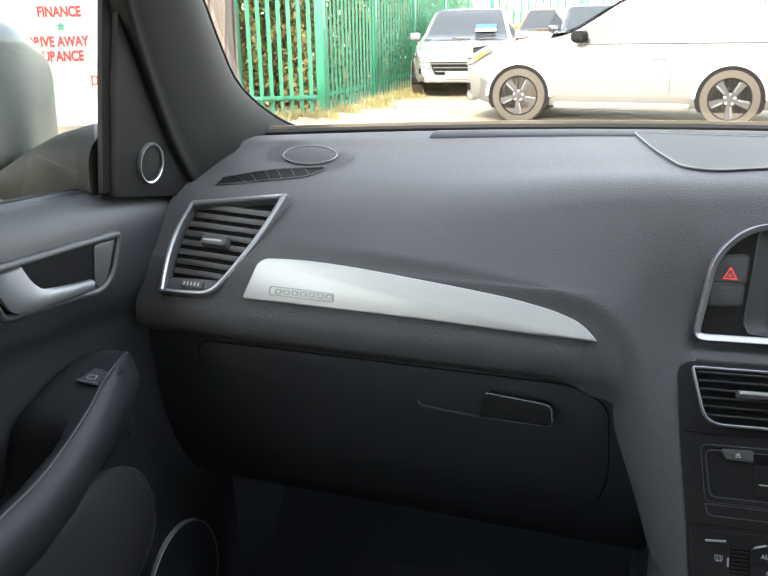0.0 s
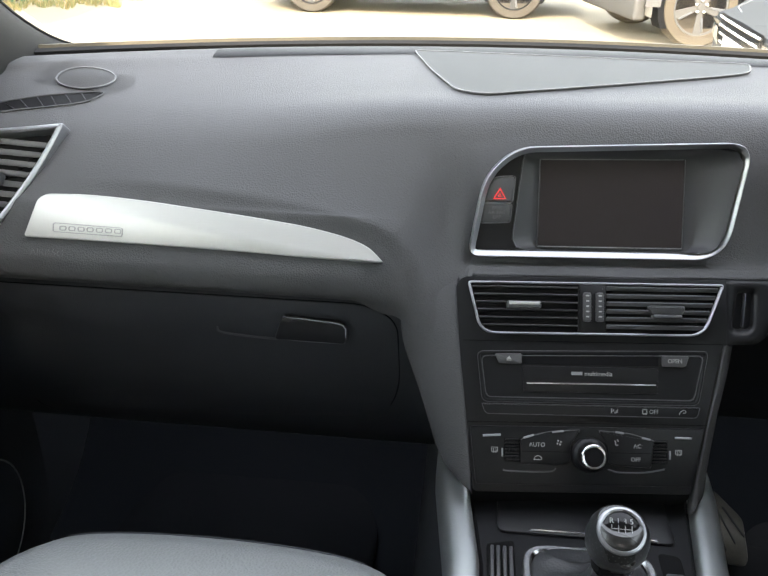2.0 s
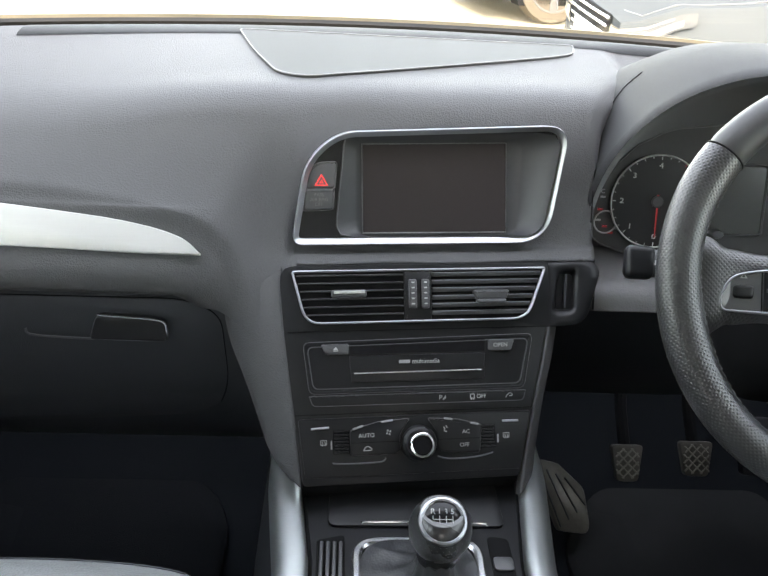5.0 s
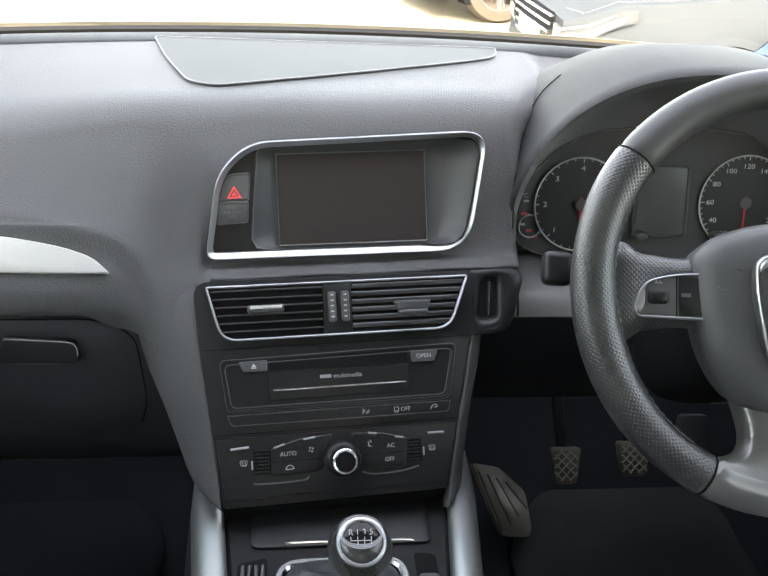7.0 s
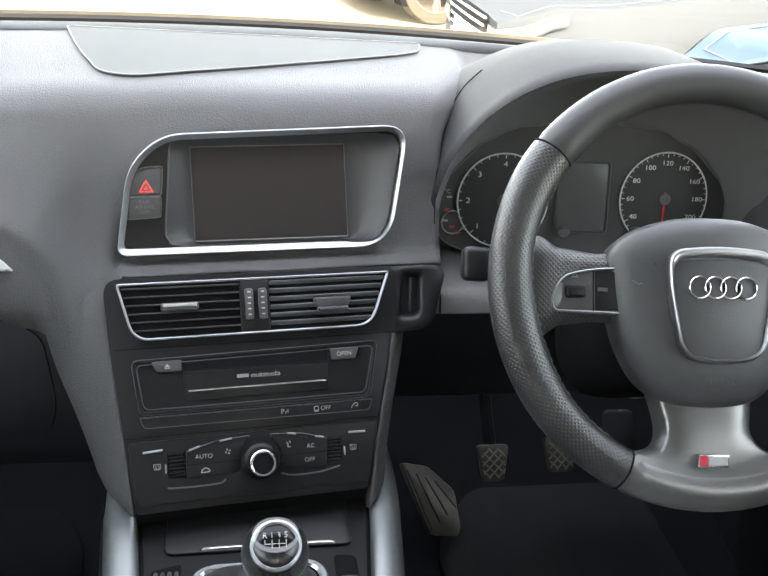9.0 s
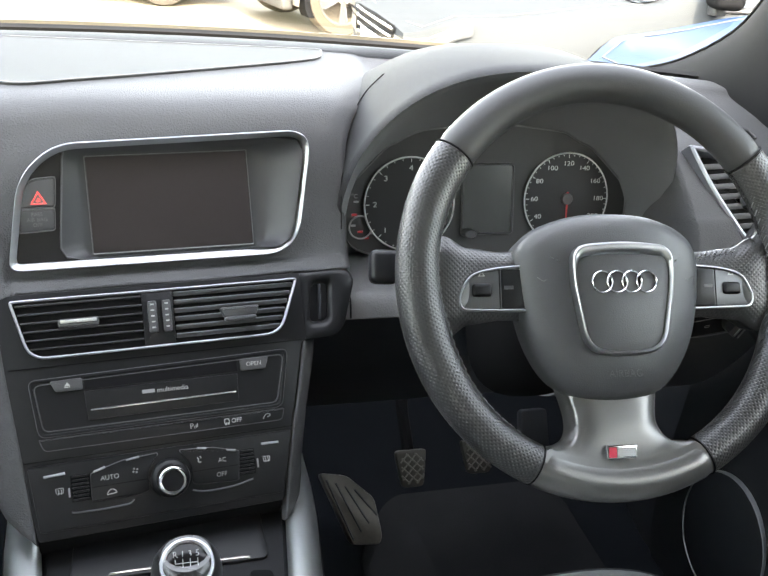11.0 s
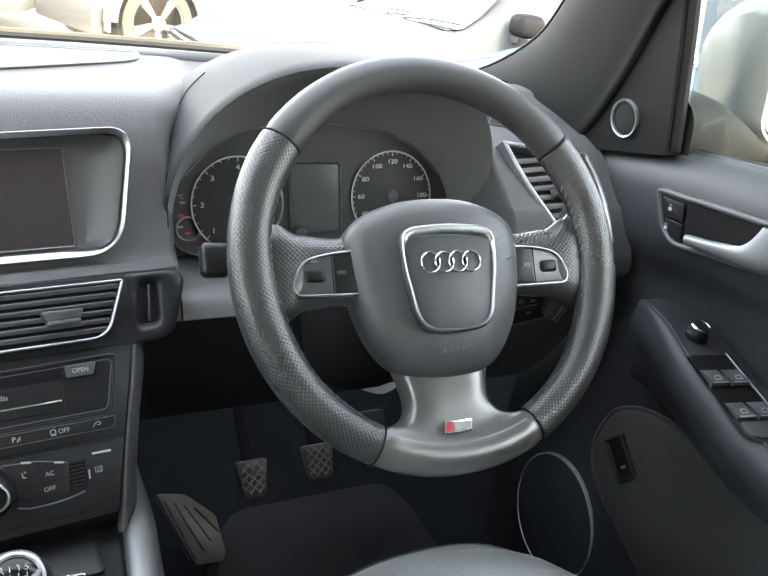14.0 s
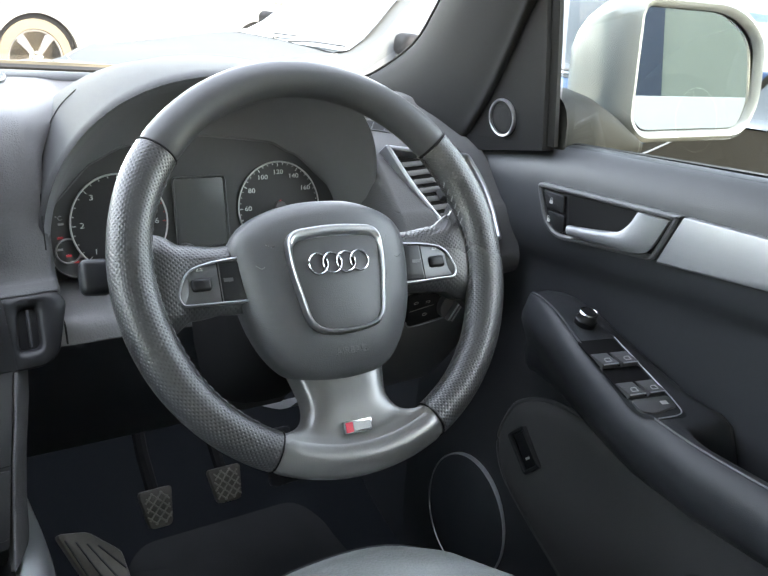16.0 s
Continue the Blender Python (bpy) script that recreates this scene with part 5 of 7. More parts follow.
def make_door(side):
    s = side
    M, flip = door_frame(s)
    d = thing("front_door", "black moulded front door panel with armrest, pull handle and map pocket, closed", "car door", None, "front doors")

    def put(name, bm, mat, parent=d, label="", sharp=38):
        return part(name, moved(bm, M @ flip), mat, parent, label, sharp)
    rings = []
    for y in (.235, .20, .15, .10, .05, 0, -.08, -.16, -.26, -.40, -.60, -.85):
        z = sill(y)
        sec = [(.768, z - .02), (.757, z + .002), (.738, z + .001), (.720, z - .022), (.713, z - .055), (.713, z - .095), (.722, z - .122), (.735, z - .145), (.738, .90), (.735, .82), (.727, .76), (.722, .68), (.716, .55), (.72, .45), (.735, .38)]
        rings.append(smooth_path([Vector((s * x, y, zz)) for x, zz in sec], 3))
    part("door_skin", loft(rings, False), DOORSKIN, d, "grained black door skin", sharp=60)
    # armrest, sweeping back from a nose beside the dash
    rings = []
    start = -.245 if s > 0 else -.118
    rest = [(.029, .884, .7290, .55), (.0265, .899, .7170, .72), (.020, .910, .7020, .86), (.008, .917, .6880, .95), (-.010, .9210, .6770, 1), (-.030, .922, .6700, 1), (-.06, .917, .6600, 1), (-.10, .904, .650, 1), (-.15, .888, .642, 1), (-.20, .875, .638, 1), (-.28, .868, .634, 1), (-.40, .868, .632, 1), (-.60, .872, .632, 1), (-.85, .88, .632, 1)]
    stops_y = sorted({r[0] for r in rest} | {start + .004, start - .006, start - .014, start - .022, start - .034}, reverse=True)
    for y in stops_y:
        a, b = next((p, q) for p, q in zip(rest, rest[1:]) if p[0] >= y >= q[0])
        zt, xi, w = [lerp(a[k], b[k], (a[0] - y) / (a[0] - b[0])) for k in (1, 2, 3)]
        t = min(1.0, max(0.0, (start - y) / .034))
        dp = .060 * t * t * (3 - 2 * t)
        wall = .72 + .75 * max(0, xi - .705)
        sec = [(.740, zt - .012 - .9 * dp), (max(.728, wall + .001), zt - .002 - dp), (lerp(wall, xi, .30), zt - dp), (lerp(wall, xi, .56), zt - .92 * dp), (lerp(wall, xi, .66), zt - .15 * dp), (lerp(wall, xi, .74), zt), (lerp(wall, xi, .86), zt - .001), (xi, zt - .012), (xi - .004, zt - .032 * w), (min(.735, xi + .010), zt - .065 * w), (min(.736, max(.690, xi + .014)), zt - .095 * w), (.738, zt - .115 * w)]
        rings.append(smooth_path([Vector((s * x, y, z)) for x, z in sec], 3))
    arm = part("armrest", loft(rings, False, True, False), DOORSKIN, d, "padded black armrest", sharp=60)
    seam = []
    for y, zt, xi in ((.014, .9125, .700), (.000, .9190, .688), (-.025, .922, .678), (-.06, .917, .670), (-.10, .904, .660), (-.15, .888, .652), (-.20, .875, .648), (-.28, .868, .645), (-.40, .868, .643)):
        seam.append(Vector((s * (xi + .003), y, zt + .0012)))
    part("armrest_seam", tube(smooth_path(seam, 5), .0011, 6), SLAT, arm)
    # handle
    ho_ = rounded([(-.040, 1.044), (.163, 1.0555), (.141, 1.0015), (.002, .986), (-.020, .999)], [.012, .003, .008, .014, .014], 6)
    bezel = put("handle_bezel", band(ho_, .0062, -.004, .0058, .0022), HARD, d, "black handle surround")
    put("handle_plate", prism(inset(ho_, .005), -.003, .0012), SATIN)
    put("handle_recess", prism(rounded([(.012, 1.040), (.128, 1.0475), (.124, 1.012), (.087, 1.006), (.020, .9985)], .005), -.003, .0020), DEEP)
    blade = smooth_path([Vector(p) for p in ((.024, 1.0080, .010), (.050, 1.0120, .012), (.076, 1.0165, .0125), (.096, 1.0210, .012), (.107, 1.0320, .010), (.113, 1.0465, .007))], 4)
    blade_lo = smooth_path([Vector(p) for p in ((.027, .9970, .010), (.056, .9995, .012), (.086, 1.0020, .0125), (.114, 1.0045, .012), (.136, 1.0120, .010), (.152, 1.0475, .007))], 4)
    rr = []
    for p, q in zip(blade, blade_lo):
        mid = (p + q) / 2
        rr.append([p + Vector((0, 0, -.004)), p, p.lerp(q, .2) + Vector((0, 0, .0028)), mid + Vector((0, 0, .0036)), p.lerp(q, .8) + Vector((0, 0, .0028)), q, q + Vector((0, 0, -.004))])
    put("pull_handle", loft(rr, True, True, True), HANDLE, bezel, "satin silver pull handle", 50)
    pad = rounded([(-.026, 1.037), (.008, 1.039), (.014, .997), (.004, .993), (-.006, .999)], .005)
    if s > 0:
        for k, (z0, z1) in enumerate(((1.0175, 1.0375), (.9960, 1.0160))):
            b = put("lock_button", prism(rounded([(-.025 + .011 * k, z1), (.008 + .004 * k, z1), (.0115 + .004 * k, z0), (-.0145 + .013 * k, z0)], .003), 0, .006, .0015), SATIN, d, "black central locking button")
            put("lock_mark", box(-.012, -.007, (z0 + z1) / 2 - .0030, (z0 + z1) / 2 + .0005, .0058, .0064), GREYPRINT, b)
            put("lock_mark", moved(band(rounded([(-.0018, 0), (.0018, 0), (.0018, .0036), (-.0018, .0036)], .0015), .0006, .0058, .0064), pose(-.0095 - .0012 * k, (z0 + z1) / 2 + .0005, 0)), GREYPRINT, b)
    else:
        put("blank_plate", prism(pad, 0, .004, .0012), HARD)
    # aluminium strip behind the handle
    st = rounded([(.166, 1.0550), (.30, 1.061), (.60, 1.070), (.60, 1.032), (.30, 1.016), (.144, 1.0010)], [.003, .05, .003, .003, .05, .003])
    put("trim_strip", prism(st, -.004, .0055, .002), STRIP, d, "brushed aluminium door strip")
    # window switches on the armrest
    sp = Vector((.684, -.128, .8945))
    SWM = Matrix.Translation((s * sp.x, sp.y - .005, sp.z + (.0020 if s > 0 else -.0005))) @ Euler((radians(14.2), radians(-2 * s), 0)).to_matrix().to_4x4()
    if s > 0:
        SWM = SWM @ pose(-.010, -.018, 0, 0, 0, -11)
        pl = part("switch_plate", prism(rounded([(-.014, .098), (.010, .098), (.029, .05), (.030, -.080), (-.010, -.080), (-.024, -.058)], .010), -.004, .0012, .0008), DOORSKIN, arm, m=SWM)
        kn_ = part("mirror_knob", lathe([(.0125, 0), (.0125, .006), (.0105, .008), (.0095, .014), (.008, .016), (.0005, .0163)], 28, pose(.006, .076, .001)), SATIN, arm, "round mirror adjuster", m=SWM)
        part("knob_ring", lathe([(.0100, .0135), (.0108, .0148), (.0092, .0160), (.0080, .0150)], 28, pose(.006, .076, .001)), CHROME, kn_)
        for k, y in enumerate((.012, -.035)):
            part("switch_well", prism(rounded([(-.024, y + .034), (.024, y + .034), (.024, y - .010), (-.024, y - .010)], .004), .0004, .0016), DEEP, arm, m=SWM)
            for x in (-.0125, .0125):
                b = part("window_switch", moved(loft([[(-.010, -.012, 0), (.010, -.012, 0), (.010, .012, 0), (-.010, .012, 0)], [(-.010, -.012, .006), (.010, -.012, .006), (.010, .010, .002), (-.010, .010, .002)]], True, True, True), pose(x, y, .001)), HARD, arm, "black window switch", m=SWM)
                part("switch_mark", band(rounded([(x - .004, y - .008), (x + .004, y - .008), (x + .004, y - .002), (x - .002, y - .002), (x - .004, y - .004)], .0008), .0009, .0066, .0070), WHITE, b)
                part("switch_edge", box(x - .0095, x + .0095, y - .0125, y - .0115, .006, .0072), ALUPAINT, b)
        b = part("lockout_button", prism(rounded([(-.022, -.050), (.024, -.050), (.024, -.066), (-.010, -.072), (-.022, -.066)], .005), .0004, .0035, .001), HARD, arm, m=SWM)
        part("switch_mark", box(.008, .016, -.062, -.057, .0034, .0038), WHITE, b)
        part("plate_edge", tube(smooth_path([(.0265, .048, .0018), (.0270, -.01, .0018), (.0270, -.062, .0018), (.020, -.076, .0018), (-.008, -.078, .0018)], 4), .0007, 6), ALUPAINT, arm, m=SWM)
    else:
        pl = part("switch_plate", prism(rounded([(-.020, .108), (.014, .108), (.014, .040), (-.020, .040)], .008), -.004, .0008, .0006), DOORSKIN, arm, m=SWM)
        b = part("window_switch", moved(loft([[(-.011, -.014, 0), (.011, -.014, 0), (.011, .014, 0), (-.011, .014, 0)], [(-.011, -.014, .007), (.011, -.014, .007), (.011, .012, .002), (-.011, .012, .002)]], True, True, True), pose(-.002, .080, .001)), HARD, arm, "single black window switch", m=SWM)
        part("switch_mark", band(rounded([(-.007, .070), (.003, .070), (.003, .077), (-.005, .077), (-.007, .074)], .001), .001, .0076, .0080), WHITE, b)
        part("switch_edge", box(-.0145, .0105, .0648, .0660, .006, .0085), ALUPAINT, b)
    # map pocket and loudspeaker
    pk = [(-.24, .49), (-.16, .530), (-.088, .578), (-.014, .622), (.028, .654), (.045, .692), (.038, .730), (.014, .766), (-.05, .790), (-.20, .79), (-.60, .78)]
    edge_p = smooth_path([Vector((s * .714, y, z)) for y, z in pk], 5)
    part("pocket_edge", tube(edge_p, .003, 8), HARD, d)
    mid_p = Vector((s * .694, -.45, .66))
    fan = loft([[p.lerp(mid_p, f) + Vector((s * dx, 0, 0)) for p in edge_p] for f, dx in ((0, 0), (.02, -.006), (.06, -.010), (.2, -.010), (.6, 0))], False)
    part("map_pocket", fan, POCKETGREY, d, "hard black map pocket", sharp=60)
    SP = Matrix(((0, 0, -s, s * .716), (-s, 0, 0, .090), (0, 1, 0, .548), (0, 0, 0, 1)))
    el = [(.082 * math.cos(t), .092 * math.sin(t)) for t in [2 * math.pi * i / 48 for i in range(48)]]
    sg = part("speaker_ring", moved(band(el, .0018, -.004, .0036, .0007), SP), ALUPAINT, d, "satin loudspeaker ring")
    part("speaker_grille", moved(prism([(x * .975, y * .978) for x, y in el], -.004, .0026, .001), SP), LOWER, sg)
    if s > 0:
        BM = Matrix(((0, 0, -1, .7005), (-1, 0, 0, -.016), (0, 1, 0, .715), (0, 0, 0, 1))) @ pose(0, 0, 0, 0, 0, 45)
        part("boot_switch_frame", moved(band(rounded([(-.017, .028), (.017, .028), (.017, -.028), (-.017, -.028)], .005), .005, -.004, .004, .001), BM), SATIN, d)
        bsw = part("boot_switch", moved(prism(rounded([(-.011, .022), (.011, .022), (.011, -.022), (-.011, -.022)], .002), -.004, .0012, .0008), BM), GLOSS, d, "black tailgate release switch")
        part("switch_mark", moved(box(-.004, .004, -.012, -.009, .001, .0016), BM), GREYPRINT, bsw)
    # sail panel with tweeter
    sail = [(.215, 1.046), (.045, 1.078), (.050, 1.20), (.062, 1.33), (.085, 1.33), (.145, 1.17)]
    rr = [[Vector((s * (x0 - .10 * max(0, z - 1.06)), y, z)) for y, z in sail] for x0 in (.735, .7165)]
    sail_ob = part("sail_panel", loft(rr, True, True, True), DARKTRIM, d, "matt black window corner panel")
    TW = Matrix(((0, 0, -s, s * .7115), (-s, 0, 0, .1145 if s > 0 else .1050), (0, 1, 0, 1.1050), (0, 0, 0, 1))) @ pose(0, 0, 0, 5.7, 0, 0)
    twr = part("tweeter_ring", lathe([(.0225, -.002), (.0230, .002), (.0220, .0042), (.0203, .0036), (.0197, 0)], 40, TW), SATINRING, sail_ob, "satin silver tweeter ring")
    part("tweeter_mesh", lathe([(.0200, -.001), (.0194, .0015), (.0005, .0030)], 32, TW), DEEP, twr)
    dd = bmesh.new()
    for k in range(1, 9):
        n = 6 * k
        for i in range(n):
            a = 2 * math.pi * i / n
            p = TW @ Vector((.0021 * k * math.cos(a), .0021 * k * math.sin(a), .0031 - .0016 * (k / 8) ** 2))
            r = [TW.to_3x3() @ Vector((.0006 * math.cos(b), .0006 * math.sin(b), 0)) for b in (0, 1.57, 3.14, 4.71)]
            dd.faces.new([dd.verts.new(p + q) for q in r])
    tagged(part("mesh_dots", dd, HARD, twr), kind="stuff")
    part("sail_seam", tube(smooth_path([Vector((s * .7150, y, z)) for y, z in ((.18, 1.074), (.11, 1.079), (.078, 1.086), (.066, 1.10), (.070, 1.14), (.074, 1.19))], 5), .0011, 6), DEEP, sail_ob)
    # window frame channel and sill seal
    ch = [[Vector((s * (.742 - .10 * max(0, z - 1.06) + dx), y0 + dy + .03 * max(0, z - 1.08), z)) for dx, dy in ((-.014, .024), (-.018, .006), (-.014, -.001), (-.008, -.001), (-.006, .024))] for y0, z in ((.038, 1.0835), (.040, 1.20), (.044, 1.32), (.047, 1.42))]
    part("window_channel", loft(ch, True, True, True), RUBBERBLACK, d, "black window channel")
    part("sill_seal", loft([[Vector((s * (.760 + dx), y, sill(y) + dz)) for dx, dz in ((-.010, -.004), (-.008, .006), (.004, .006), (.006, -.004))] for y in (.05, -.2, -.5, -.85)], True, True, True), RUBBERBLACK, d, "black window sill seal")
    glass = part("window_glass", loft([[Vector((s * (.742 - .10 * max(0, z - 1.06)), y, z)) for y in (.045, -.45, -.87)] for z in (1.07, 1.2, 1.3, 1.43)], False), SIDEGLASS, d, "clear side window")
    return d


RUBBERBLACK = material("seal_rubber", (0.010, 0.010, 0.010), 0.65, vary=0.2, spec=0.2)
make_door(-1)
make_door(1)


# ---------- pillars, roof, glass, shell ----------
FRONT_E = [(.640, .56, 1.050), (.655, .44, 1.092), (.678, .365, 1.122), (.692, .287, 1.172), (.688, .236, 1.226), (.680, .190, 1.280), (.655, .09, 1.355), (.60, -.06, 1.440)]
REAR_E = [(.735, .33, 1.030), (.725, .25, 1.042), (.712, .196, 1.060), (.704, .150, 1.110), (.698, .112, 1.170), (.688, .070, 1.243), (.665, .01, 1.330), (.62, -.12, 1.430)]


def pillar(side):
    rings = []
    for f, r in zip(smooth_path([Vector(p) for p in FRONT_E], 4), smooth_path([Vector(p) for p in REAR_E], 4)):
        n = Vector((-.8, -.45, .35)).normalized()
        mid = (f + r) / 2
        sec = [f + Vector((.012, .012, .0)), f, f.lerp(r, .12) + n * .010, f.lerp(r, .30) + n * .017, mid + n * .017, r.lerp(mid, .45) + n * .010, r.lerp(mid, .15) + n * .003, r, r + Vector((.02, 0, 0))]
        rings.append(smooth_path([Vector((side * p.x, p.y, p.z)) for p in sec], 3))
    return loft(rings, False)


for s, nm in ((-1, "pillar_left"), (1, "pillar_right")):
    solid(nm, pillar(s), PILLAR, "dark grey cloth-grained windscreen pillar trim", "pillar", kind="structure", sharp=60)
    seal = [Vector((s * (p.x + .0005), p.y + .002, p.z + .001)) for p in smooth_path([Vector(q) for q in FRONT_E], 4)]
    solid("trim_seal" , tube(seal, .0020, 8), RUBBERBLACK, "black rubber seal along the windscreen", "seal", kind="structure")


def screen_row(i, x):
    f = Vector(FRONT_E[i])
    u = x / f.x
    return Vector((x, f.y + .012 + (1 - u * u) * (.11 if i < 2 else .10), f.z + .004 + (1 - u * u) * .012))


solid("windscreen", loft([[screen_row(i, FRONT_E[i][0] * k / 8) for k in range(-8, 9)] for i in range(len(FRONT_E))], False), WINDSCREEN, "clear raked windscreen", "windscreen", kind="structure", sharp=80)
frit = [[Vector((x, back_edge(x) + .010, 1.102)), Vector((x, back_edge(x) + .006, 1.112)), Vector((x, back_edge(x) + .012, 1.1155)), Vector((x, back_edge(x) + .02, 1.105))] for x in [-.72 + i * .04 for i in range(37)]]
solid("windscreen_seal", loft(frit, True, True, True), RUBBERBLACK, "black seal where the glass meets the dash", "seal", kind="structure", sharp=60)
# added tan strip draws the brown reflection along the foot of the glass
solid("glass_edge", loft([[Vector((x, back_edge(x) + .018 + dy, z)) for dy, z in ((0, 1.112), (.002, 1.1185), (.006, 1.1185), (.008, 1.112))] for x in [-.72 + i * .04 for i in range(30)]], True, True, True), material("tan_reflection_strip", (0.06, 0.048, 0.026), 0.6, vary=0.3, stains=9), "tan-brown strip standing in for a reflection at the windscreen foot", "glass edge", kind="structure", sharp=60)
roof = []
for y, z in ((-.03, 1.445), (-.10, 1.470), (-.5, 1.500), (-1.2, 1.50), (-1.9, 1.47), (-2.3, 1.40)):
    roof.append([Vector((x, y - .06 * (x / .66) ** 2 * (y > -.2), z - .05 * (abs(x) / .66) ** 3)) for x in (-.68, -.6, -.4, -.2, 0, .2, .4, .6, .68)])
roof_low = loft(roof, False)
top_side = [[p + Vector((0, 0, .05)) for p in r] for r in roof]
solid("ceiling", join(roof_low, loft(top_side, False)), HEADLINER, "pale grey cloth headliner", "headliner", kind="structure", sharp=60)
for s in (-1, 1):
    # roof rail runs wider than a real roof, to shade the window channel
    solid("wall_side", join(box(min(s * .74, s * .80), max(s * .74, s * .80), -2.3, -.86, .30, 1.10, .01), box(min(s * .68, s * .76), max(s * .68, s * .76), -.96, -.86, 1.09, 1.47, .01), box(min(s * .66, s * .76), max(s * .66, s * .76), -2.3, -1.95, 1.09, 1.47, .01), box(min(s * .66, s * .80), max(s * .66, s * .80), -2.3, -.04, 1.42, 1.50, .01), box(min(s * .765, s * .80), max(s * .765, s * .80), -.86, .56, .30, 1.04, .005)), LOWER, "dark trimmed body side behind the front doors", "body side", kind="structure")
# unseen rear panes, put in to dim the light on the dash
for s in (-1, 1):
    solid("window_rear", box(min(s * .700, s * .704), max(s * .700, s * .704), -1.95, -.96, 1.095, 1.425), REARDIM, "unseen rear side window, tinted to dim light from behind", "window", kind="structure")
solid("window_tailgate", loft([[Vector((x, -2.315 + (z - 1.25) * .25, z)) for x in (-.70, 0, .70)] for z in (1.25, 1.43)], False), REARDIM, "unseen rear window, tinted to dim light from behind", "window", kind="structure")
# unseen wall, its top raised to block low light from behind
solid("wall_rear", box(-.80, .80, -2.36, -2.30, .30, 1.26, .01), HARD, "dark tailgate trim below the rear window", "tailgate", kind="structure")
fl = [(-2.3, .40), (-.9, .38), (-.3, .355), (.20, .350), (.34, .365), (.46, .44), (.56, .60), (.60, .90), (.58, 1.05)]
solid("floor", loft([smooth_path([Vector((x, y, z)) for y, z in fl], 4) for x in (-.78, -.4, 0, .4, .78)], False), CARPET, "black loop carpet floor", "carpet", kind="structure", sharp=60)


def floor_mat(x0, x1, mat, label):
    o = rounded([(x0, .330), (x0 + .06, .405), (x1 - .04, .405), (x1, .36), (x1, -.10), (x0, -.10)], .03)
    bm = prism(o, 0, .010, .004)
    for v in bm.verts:
        v.co.z += .352 + 1.6 * max(0, v.co.y - .30) ** 1.5
    m = solid("floor_mat", bm, mat, label, "floor mat", "footwell mats")
    return m


floor_mat(.285, .66, DRIVERMAT, "dark grey pile mat below the pedals")
floor_mat(-.66, -.24, MAT, "black pile footwell mat with a bound edge")

# ---------- pedals ----------
PADRUBBER = material("dark_pad_rubber", (0.065, 0.062, 0.055), 0.5, bump=0.5, scale=300, vary=0.4, stains=40)
def pedal(x, y, z, w, h, label):
    m = frame_at((x, y, z), 0, 32)
    p = thing("pedal", label, "pedal", m, "foot pedals")
    o = rounded([(-w / 2 - .002, h / 2), (w / 2 + .002, h / 2), (w / 2 - .006, -h / 2), (-w / 2 + .006, -h / 2)], .007)
    pad = part("pedal_pad", prism(o, -.008, .003, .002), PADRUBBER, p, "worn rubber pad")
    for k in range(-4, 5):
        for sg in (-1, 1):
            a, b = Vector((k * .013 - .030 * sg, -.03, .0034)), Vector((k * .013 + .030 * sg, .03, .0034))
            ts = [t / 20 for t in range(21) if abs(lerp(a.x, b.x, t / 20)) < w / 2 - .004 and abs(lerp(a.y, b.y, t / 20)) < h / 2 - .003]
            if len(ts) > 1:
                part("tread_rib", tube([a.lerp(b, ts[0]), a.lerp(b, ts[-1])], .0013, 5), RUBBER, pad)
    # arm near black, the footwell's shade put into its colour
    part("pedal_arm", tube([(0, h / 2 - .01, -.010), (0, h / 2 + .05, -.028), (0, h / 2 + .16, -.030)], .009, 8), DEEP, p)
    return p


pedal(.342, .295, .551, .043, .052, "clutch pedal with a worn cross-ribbed rubber pad")
pedal(.450, .312, .548, .047, .050, "brake pedal with a worn cross-ribbed rubber pad")
acc = thing("accelerator_pedal", "long black accelerator pedal", "pedal", frame_at((.552, .330, .538), 0, 28))
part("pedal_pad", prism(rounded([(-.022, .06), (.022, .06), (.024, -.026), (-.024, -.026)], .008), -.010, .004, .003), LOWER, acc)
RESTGREY = material("worn_grey_rubber", (0.085, 0.081, 0.070), 0.33, bump=0.4, scale=200, vary=0.4, stains=25)
FR = frame_at((.268, .352, .440), 0, 40)
fr_ = thing("footrest", "worn grey ribbed rubber footrest beside the clutch", "footrest", FR)
part("rest_pad", prism(rounded([(-.040, .058), (.002, .050), (.042, .012), (.049, -.044), (.044, -.056), (.002, -.053)], .008), -.02, .004, .002), RESTGREY, fr_)
for k in range(4):
    part("rest_rib", tube([(-.030 + k * .014, .046 - k * .006, .0042), (.004 + k * .013, -.046 + k * .011, .0042)], .0014, 5), LOWER, fr_)


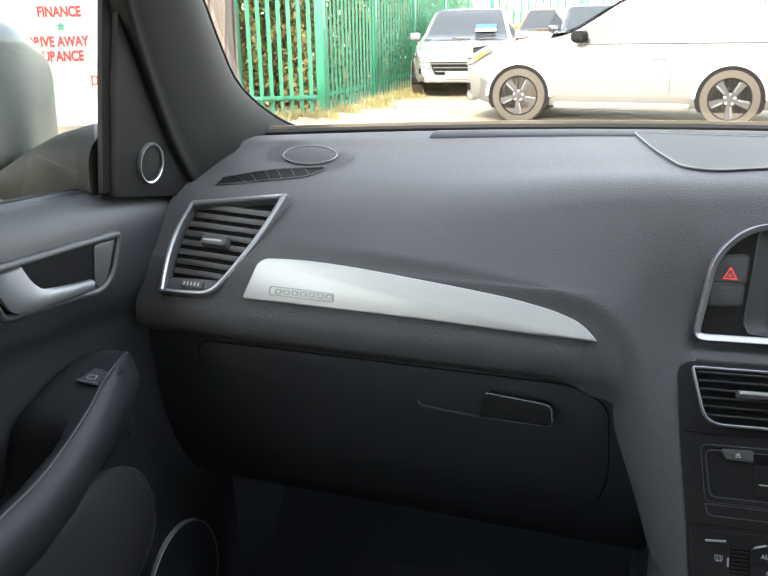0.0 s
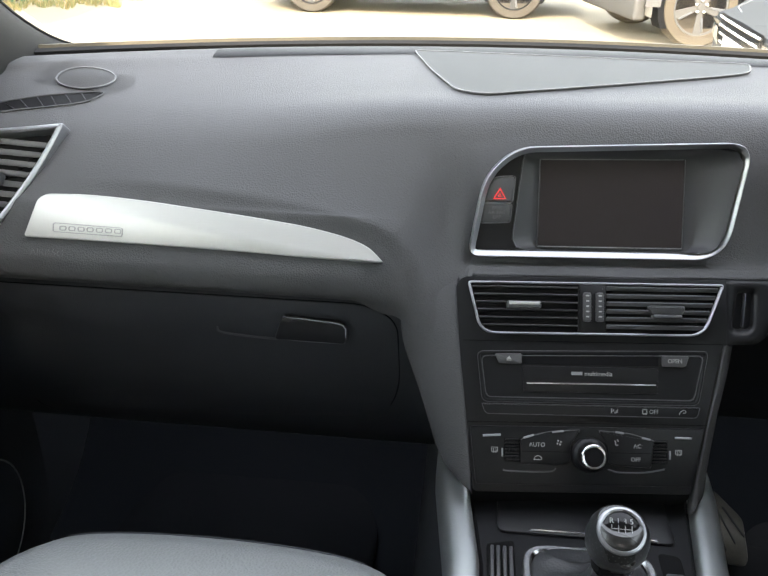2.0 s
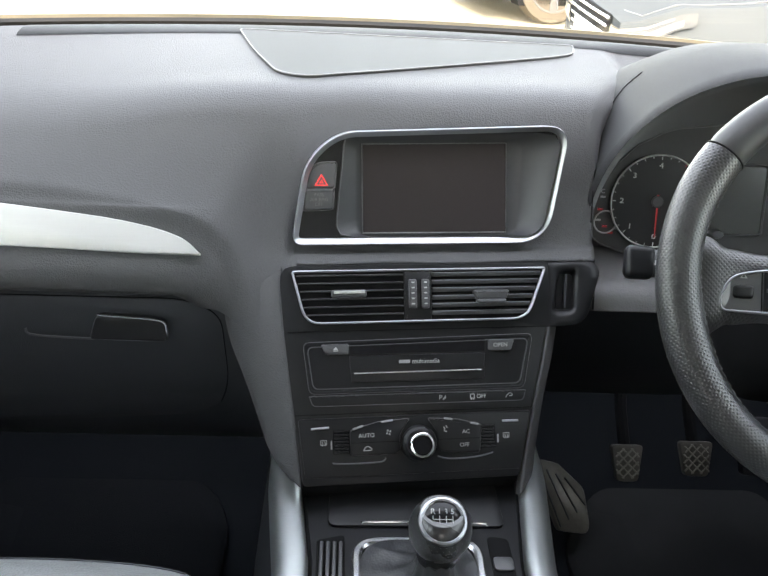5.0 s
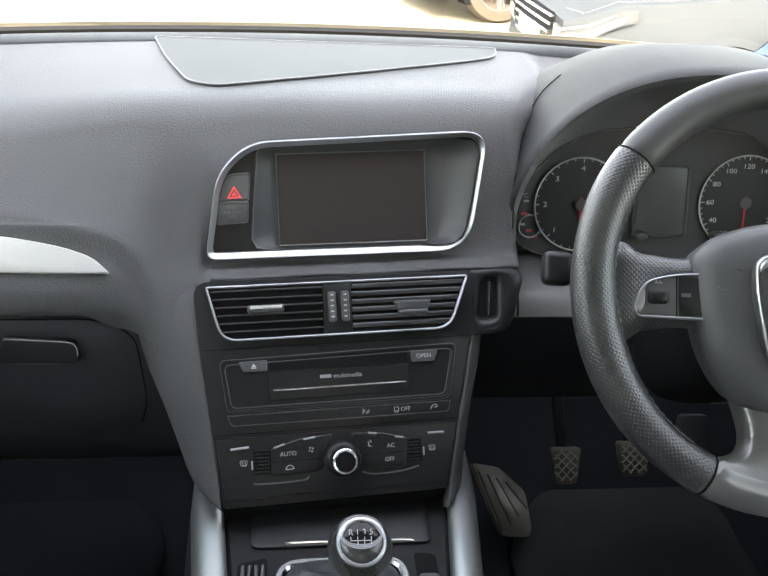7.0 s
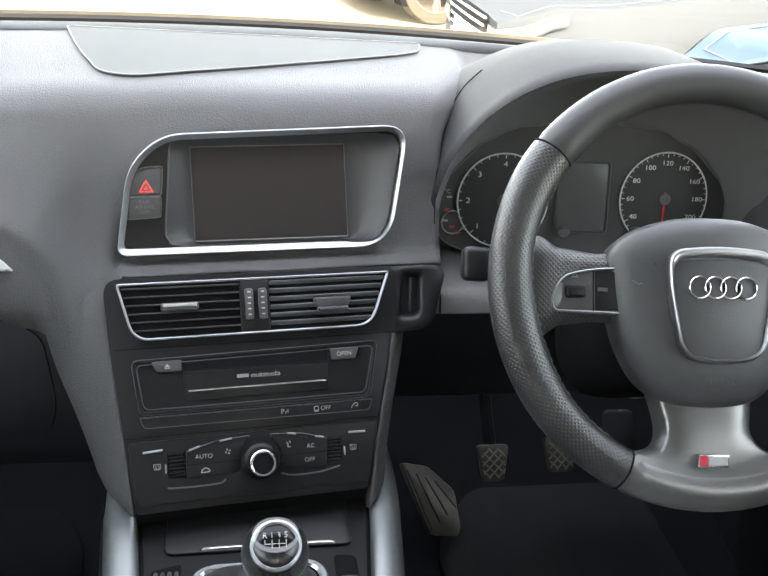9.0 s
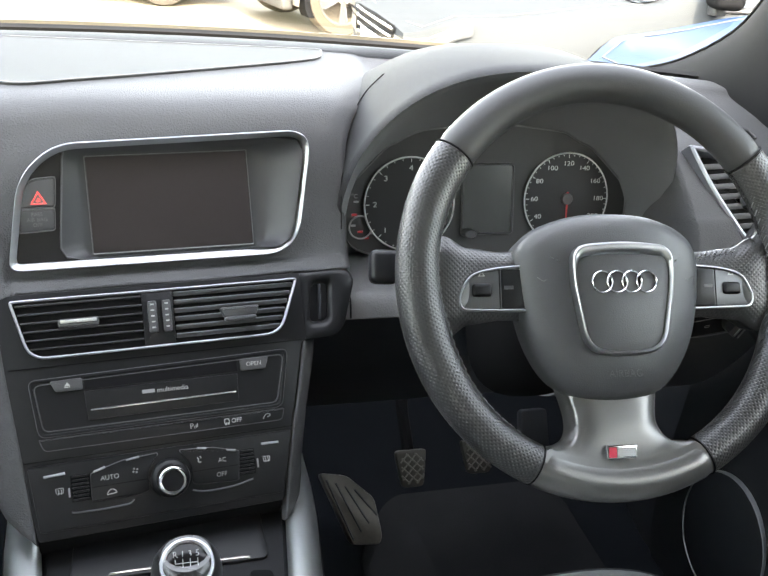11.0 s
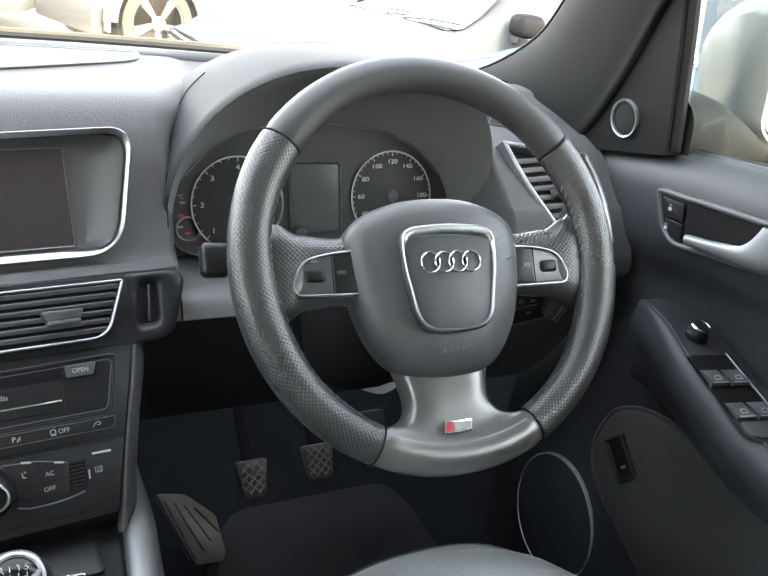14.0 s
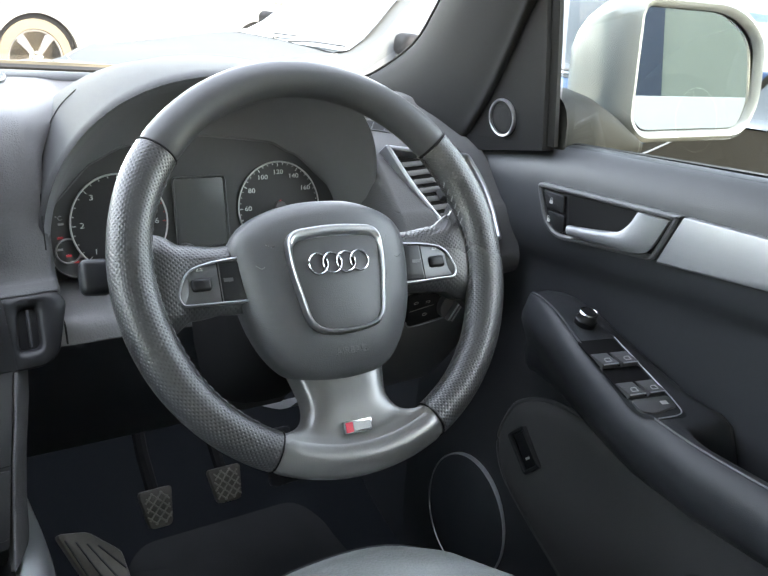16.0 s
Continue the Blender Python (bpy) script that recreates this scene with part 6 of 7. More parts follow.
# ---------- seats ----------
def seat(side):
    s = side
    cx = s * .335
    st = thing("front_seat", "dark grey leather front seat with side bolsters", "seat", None, "front seats")

    def row(y, z, hw, bol):
        pts = []
        for i in range(25):
            u = -1 + 2 * i / 24
            zz = z + bol * (abs(u) ** 2.2) - (.030 * abs(u) ** 7 if s < 0 else .085 * abs(u) ** 3)
            zz -= .045 * max(0, abs(u) - .96) / .04
            pts.append(Vector((cx + hw * math.copysign(abs(u) ** .95, u), y - (.018 if s < 0 else .045) * u * u * max(0, 1 - (-.12 - y) / .2), zz - (.010 if s < 0 else .020) * u * u * max(0, 1 - (-.12 - y) / .12))))
        return pts
    rows = []
    for y, z, hw in ((-.118, .600, .150), (-.112, .680, .152), (-.118, .722, .150), (-.138, .752, .149), (-.17, .768, .152), (-.22, .773, .158), (-.32, .765, .168), (-.45, .748, .180), (-.60, .735, .19)):
        z += .017 if s < 0 else .014
        rows.append(row(y + (.012 if s < 0 else 0), z, hw * (1.20 if s < 0 else 1.22), .008 if y > -.2 else .02))
    part("seat_cushion", loft(rows, False), SEATSKIN, st, "grained leather cushion", sharp=60)
    part("seat_base", box(cx - .15, cx + .15, -.62, -.14, .38, .66, .02), LOWER, st)
    part("cushion_seam", tube([p + Vector((0, -.0006, .0006)) for p in rows[3][3:-3]], .0011, 6), LOWER, st)
    br = [[Vector((cx + x, y, z)) for x, y in ((-.21, -.90 - dy), (-.19, -.83 - dy), (-.12, -.86 - dy), (.12, -.86 - dy), (.19, -.83 - dy), (.21, -.90 - dy), (.15, -.98 - dy), (-.15, -.98 - dy))] for z, dy in ((.66, 0), (.85, .03), (1.05, .09), (1.16, .14))]
    part("backrest", loft(br, True, True, True), SEATSKIN, st, sharp=60)
    part("headrest", moved(box(-.12, .12, -.05, .05, -.08, .08, .035, 3), Matrix.Translation((cx, -1.09, 1.28))), SEATSKIN, st)
    return st


seat(-1)
seat(1)


# ---------- exterior mirrors ----------
def wing_mirror(side):
    s = side
    G = frame_at((1.030, .0875, 1.168), -12.7, 3)
    root = thing("wing_mirror", "silver painted door mirror with a pale-rimmed glass", "wing mirror", None, "wing mirrors")
    flip = Matrix.Scale(-1, 4, (1, 0, 0)) if s < 0 else Matrix()

    def put(name, bm, mat, parent=root, label="", sharp=50):
        return part(name, moved(bm, flip @ G), mat, parent, label, sharp)
    o = rounded([(-.108, -.070), (-.112, .074), (-.098, .090), (.045, .090), (.104, .052), (.112, -.040), (.092, -.084), (-.085, -.092)], [.02, .02, .02, .06, .06, .05, .05, .024], 7)
    rings = [[(x, y, .000) for x, y in inset(o, .010)], [(x, y, .010) for x, y in inset(o, .006)], [(x, y, .012) for x, y in inset(o, .001)], [(x, y, .004) for x, y in inset(o, -.006)]]
    for c, f, dx, dy in ((-.020, 1.05, -.004, 0), (-.045, 1.02, -.010, -.001), (-.072, .96, -.018, -.003), (-.100, .86, -.026, -.007), (-.126, .73, -.034, -.012), (-.150, .57, -.042, -.018), (-.168, .38, -.048, -.023), (-.176, .14, -.050, -.026)):
        rings.append([(x * f * (1.06 if f > 1 else 1) + dx, y * f + dy, c) for x, y in o])
    put("mirror_shell", loft(rings, True, False, True), SILVERPAINT, root, "silver painted shell", 60)
    gl = put("mirror_glass", moved(prism(inset(o, .011), -.008, -.001), pose(0, 0, 0, -3.2, 0, 0)), MIRROR, root, "reflecting mirror glass")
    foot = []
    for x, zt, zb, y0, y1 in ((.735, 1.150, 1.030, .030, .230), (.775, 1.148, 1.034, .036, .228), (.815, 1.138, 1.040, .044, .222), (.855, 1.120, 1.046, .052, .214), (.895, 1.098, 1.052, .062, .204), (.930, 1.080, 1.058, .074, .194)):
        foot.append([flip @ Vector((x, (y0 + y1) / 2 + (y1 - y0) / 2 * math.copysign(abs(math.cos(t)) ** .6, math.cos(t)), (zt + zb) / 2 + (zt - zb) / 2 * math.copysign(abs(math.sin(t)) ** .6, math.sin(t)))) for t in [2 * math.pi * i / 32 for i in range(32)]])
    part("mirror_foot", loft(foot, True, True, True), FOOT, root, "dark weathered mirror foot", 60)
    return root


wing_mirror(-1)
wing_mirror(1)
# ---------- outside: yard, fence, parked cars ----------
GZ = -.2
gr = bmesh.new()
ext = [-600, -200, -80, -40] + [-24 + i for i in range(49)] + [40, 80, 200, 600]
gv = [[gr.verts.new((x, y + 8, GZ + .012 * noise.noise(Vector((x * .4, y * .4, 0))))) for x in ext] for y in ext]
for j in range(len(ext) - 1):
    for i in range(len(ext) - 1):
        gr.faces.new((gv[j][i], gv[j][i + 1], gv[j + 1][i + 1], gv[j + 1][i]))
solid("ground", gr, GROUND, "pale dusty sunlit yard with brown patches", "ground", kind="structure", sharp=80)


def car(name, label, m, L, W, H, belt, hood_z, x_scr, x_roof, x_rear, x_tail, wr, axles, paint, clad=False, box_rear=False, spoke=ALLOY, group="parked cars", tyre=None, plate=True, arch=None, nose="bars", lugs=False, dark_mirrors=False, drop=.40):
    """A parked car. Local x ahead from the middle between the axles, y to its left, z up; nose and tail by the overhangs."""
    root = thing(name, label, "car", m, group)
    xf, xb = L[0], -L[1]

    def top(x):
        return table(x, [(xb, hood_z + (.25 if box_rear else .02)), (x_tail, H - .05 if box_rear else belt + .12), (x_rear, H - .03), (x_roof, H), (x_scr, hood_z + .02), (xf - .35, hood_z - .10), (xf, hood_z - .22)])

    def half(x):
        e = max(0, abs(x - (xf + xb) / 2) / ((xf - xb) / 2) - .70) / .30
        return W / 2 * (1 - .22 * e * e)

    def sec(x):
        t, w = top(x), half(x)
        b = min(belt + .03 * (1 - (x - xb) / (xf - xb)), t - .01)
        inn = max(0, (t - b)) * .36
        zb = .24 + .12 * max(0, (abs(x - (xf + xb) / 2) / ((xf - xb) / 2) - .85) / .15)
        fl = .022 * sum(math.exp(-((x - a) / (wr * 1.25)) ** 4) for a in axles)
        return [(w * .93, zb), (w * .975, zb + .06), (w * .985 + fl, zb + .17), (w * .982 + fl, lerp(zb, b, .45)), (w * .995 + fl * .6, lerp(zb, b, .72)), (w * .985, lerp(zb, b, .78)), (w * .965, b), (w * .965 - inn * .5, lerp(b, t, .5)), (w * .965 - inn, t - .03 if t - b > .1 else t), (w * .6, t + .012), (0, t + .02)]
    xs_ = [lerp(xb, xf, i / 44) for i in range(45)]
    rings = []
    for x in xs_:
        h = sec(x)
        rings.append([Vector((x, y, z)) for y, z in h] + [Vector((x, -y, z)) for y, z in reversed(h[:-1])])
    part("body", loft(rings, True, True, True), paint, root, "painted body shell", sharp=40)

    def patch(x0, x1, t0, t1, sd, lift=.006, n=8):
        out = []
        for i in range(n + 1):
            x = lerp(x0, x1, i / n)
            h = sec(x)
            (ya, za), (yc, zc_) = h[6], h[8]
            ring = []
            for j in range(4):
                t = lerp(t0, t1, j / 3)
                ring.append(Vector((x, sd * (lerp(ya, yc, t) + lift), lerp(za, zc_, t))))
            out.append(ring)
        return loft(out, False)
    for sd in (-1, 1):
        mid = lerp(x_tail, x_scr, .48)
        part("side_window", patch(mid + .05, x_scr - .40, .08, .90, sd), DARKGLASS, root, "dark tinted side window")
        part("side_window", patch(x_tail + .35, mid - .05, .08, .90, sd), DARKGLASS, root, "dark tinted side window")
        mh = part("door_mirror", moved(box(-.07, .11, -.11, .11, -.065, .075, .05, 4), Matrix.Translation((x_scr - .42, sd * (half(x_scr) + .10), belt + .11)) @ pose(0, 0, 0, 0, 0, -sd * 12)), DEEP if dark_mirrors else HARD if clad else paint, root)
        part("mirror_arm", box(x_scr - .46, x_scr - .38, min(sd * half(x_scr) * .93, sd * (half(x_scr) + .05)), max(sd * half(x_scr) * .93, sd * (half(x_scr) + .05)), belt, belt + .05, .01), HARD, mh)
        part("door_seam", tube([(mid, sd * (half(mid) + .001), .40), (mid, sd * (half(mid) * .99 + .002), belt)], .006, 5), BODYGREY, root)
        part("window_line", tube([Vector((lerp(x_tail + .33, x_scr - .38, i / 14), sd * (sec(lerp(x_tail + .33, x_scr - .38, i / 14))[6][0] + .008), sec(lerp(x_tail + .33, x_scr - .38, i / 14))[6][1] + .012)) for i in range(15)], .011, 6), HARD, root)
        part("sill_strip", box(axles[1] + wr * 1.25, axles[0] - wr * 1.25, min(sd * W * .455, sd * W * .497), max(sd * W * .455, sd * W * .497), .20, .42 if clad else .30, .03), BODYGREY if clad else paint, root)
        part("door_handle", box(mid + .06, mid + .26, min(sd * W * .485, sd * W * .51), max(sd * W * .485, sd * W * .51), belt - .17, belt - .14, .01), paint, root)
        for ax in axles:
            ro_ = 1.46 if clad else 1.24
            arc = [(ax + wr * ro_ * math.cos(t), wr + wr * ro_ * math.sin(t)) for t in [math.pi * i / 20 for i in range(21)]]
            arc_i = [(ax + wr * 1.10 * math.cos(t), wr + wr * 1.10 * math.sin(t)) for t in [math.pi * i / 20 for i in range(20, -1, -1)]]
            bm = loft([[Vector((x, sd * (W / 2 + (.026 if clad else .012)), z)) for x, z in arc], [Vector((x, sd * (W / 2 + (.060 if clad else .034)), z)) for x, z in reversed(arc_i)], [Vector((x, sd * (W / 2 - .12), z)) for x, z in reversed(arc_i)]], False)
            part("wheel_arch", bm, arch or paint, root, "wheel arch lip")
            # black drum fills the arch, with its inner shade put into the colour
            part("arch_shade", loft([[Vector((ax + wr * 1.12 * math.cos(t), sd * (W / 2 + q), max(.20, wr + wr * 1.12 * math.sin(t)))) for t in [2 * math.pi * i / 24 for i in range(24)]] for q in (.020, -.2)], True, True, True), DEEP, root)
            wm = Matrix.Translation((ax, sd * (W / 2 - .065), wr)) @ Euler((radians(-90 * sd), 0, 0)).to_matrix().to_4x4()
            whl = part("wheel", lathe([(wr * .62, -.10), (wr * .92, -.11), (wr, -.08), (wr, .06), (wr * .94, .095), (wr * .72, .10), (wr * .70, .085)], 40, wm), tyre or TYRE, root, "dusty tyre")
            part("rim", lathe([(wr * .70, .05), (wr * .70, .092), (wr * .66, .090), (wr * .63, .055), (.03, .045)], 36, wm), BODYGREY if clad else DEEP, whl)
            for k in range(5):
                a = 2 * math.pi * k / 5 + .3
                sp_ = loft([[(wr * .10, -.035, .06), (wr * .10, .035, .06), (wr * .66, .055, .075), (wr * .66, -.055, .075)], [(wr * .10, -.028, .088), (wr * .10, .028, .088), (wr * .66, .040, .092), (wr * .66, -.040, .092)]], True, True, True)
                part("spoke", moved(sp_, wm @ pose(0, 0, 0, 0, 0, math.degrees(a))), spoke, whl)
            for k in range(5 if lugs else 0):
                a = 2 * math.pi * k / 5 + .3
                part("spoke_face", moved(box(wr * .26, wr * .62, -.012, .012, .090, .099, .004), wm @ pose(0, 0, 0, 0, 0, math.degrees(a) + 11)), SLAT, whl)
                part("wheel_bolt", moved(lathe([(.016, .07), (.016, .100), (.010, .104)], 8), wm @ pose(.062 * math.cos(a + .6), .062 * math.sin(a + .6), 0)), CHROME, whl)
            part("wheel_cap", lathe([(.045, .06), (.042, .095), (.001, .098)], 20, wm), spoke, whl)
        # head and tail lamps
        def corner(u, v, lift):
            """A point of the front corner: u along the lamp from the flank to the nose, v from its lower to its upper edge."""
            if u < .55:
                x = lerp(xf - .36, xf - .01, u / .55)
                side_y, ahead = half(x) + lift, 0
            else:
                x = xf
                side_y, ahead = half(xf) * lerp(1.0, .73, (u - .55) / .45) + lift * (1 - u), lift
            d = lerp(.07, .16, u)
            return Vector((x + ahead, sd * side_y, top(x) - .022 - .012 * u - d * (1 - v)))
        lamp = part("headlamp", loft([[corner(i / 8, j / 3, .012) for j in range(4)] for i in range(9)], False), LAMPDARK, root, "clear headlamp with bright reflectors")
        for u0, u1, v0, v1, mt in ((.18, .95, .80, .95, CHROME), (.42, .66, .12, .66, LAMPGLASS), (.70, .95, .10, .68, LAMPGLASS), (.10, .40, .15, .60, AMBER if nose == "spindle" else LAMPGLASS)):
            part("lamp_reflector", loft([[corner(lerp(u0, u1, i / 4), lerp(v0, v1, j / 2), .018) for j in range(3)] for i in range(5)], False), mt, lamp)
        tl = part("tail_lamp", loft([[Vector((lerp(xb + .04, xb + .32, i / 6), sd * (half(lerp(xb + .04, xb + .32, i / 6)) * .99 + .012), belt - .02 - lerp(.17, .02, (i / 6) ** .7) * (1 - j) + .02 * i / 6)) for j in (0, .5, 1)] for i in range(7)], False), REDPAINT, root, "red tail lamp")
        part("lamp_band", loft([[Vector((lerp(xb + .10, xb + .46, i / 6), sd * (half(lerp(xb + .1, xb + .46, i / 6)) * .99 + .018), belt + .005 + .02 * i / 6 - .05 * (1 - j))) for j in (0, 1)] for i in range(7)], False), AMBER, tl)
    # windscreen, grille, bumper, plate
    sc = []
    for i in range(7):
        x = lerp(x_scr + .02, x_roof + .12, i / 6)
        z, w = top(x), sec(x)[8][0] * .90
        sc.append([Vector((x + .02, y * w, z + .022 - .008 * y * y)) for y in (-1, -.5, 0, .5, 1)])
    part("windscreen", loft(sc, False), DARKGLASS, root, "dark reflecting windscreen")
    zg = hood_z - drop
    wide, tall = {"bars": (.52, .13), "hex": (.52, .17), "slats": (.50, .16), "spindle": (.44, .26)}[nose]

    def front(y, z):
        """The nose bows back towards its corners."""
        return xf + .022 - .03 * (y / (W * .5)) ** 2 - .02 * max(0, z - zg)
    gr_ = part("grille", loft([[Vector((front(y, zg + dz), y, zg + dz)) for y in [wide * q * (1 - .28 * k) for q in (-1, -.6, -.2, .2, .6, 1)]] for k, dz in ((0, tall), (.25, tall * .2), (1, -tall))], False), DEEP, root, "dark grille with bright bars")
    if nose == "slats":
        for k in range(9):
            y = lerp(-.40, .40, k / 8)
            part("grille_bar", box(front(y, zg) - .01, front(y, zg) + .03, y - .022, y + .022, zg - tall * .9, zg + tall * .9, .008), paint, gr_)
    for k in range(5 if nose != "slats" else 0):
        zk = zg + tall * lerp(.82, -.7, k / 4)
        hw = wide * lerp(.97, .74, k / 4)
        part("grille_bar", tube([(front(y, zk) + .008, y, zk) for y in [hw * q for q in (-1, -.6, -.2, .2, .6, 1)]], .010, 6), CHROME if nose == "bars" else BODYGREY, gr_)
    part("bonnet_line", tube([Vector((x, sd_ * half(x) * .86, top(x) + .006)) for sd_ in (1,) for x in [lerp(x_scr, xf - .12, i / 8) for i in range(9)]] + [Vector((xf - .08, half(xf) * .5 * q, top(xf - .08) + .012)) for q in (1, 0, -1)] + [Vector((x, -half(x) * .86, top(x) + .006)) for x in [lerp(xf - .12, x_scr, i / 8) for i in range(9)]], .005, 5), HARD, root)
    for sd in (-1, 1):
        part("wiper", tube([(x_scr + .06, sd * .10 + .1, top(x_scr) + .03), (x_scr - .02, sd * .35 + .1, top(x_scr - .02) + .05), (x_scr - .06, sd * .35 + .42, top(x_scr - .06) + .05)], .010, 5), HARD, root)
    if nose == "spindle":
        for sd in (-1, 1):
            part("nose_cladding", loft([[Vector((x + .012, sd * (half(x) * lerp(1.0, .62, u ** 2) + .014), lerp(.30, lerp(.52, hood_z - .34, u), v))) for v in (0, .5, 1)] for u, x in [(i / 8, lerp(xf - .42, xf, (i / 8) ** .6)) for i in range(9)]], False), BODYGREY, root, "grey lower bumper corner")
    part("bumper_strip", box(xf - .10, xf + .035, -W * (.46 if clad else .36), W * (.46 if clad else .36), .26, .58 if clad else .40, .04, 3), BODYGREY if clad else paint, root)
    for sd in (-1, 1):
        part("fog_recess", moved(box(-.02, .02, -.13, .13, -.05, .05, .015), Matrix.Translation((xf - .06, sd * W * .34, .46)) @ pose(0, 0, 0, 0, 0, -sd * 20)), DEEP, root)
    if plate:
        part("number_plate", box(xf + .02, xf + .045, -.26, .26, zg - .10, zg + .01, .004), WHITE, root, "blank white number plate")
    part("roof_aerial", tube([(x_rear + .1, 0, H), (x_rear - .08, 0, H + .10)], .012, 6), HARD, root)
    return root


LAMPDARK = material("headlamp_inside", (0.10, 0.105, 0.11), 0.10, metal=0.3, vary=0.25, stains=12, coat=1.0)
AMBER = material("amber_lens", (0.55, 0.30, 0.03), 0.15, vary=0.1, coat=1.0)
NAVY = material("blue_grey_car_paint", (0.060, 0.065, 0.068), 0.6, spec=0.0, vary=0.05)
# grey shadow line of body-coloured arches, put into the lip's colour
SHADEGREY = material("arch_shadow_grey", (0.26, 0.26, 0.25), 0.5, vary=0.1)
LAMPGLASS = material("headlamp_glass", (0.22, 0.235, 0.24), 0.08, metal=0.4, vary=0.25, stains=12, coat=1.0)
BRIGHTBLUE = material("bright_blue_car_paint", (0.016, 0.036, 0.075), 0.45, spec=0.12, vary=0.05)
SILVER4 = material("silver_offroad_paint", (0.46, 0.46, 0.45), 0.35, metal=0.3, coat=0.6, vary=0.08)


def facing(x, y, fx, fy):
    return Matrix.Translation((x, y, GZ)) @ Euler((0, 0, math.atan2(fy, fx))).to_matrix().to_4x4()


car("crossover_car", "pale silver crossover with black wheels, parked side on in the yard", facing(-1.045, 11.60, -1, .02), (2.06, 2.32), 1.86, 1.65, 1.00, 1.10, .93, -.30, -1.35, -2.0, .365, (1.30, -1.31), PALEPAINT, arch=SHADEGREY, nose="spindle", lugs=True, dark_mirrors=True)
hatch = car("hatchback_car", "small white hatchback parked nose-on beside the green fence", facing(-4.35, 15.85, .17, -.985), (2.0, 1.9), 1.78, 1.46, .88, .90, 1.00, -.10, -1.2, -1.75, .32, (1.26, -1.26), WHITEPAINT, nose="hex", drop=.46)
CARD = pose(.64, .34, 1.135, 0, 26, 0)
part("windscreen_card", moved(box(-.15, .02, -.19, .19, 0, .004), CARD), material("blue_card", (0.02, 0.07, 0.22), 0.6, vary=0.05), hatch, "blue and white card inside the windscreen")
part("windscreen_card", moved(box(.02, .13, -.19, .19, 0, .004), CARD), WHITE, hatch)
car("saloon_car", "blue-grey saloon parked close ahead, nose turned aside", facing(3.72, 4.88, -1, .02), (2.25, 2.3), 1.82, 1.50, .98, .98, .80, .0, -1.1, -1.75, .33, (1.35, -1.35), NAVY, dark_mirrors=True, drop=.33)
car("blue_car", "bright blue car parked beside the blue-grey saloon", facing(4.42, 3.04, -.985, -.17), (2.2, 2.0), 1.80, 1.50, 1.00, 1.00, .80, .0, -1.1, -1.75, .33, (1.3, -1.3), BRIGHTBLUE)
car("offroad_car", "silver boxy off-road car with dusty tyres and black arches", facing(3.33, 10.13, -.97, -.22), (2.1, 2.2), 1.90, 1.85, 1.12, 1.10, .75, .35, -1.9, -2.1, .42, (1.45, -1.45), SILVER4, box_rear=True, clad=True, arch=BODYGREY, nose="slats", spoke=material("dusty_alloy", (0.065, 0.062, 0.057), 0.6, metal=0.1, vary=0.25, stains=20), lugs=True, tyre=material("dust_caked_tyre", (0.065, 0.052, 0.036), 0.9, bump=0.6, scale=60, vary=0.25))
car("dark_car", "dark car parked behind the silver crossover", facing(-2.4, 19.5, .3, -.95), (2.1, 2.1), 1.8, 1.5, .92, .92, .85, .10, -1.2, -1.75, .32, (1.3, -1.3), material("dark_car_paint", (0.03, 0.035, 0.04), 0.2, coat=1.0, vary=0.05))
car("blue_car", "blue car parked nose-on behind the crossover", facing(2.05, 18.0, -.15, -.99), (2.1, 2.1), 1.8, 1.5, .92, .92, .85, .10, -1.2, -1.75, .32, (1.3, -1.3), material("deep_blue_car_paint", (0.015, 0.03, 0.10), 0.25, coat=1.0, vary=0.05))
car("orange_car", "orange car parked behind the white hatchback", facing(-3.6, 21.2, -.1, -1), (1.6, 1.4), 1.6, 1.45, .92, .92, .75, .10, -.9, -1.25, .30, (1.0, -1.0), material("orange_car_paint", (0.5, 0.14, 0.02), 0.25, coat=1.0, vary=0.05))

car("dark_car", "dark grey car parked in the row alongside", facing(4.50, 1.14, -.985, -.17), (2.1, 2.1), 1.8, 1.45, .92, .93, .75, .0, -1.2, -1.75, .32, (1.3, -1.3), material("graphite_car_paint", (0.011, 0.010, 0.008), 0.7, spec=0.0, coat=0.0, vary=0.08))
car("grey_car", "grey car parked alongside", facing(-3.6, -1.0, 0, 1), (2.1, 2.1), 1.8, 1.45, .92, .93, .75, .0, -1.2, -1.75, .32, (1.3, -1.3), material("grey_car_paint", (0.20, 0.22, 0.24), 0.3, coat=0.6, vary=0.05))


# made-up backdrop behind, out of direct view: gives the mirror its reflected bands
BACKWALL = material("pale_green_backdrop", (0.31, 0.35, 0.31), 0.8, bump=0.3, scale=40, vary=0.10, stains=1.2)
WALLWHITE = material("white_wall_paint", (0.80, 0.80, 0.80), 0.7, bump=0.3, scale=60, vary=0.05)
PANELBLUE = material("dark_blue_panel_paint", (0.030, 0.050, 0.095), 0.5, vary=0.12)
solid("wall_backdrop", box(1.5, 9.0, -6.1, -5.9, GZ, 1.66, .02), WALLWHITE, "low white wall added for the mirror to reflect", "wall", kind="structure")
shed = thing("shed", "pale block with a dark blue panel, added for the mirror to reflect", "shed", Matrix.Translation((0, -10.2, GZ)))
part("backdrop_block", box(1.8, 14.0, -3.0, 0, 0, 5.2, .02), BACKWALL, shed)
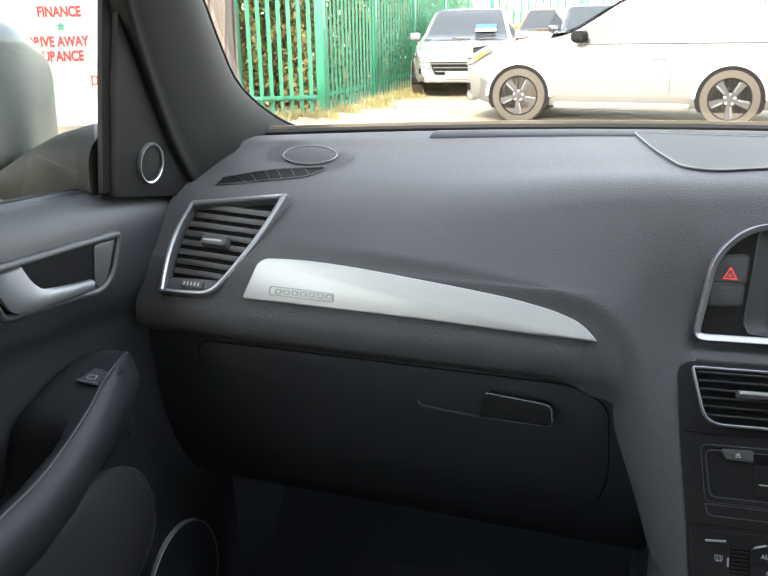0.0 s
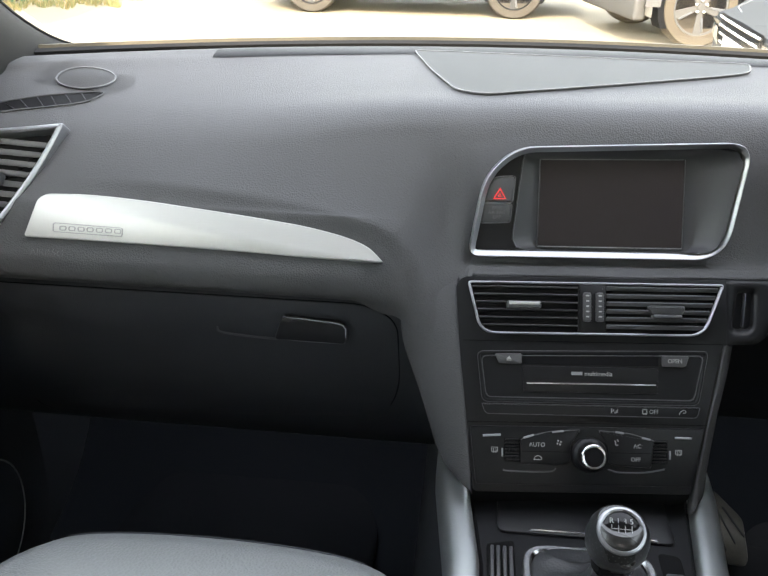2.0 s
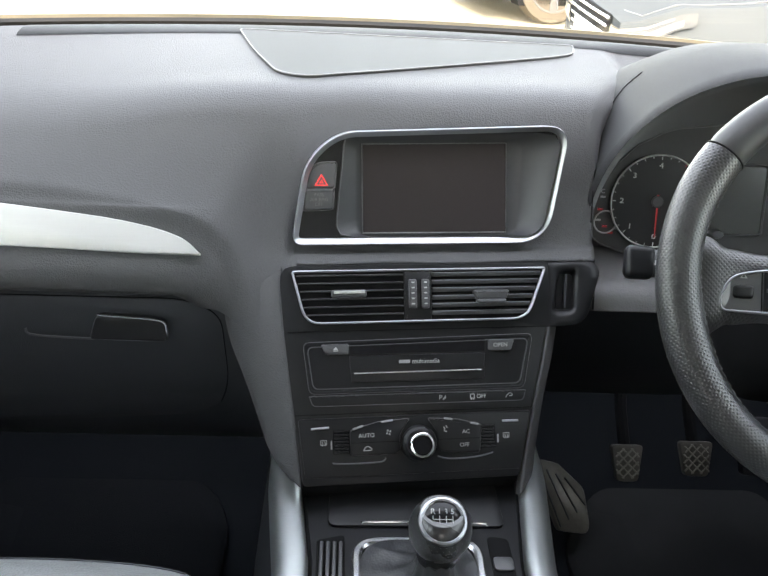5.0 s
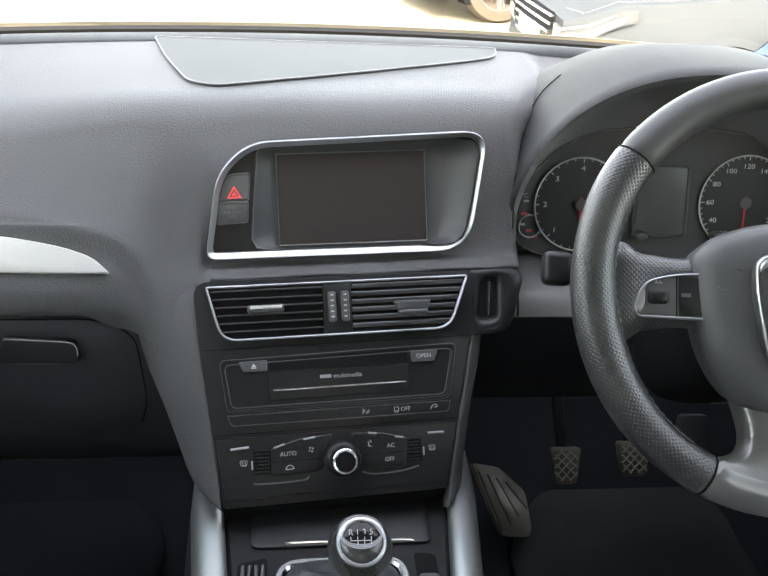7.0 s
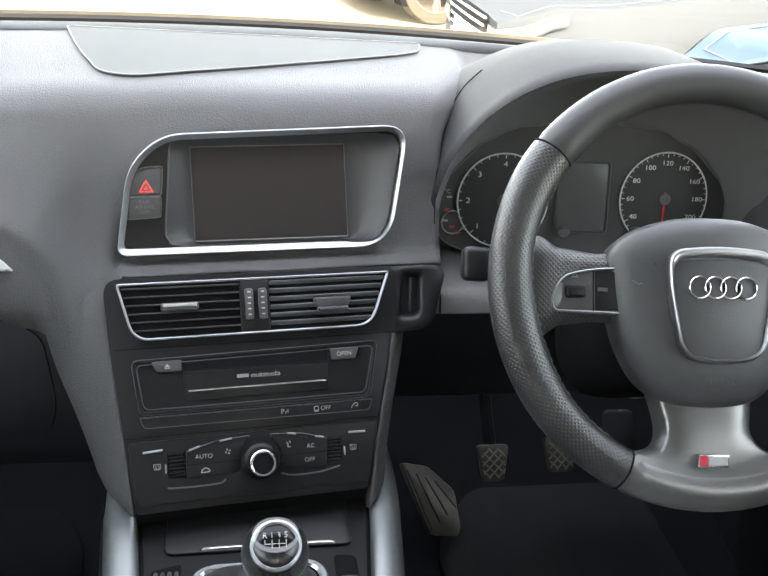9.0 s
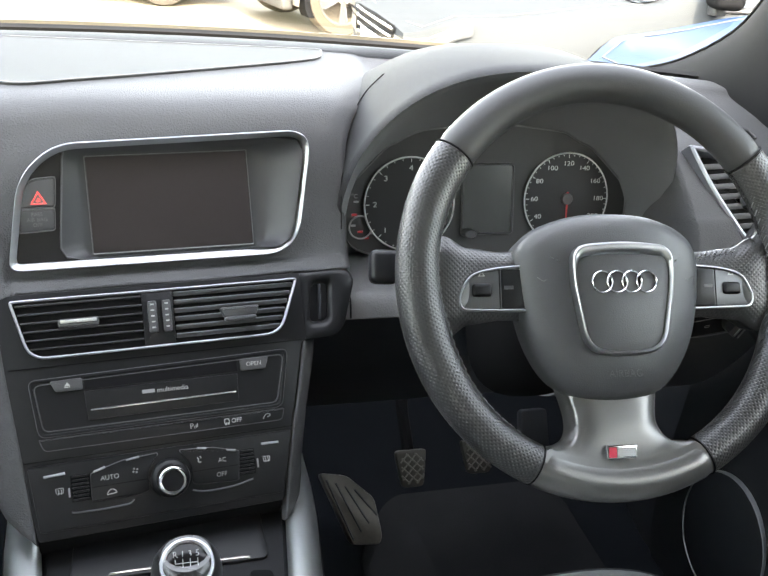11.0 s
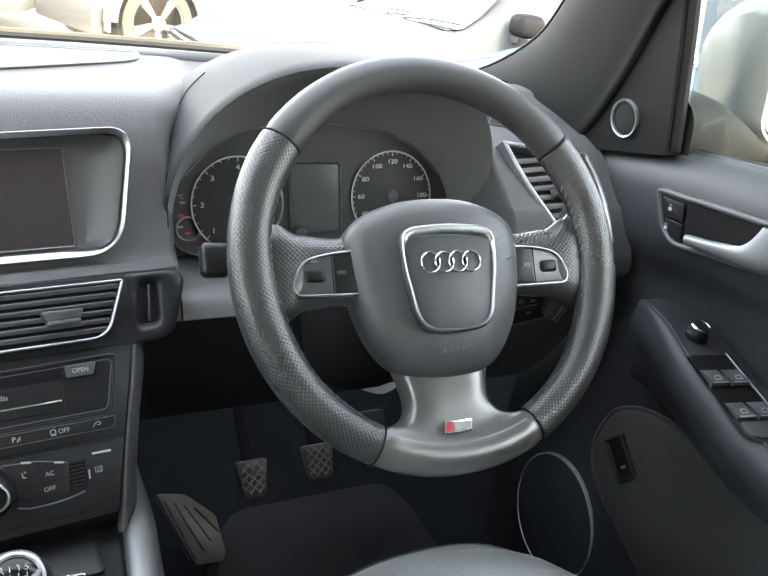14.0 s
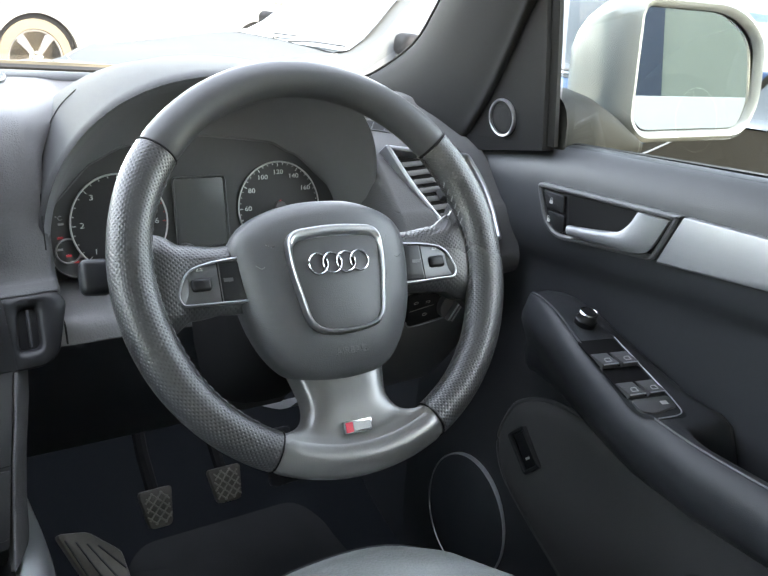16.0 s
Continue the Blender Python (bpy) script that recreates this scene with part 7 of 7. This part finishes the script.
part("backdrop_roof", loft([[(1.5, .4, 5.1), (14.3, .4, 5.1)], [(1.5, .4, 5.2), (14.3, .4, 5.2)], [(1.5, -3.3, 6.0), (14.3, -3.3, 6.0)], [(1.5, -3.3, 5.9), (14.3, -3.3, 5.9)]], False), BODYGREY, shed)
part("backdrop_panel", box(2.2, 6.15, 0, .08, 0, 4.6, .01), PANELBLUE, shed, "dark blue panel for the mirror's dark band")


# green palisade fence
def fence(a, b, n, h, label):
    A, B = Vector((*a, GZ)), Vector((*b, GZ))
    f = thing("palisade_fence", label, "fence", None, "green fences")
    d = (B - A)
    yaw = math.degrees(math.atan2(d.y, d.x))
    pale = None
    for i in range(n + 1):
        p = A.lerp(B, i / n)
        if pale is None:
            pale = part("pale", loft([[(-.030, .012, 0), (0, -.012, 0), (.030, .012, 0), (0, .002, 0)], [(-.030, .012, h), (0, -.012, h), (.030, .012, h), (0, .002, h)], [(-.004, .004, h + .08), (0, -.002, h + .08), (.004, .004, h + .08), (0, .002, h + .08)]], True, True, True), GREEN, f)
            pale.matrix_basis = Matrix.Translation(p) @ pose(0, 0, 0, 0, 0, yaw)
        else:
            o = new("pale", pale.data)
            o.parent = f
            o.matrix_basis = Matrix.Translation(p) @ pose(0, 0, 0, 0, 0, yaw + random.uniform(-3, 3))
    for k in range(int(d.length / 2.4) + 1):
        p = A + d.normalized() * min(d.length, k * 2.4)
        part("post", moved(box(-.06, .06, -.02, .06, 0, h + .05, .006), Matrix.Translation(p) @ pose(0, 0, 0, 0, 0, yaw)), GREEN, f)
    for z in (.24, h - .35):
        part("rail", moved(box(0, d.length, .012, .055, z - .03, z + .03, .004), Matrix.Translation(A) @ pose(0, 0, 0, 0, 0, yaw)), GREEN, f)
    return f


fence((-5.52, 11.34), (-6.55, 10.75), 8, 2.5, "bright green steel palisade fence with ivy behind it")
fence((-5.52, 11.50), (-5.75, 23.0), 70, 2.5, "bright green steel palisade fence running back along the yard")
fence((-5.6, 23.2), (14, 24.0), 100, 2.5, "green palisade fence closing the far end of the yard")

# ivy and scrub behind the fence
LEAF = bpy.data.materials.new("ivy_leaf")
LEAF.use_nodes = True
_nt = LEAF.node_tree
_geo, _ramp = _nt.nodes.new("ShaderNodeNewGeometry"), _nt.nodes.new("ShaderNodeValToRGB")
_ramp.color_ramp.elements[0].color, _ramp.color_ramp.elements[1].color = (0.05, 0.085, 0.02, 1), (0.27, 0.15, 0.06, 1)
_e = _ramp.color_ramp.elements.new(.6)
_e.color = (0.15, 0.13, 0.045, 1)
_nt.links.new(_geo.outputs["Random Per Island"], _ramp.inputs[0])
_nt.links.new(_ramp.outputs[0], _nt.nodes["Principled BSDF"].inputs["Base Color"])
_nt.nodes["Principled BSDF"].inputs["Roughness"].default_value = .7

STRAW = LEAF.copy()
STRAW.name = "dry_straw"
for _node in STRAW.node_tree.nodes:
    if _node.type == 'VALTORGB':
        for _el_, _c in zip(_node.color_ramp.elements, ((0.08, 0.10, 0.03, 1), (0.17, 0.15, 0.05, 1), (0.30, 0.20, 0.09, 1))):
            _el_.color = _c


def leaves(name, a, b, h, depth, count, size, label, lo=0.0, blade=False):
    A, B = np.array([*a, GZ]), np.array([*b, GZ])
    d = (B - A) / np.linalg.norm(B - A)
    nrm = np.array([-d[1], d[0], 0])
    t = np.random.rand(count)
    z = lo + (h - lo) * np.random.rand(count) ** .9
    lump = .35 * np.sin(t * 37) + .3 * np.sin(t * 71 + z * 4)
    c = A + np.outer(t, B - A) + np.outer(depth * (np.random.rand(count) + lump), nrm)
    c[:, 2] = GZ + z + .2 * lump * (z > h * .7)
    if blade:
        tuft = .25 + .75 * np.abs(np.sin(t * 23) * np.sin(t * 57 + 1))
        c[:, 2] = GZ + z * tuft * np.random.rand(count)
    verts, faces = [], []
    for i in range(count):
        u = Vector(np.random.randn(3)).normalized()
        if blade:
            u = (u * .5 + Vector((0, 0, 1))).normalized()
        v = u.orthogonal().normalized()
        s = size * (.6 + .8 * random.random())
        p = Vector(c[i])
        k = len(verts)
        wide = .10 if blade else .5
        verts += [p - u * s, p + v * s * wide, p + u * s, p - v * s * wide]
        faces.append((k, k + 1, k + 2, k + 3))
    me = bpy.data.meshes.new(name)
    me.from_pydata(verts, [], faces)
    me.materials.append(STRAW if blade else LEAF)
    return tagged(new(name, me), label, "hedge", kind="stuff")


leaves("ivy_hedge", (-9.6, 9.7), (-5.9, 11.8), 3.2, .6, 34000, .055, "tangled ivy and dry scrub behind the fence")
leaves("ivy_hedge", (-6.15, 11.7), (-6.3, 23), 3.2, .6, 26000, .06, "tangled ivy and dry scrub behind the fence")
leaves("dry_grass", (-5.3, 20), (-5.3, 11.2), .24, .45, 3600, .05, "dry grass along the fence foot", blade=True)
leaves("dry_grass", (-5.2, 11.1), (-8.2, 9.4), .26, .45, 2400, .05, "dry grass along the fence foot", blade=True)

# tree trunk by the fence
tr_ = thing("tree_trunk", "ridged grey tree trunk entwined with ivy", "tree", Matrix.Translation((-6.72, 10.55, GZ)))
rings = [[Vector((.19 * (1 + .10 * math.sin(9 * t + h) + .06 * math.sin(5 * t - h * 2)) * (1.25 if h == 0 else 1) * math.cos(t), .19 * (1 + .10 * math.sin(9 * t + h)) * math.sin(t), h)) for t in [2 * math.pi * i / 36 for i in range(36)]] for h in (0, .3, .8, 1.5, 2.2, 3.0, 4.0)]
part("trunk", loft(rings, True, True, True), BARK, tr_, sharp=60)
for k in range(5):
    a = k * 1.25
    part("vine", tube(smooth_path([(.21 * math.cos(a + h * .4), .21 * math.sin(a + h * .4), h) for h in (0, .6, 1.2, 1.8, 2.4, 3.2)], 4), .022, 7), BARK, tr_)

# sales board seen through the side window
SIGNRED = material("faded_red_letters", (0.30, 0.012, 0.012), 0.5, vary=0.1)
board = thing("sales_board", "white sales board with red capitals and a small green leaf mark", "signboard", Matrix.Translation((-6.05, 6.40, 0)) @ Euler((0, 0, radians(38))).to_matrix().to_4x4())
part("board_panel", box(-2.2, 1.2, 0, .06, .2, 3.6, .01), BOARDWHITE, board)
for x in (-2.0, 1.0):
    part("board_post", box(x - .05, x + .05, .06, .14, GZ, 3.4, .01), BODYGREY, board)
BT = Matrix(((1, 0, 0, 0), (0, 0, -1, -.004), (0, 1, 0, 0), (0, 0, 0, 1)))
for word, x, z, al in (("FINANCE", -.02, 1.305, 'CENTER'), ("VA DRIVE AWAY", .22, 1.025, 'RIGHT'), ("INSURANCE", .16, .885, 'RIGHT'), ("DEBIT", .20, .64, 'LEFT')):
    lettering("sign_text", word, .135, (x / .72, z, .001), SIGNRED, board, "red capitals", align=al, m=BT @ Matrix.Scale(.72, 4, (1, 0, 0)), bold=.005)
part("sign_bar", moved(box(-.40, .25, -.045, .045, 0, .003), BT @ pose(0, 1.47, 0)), SIGNRED, board, "line of red writing")
part("leaf_mark", moved(prism([(.05 * (1 if i % 2 == 0 else .45) * math.cos(math.pi * i / 5 + 1.57), .05 * (1 if i % 2 == 0 else .45) * math.sin(math.pi * i / 5 + 1.57)) for i in range(10)], 0, .003), BT @ pose(-.02, 1.17, 0)), GREEN, board, "small green leaf mark")
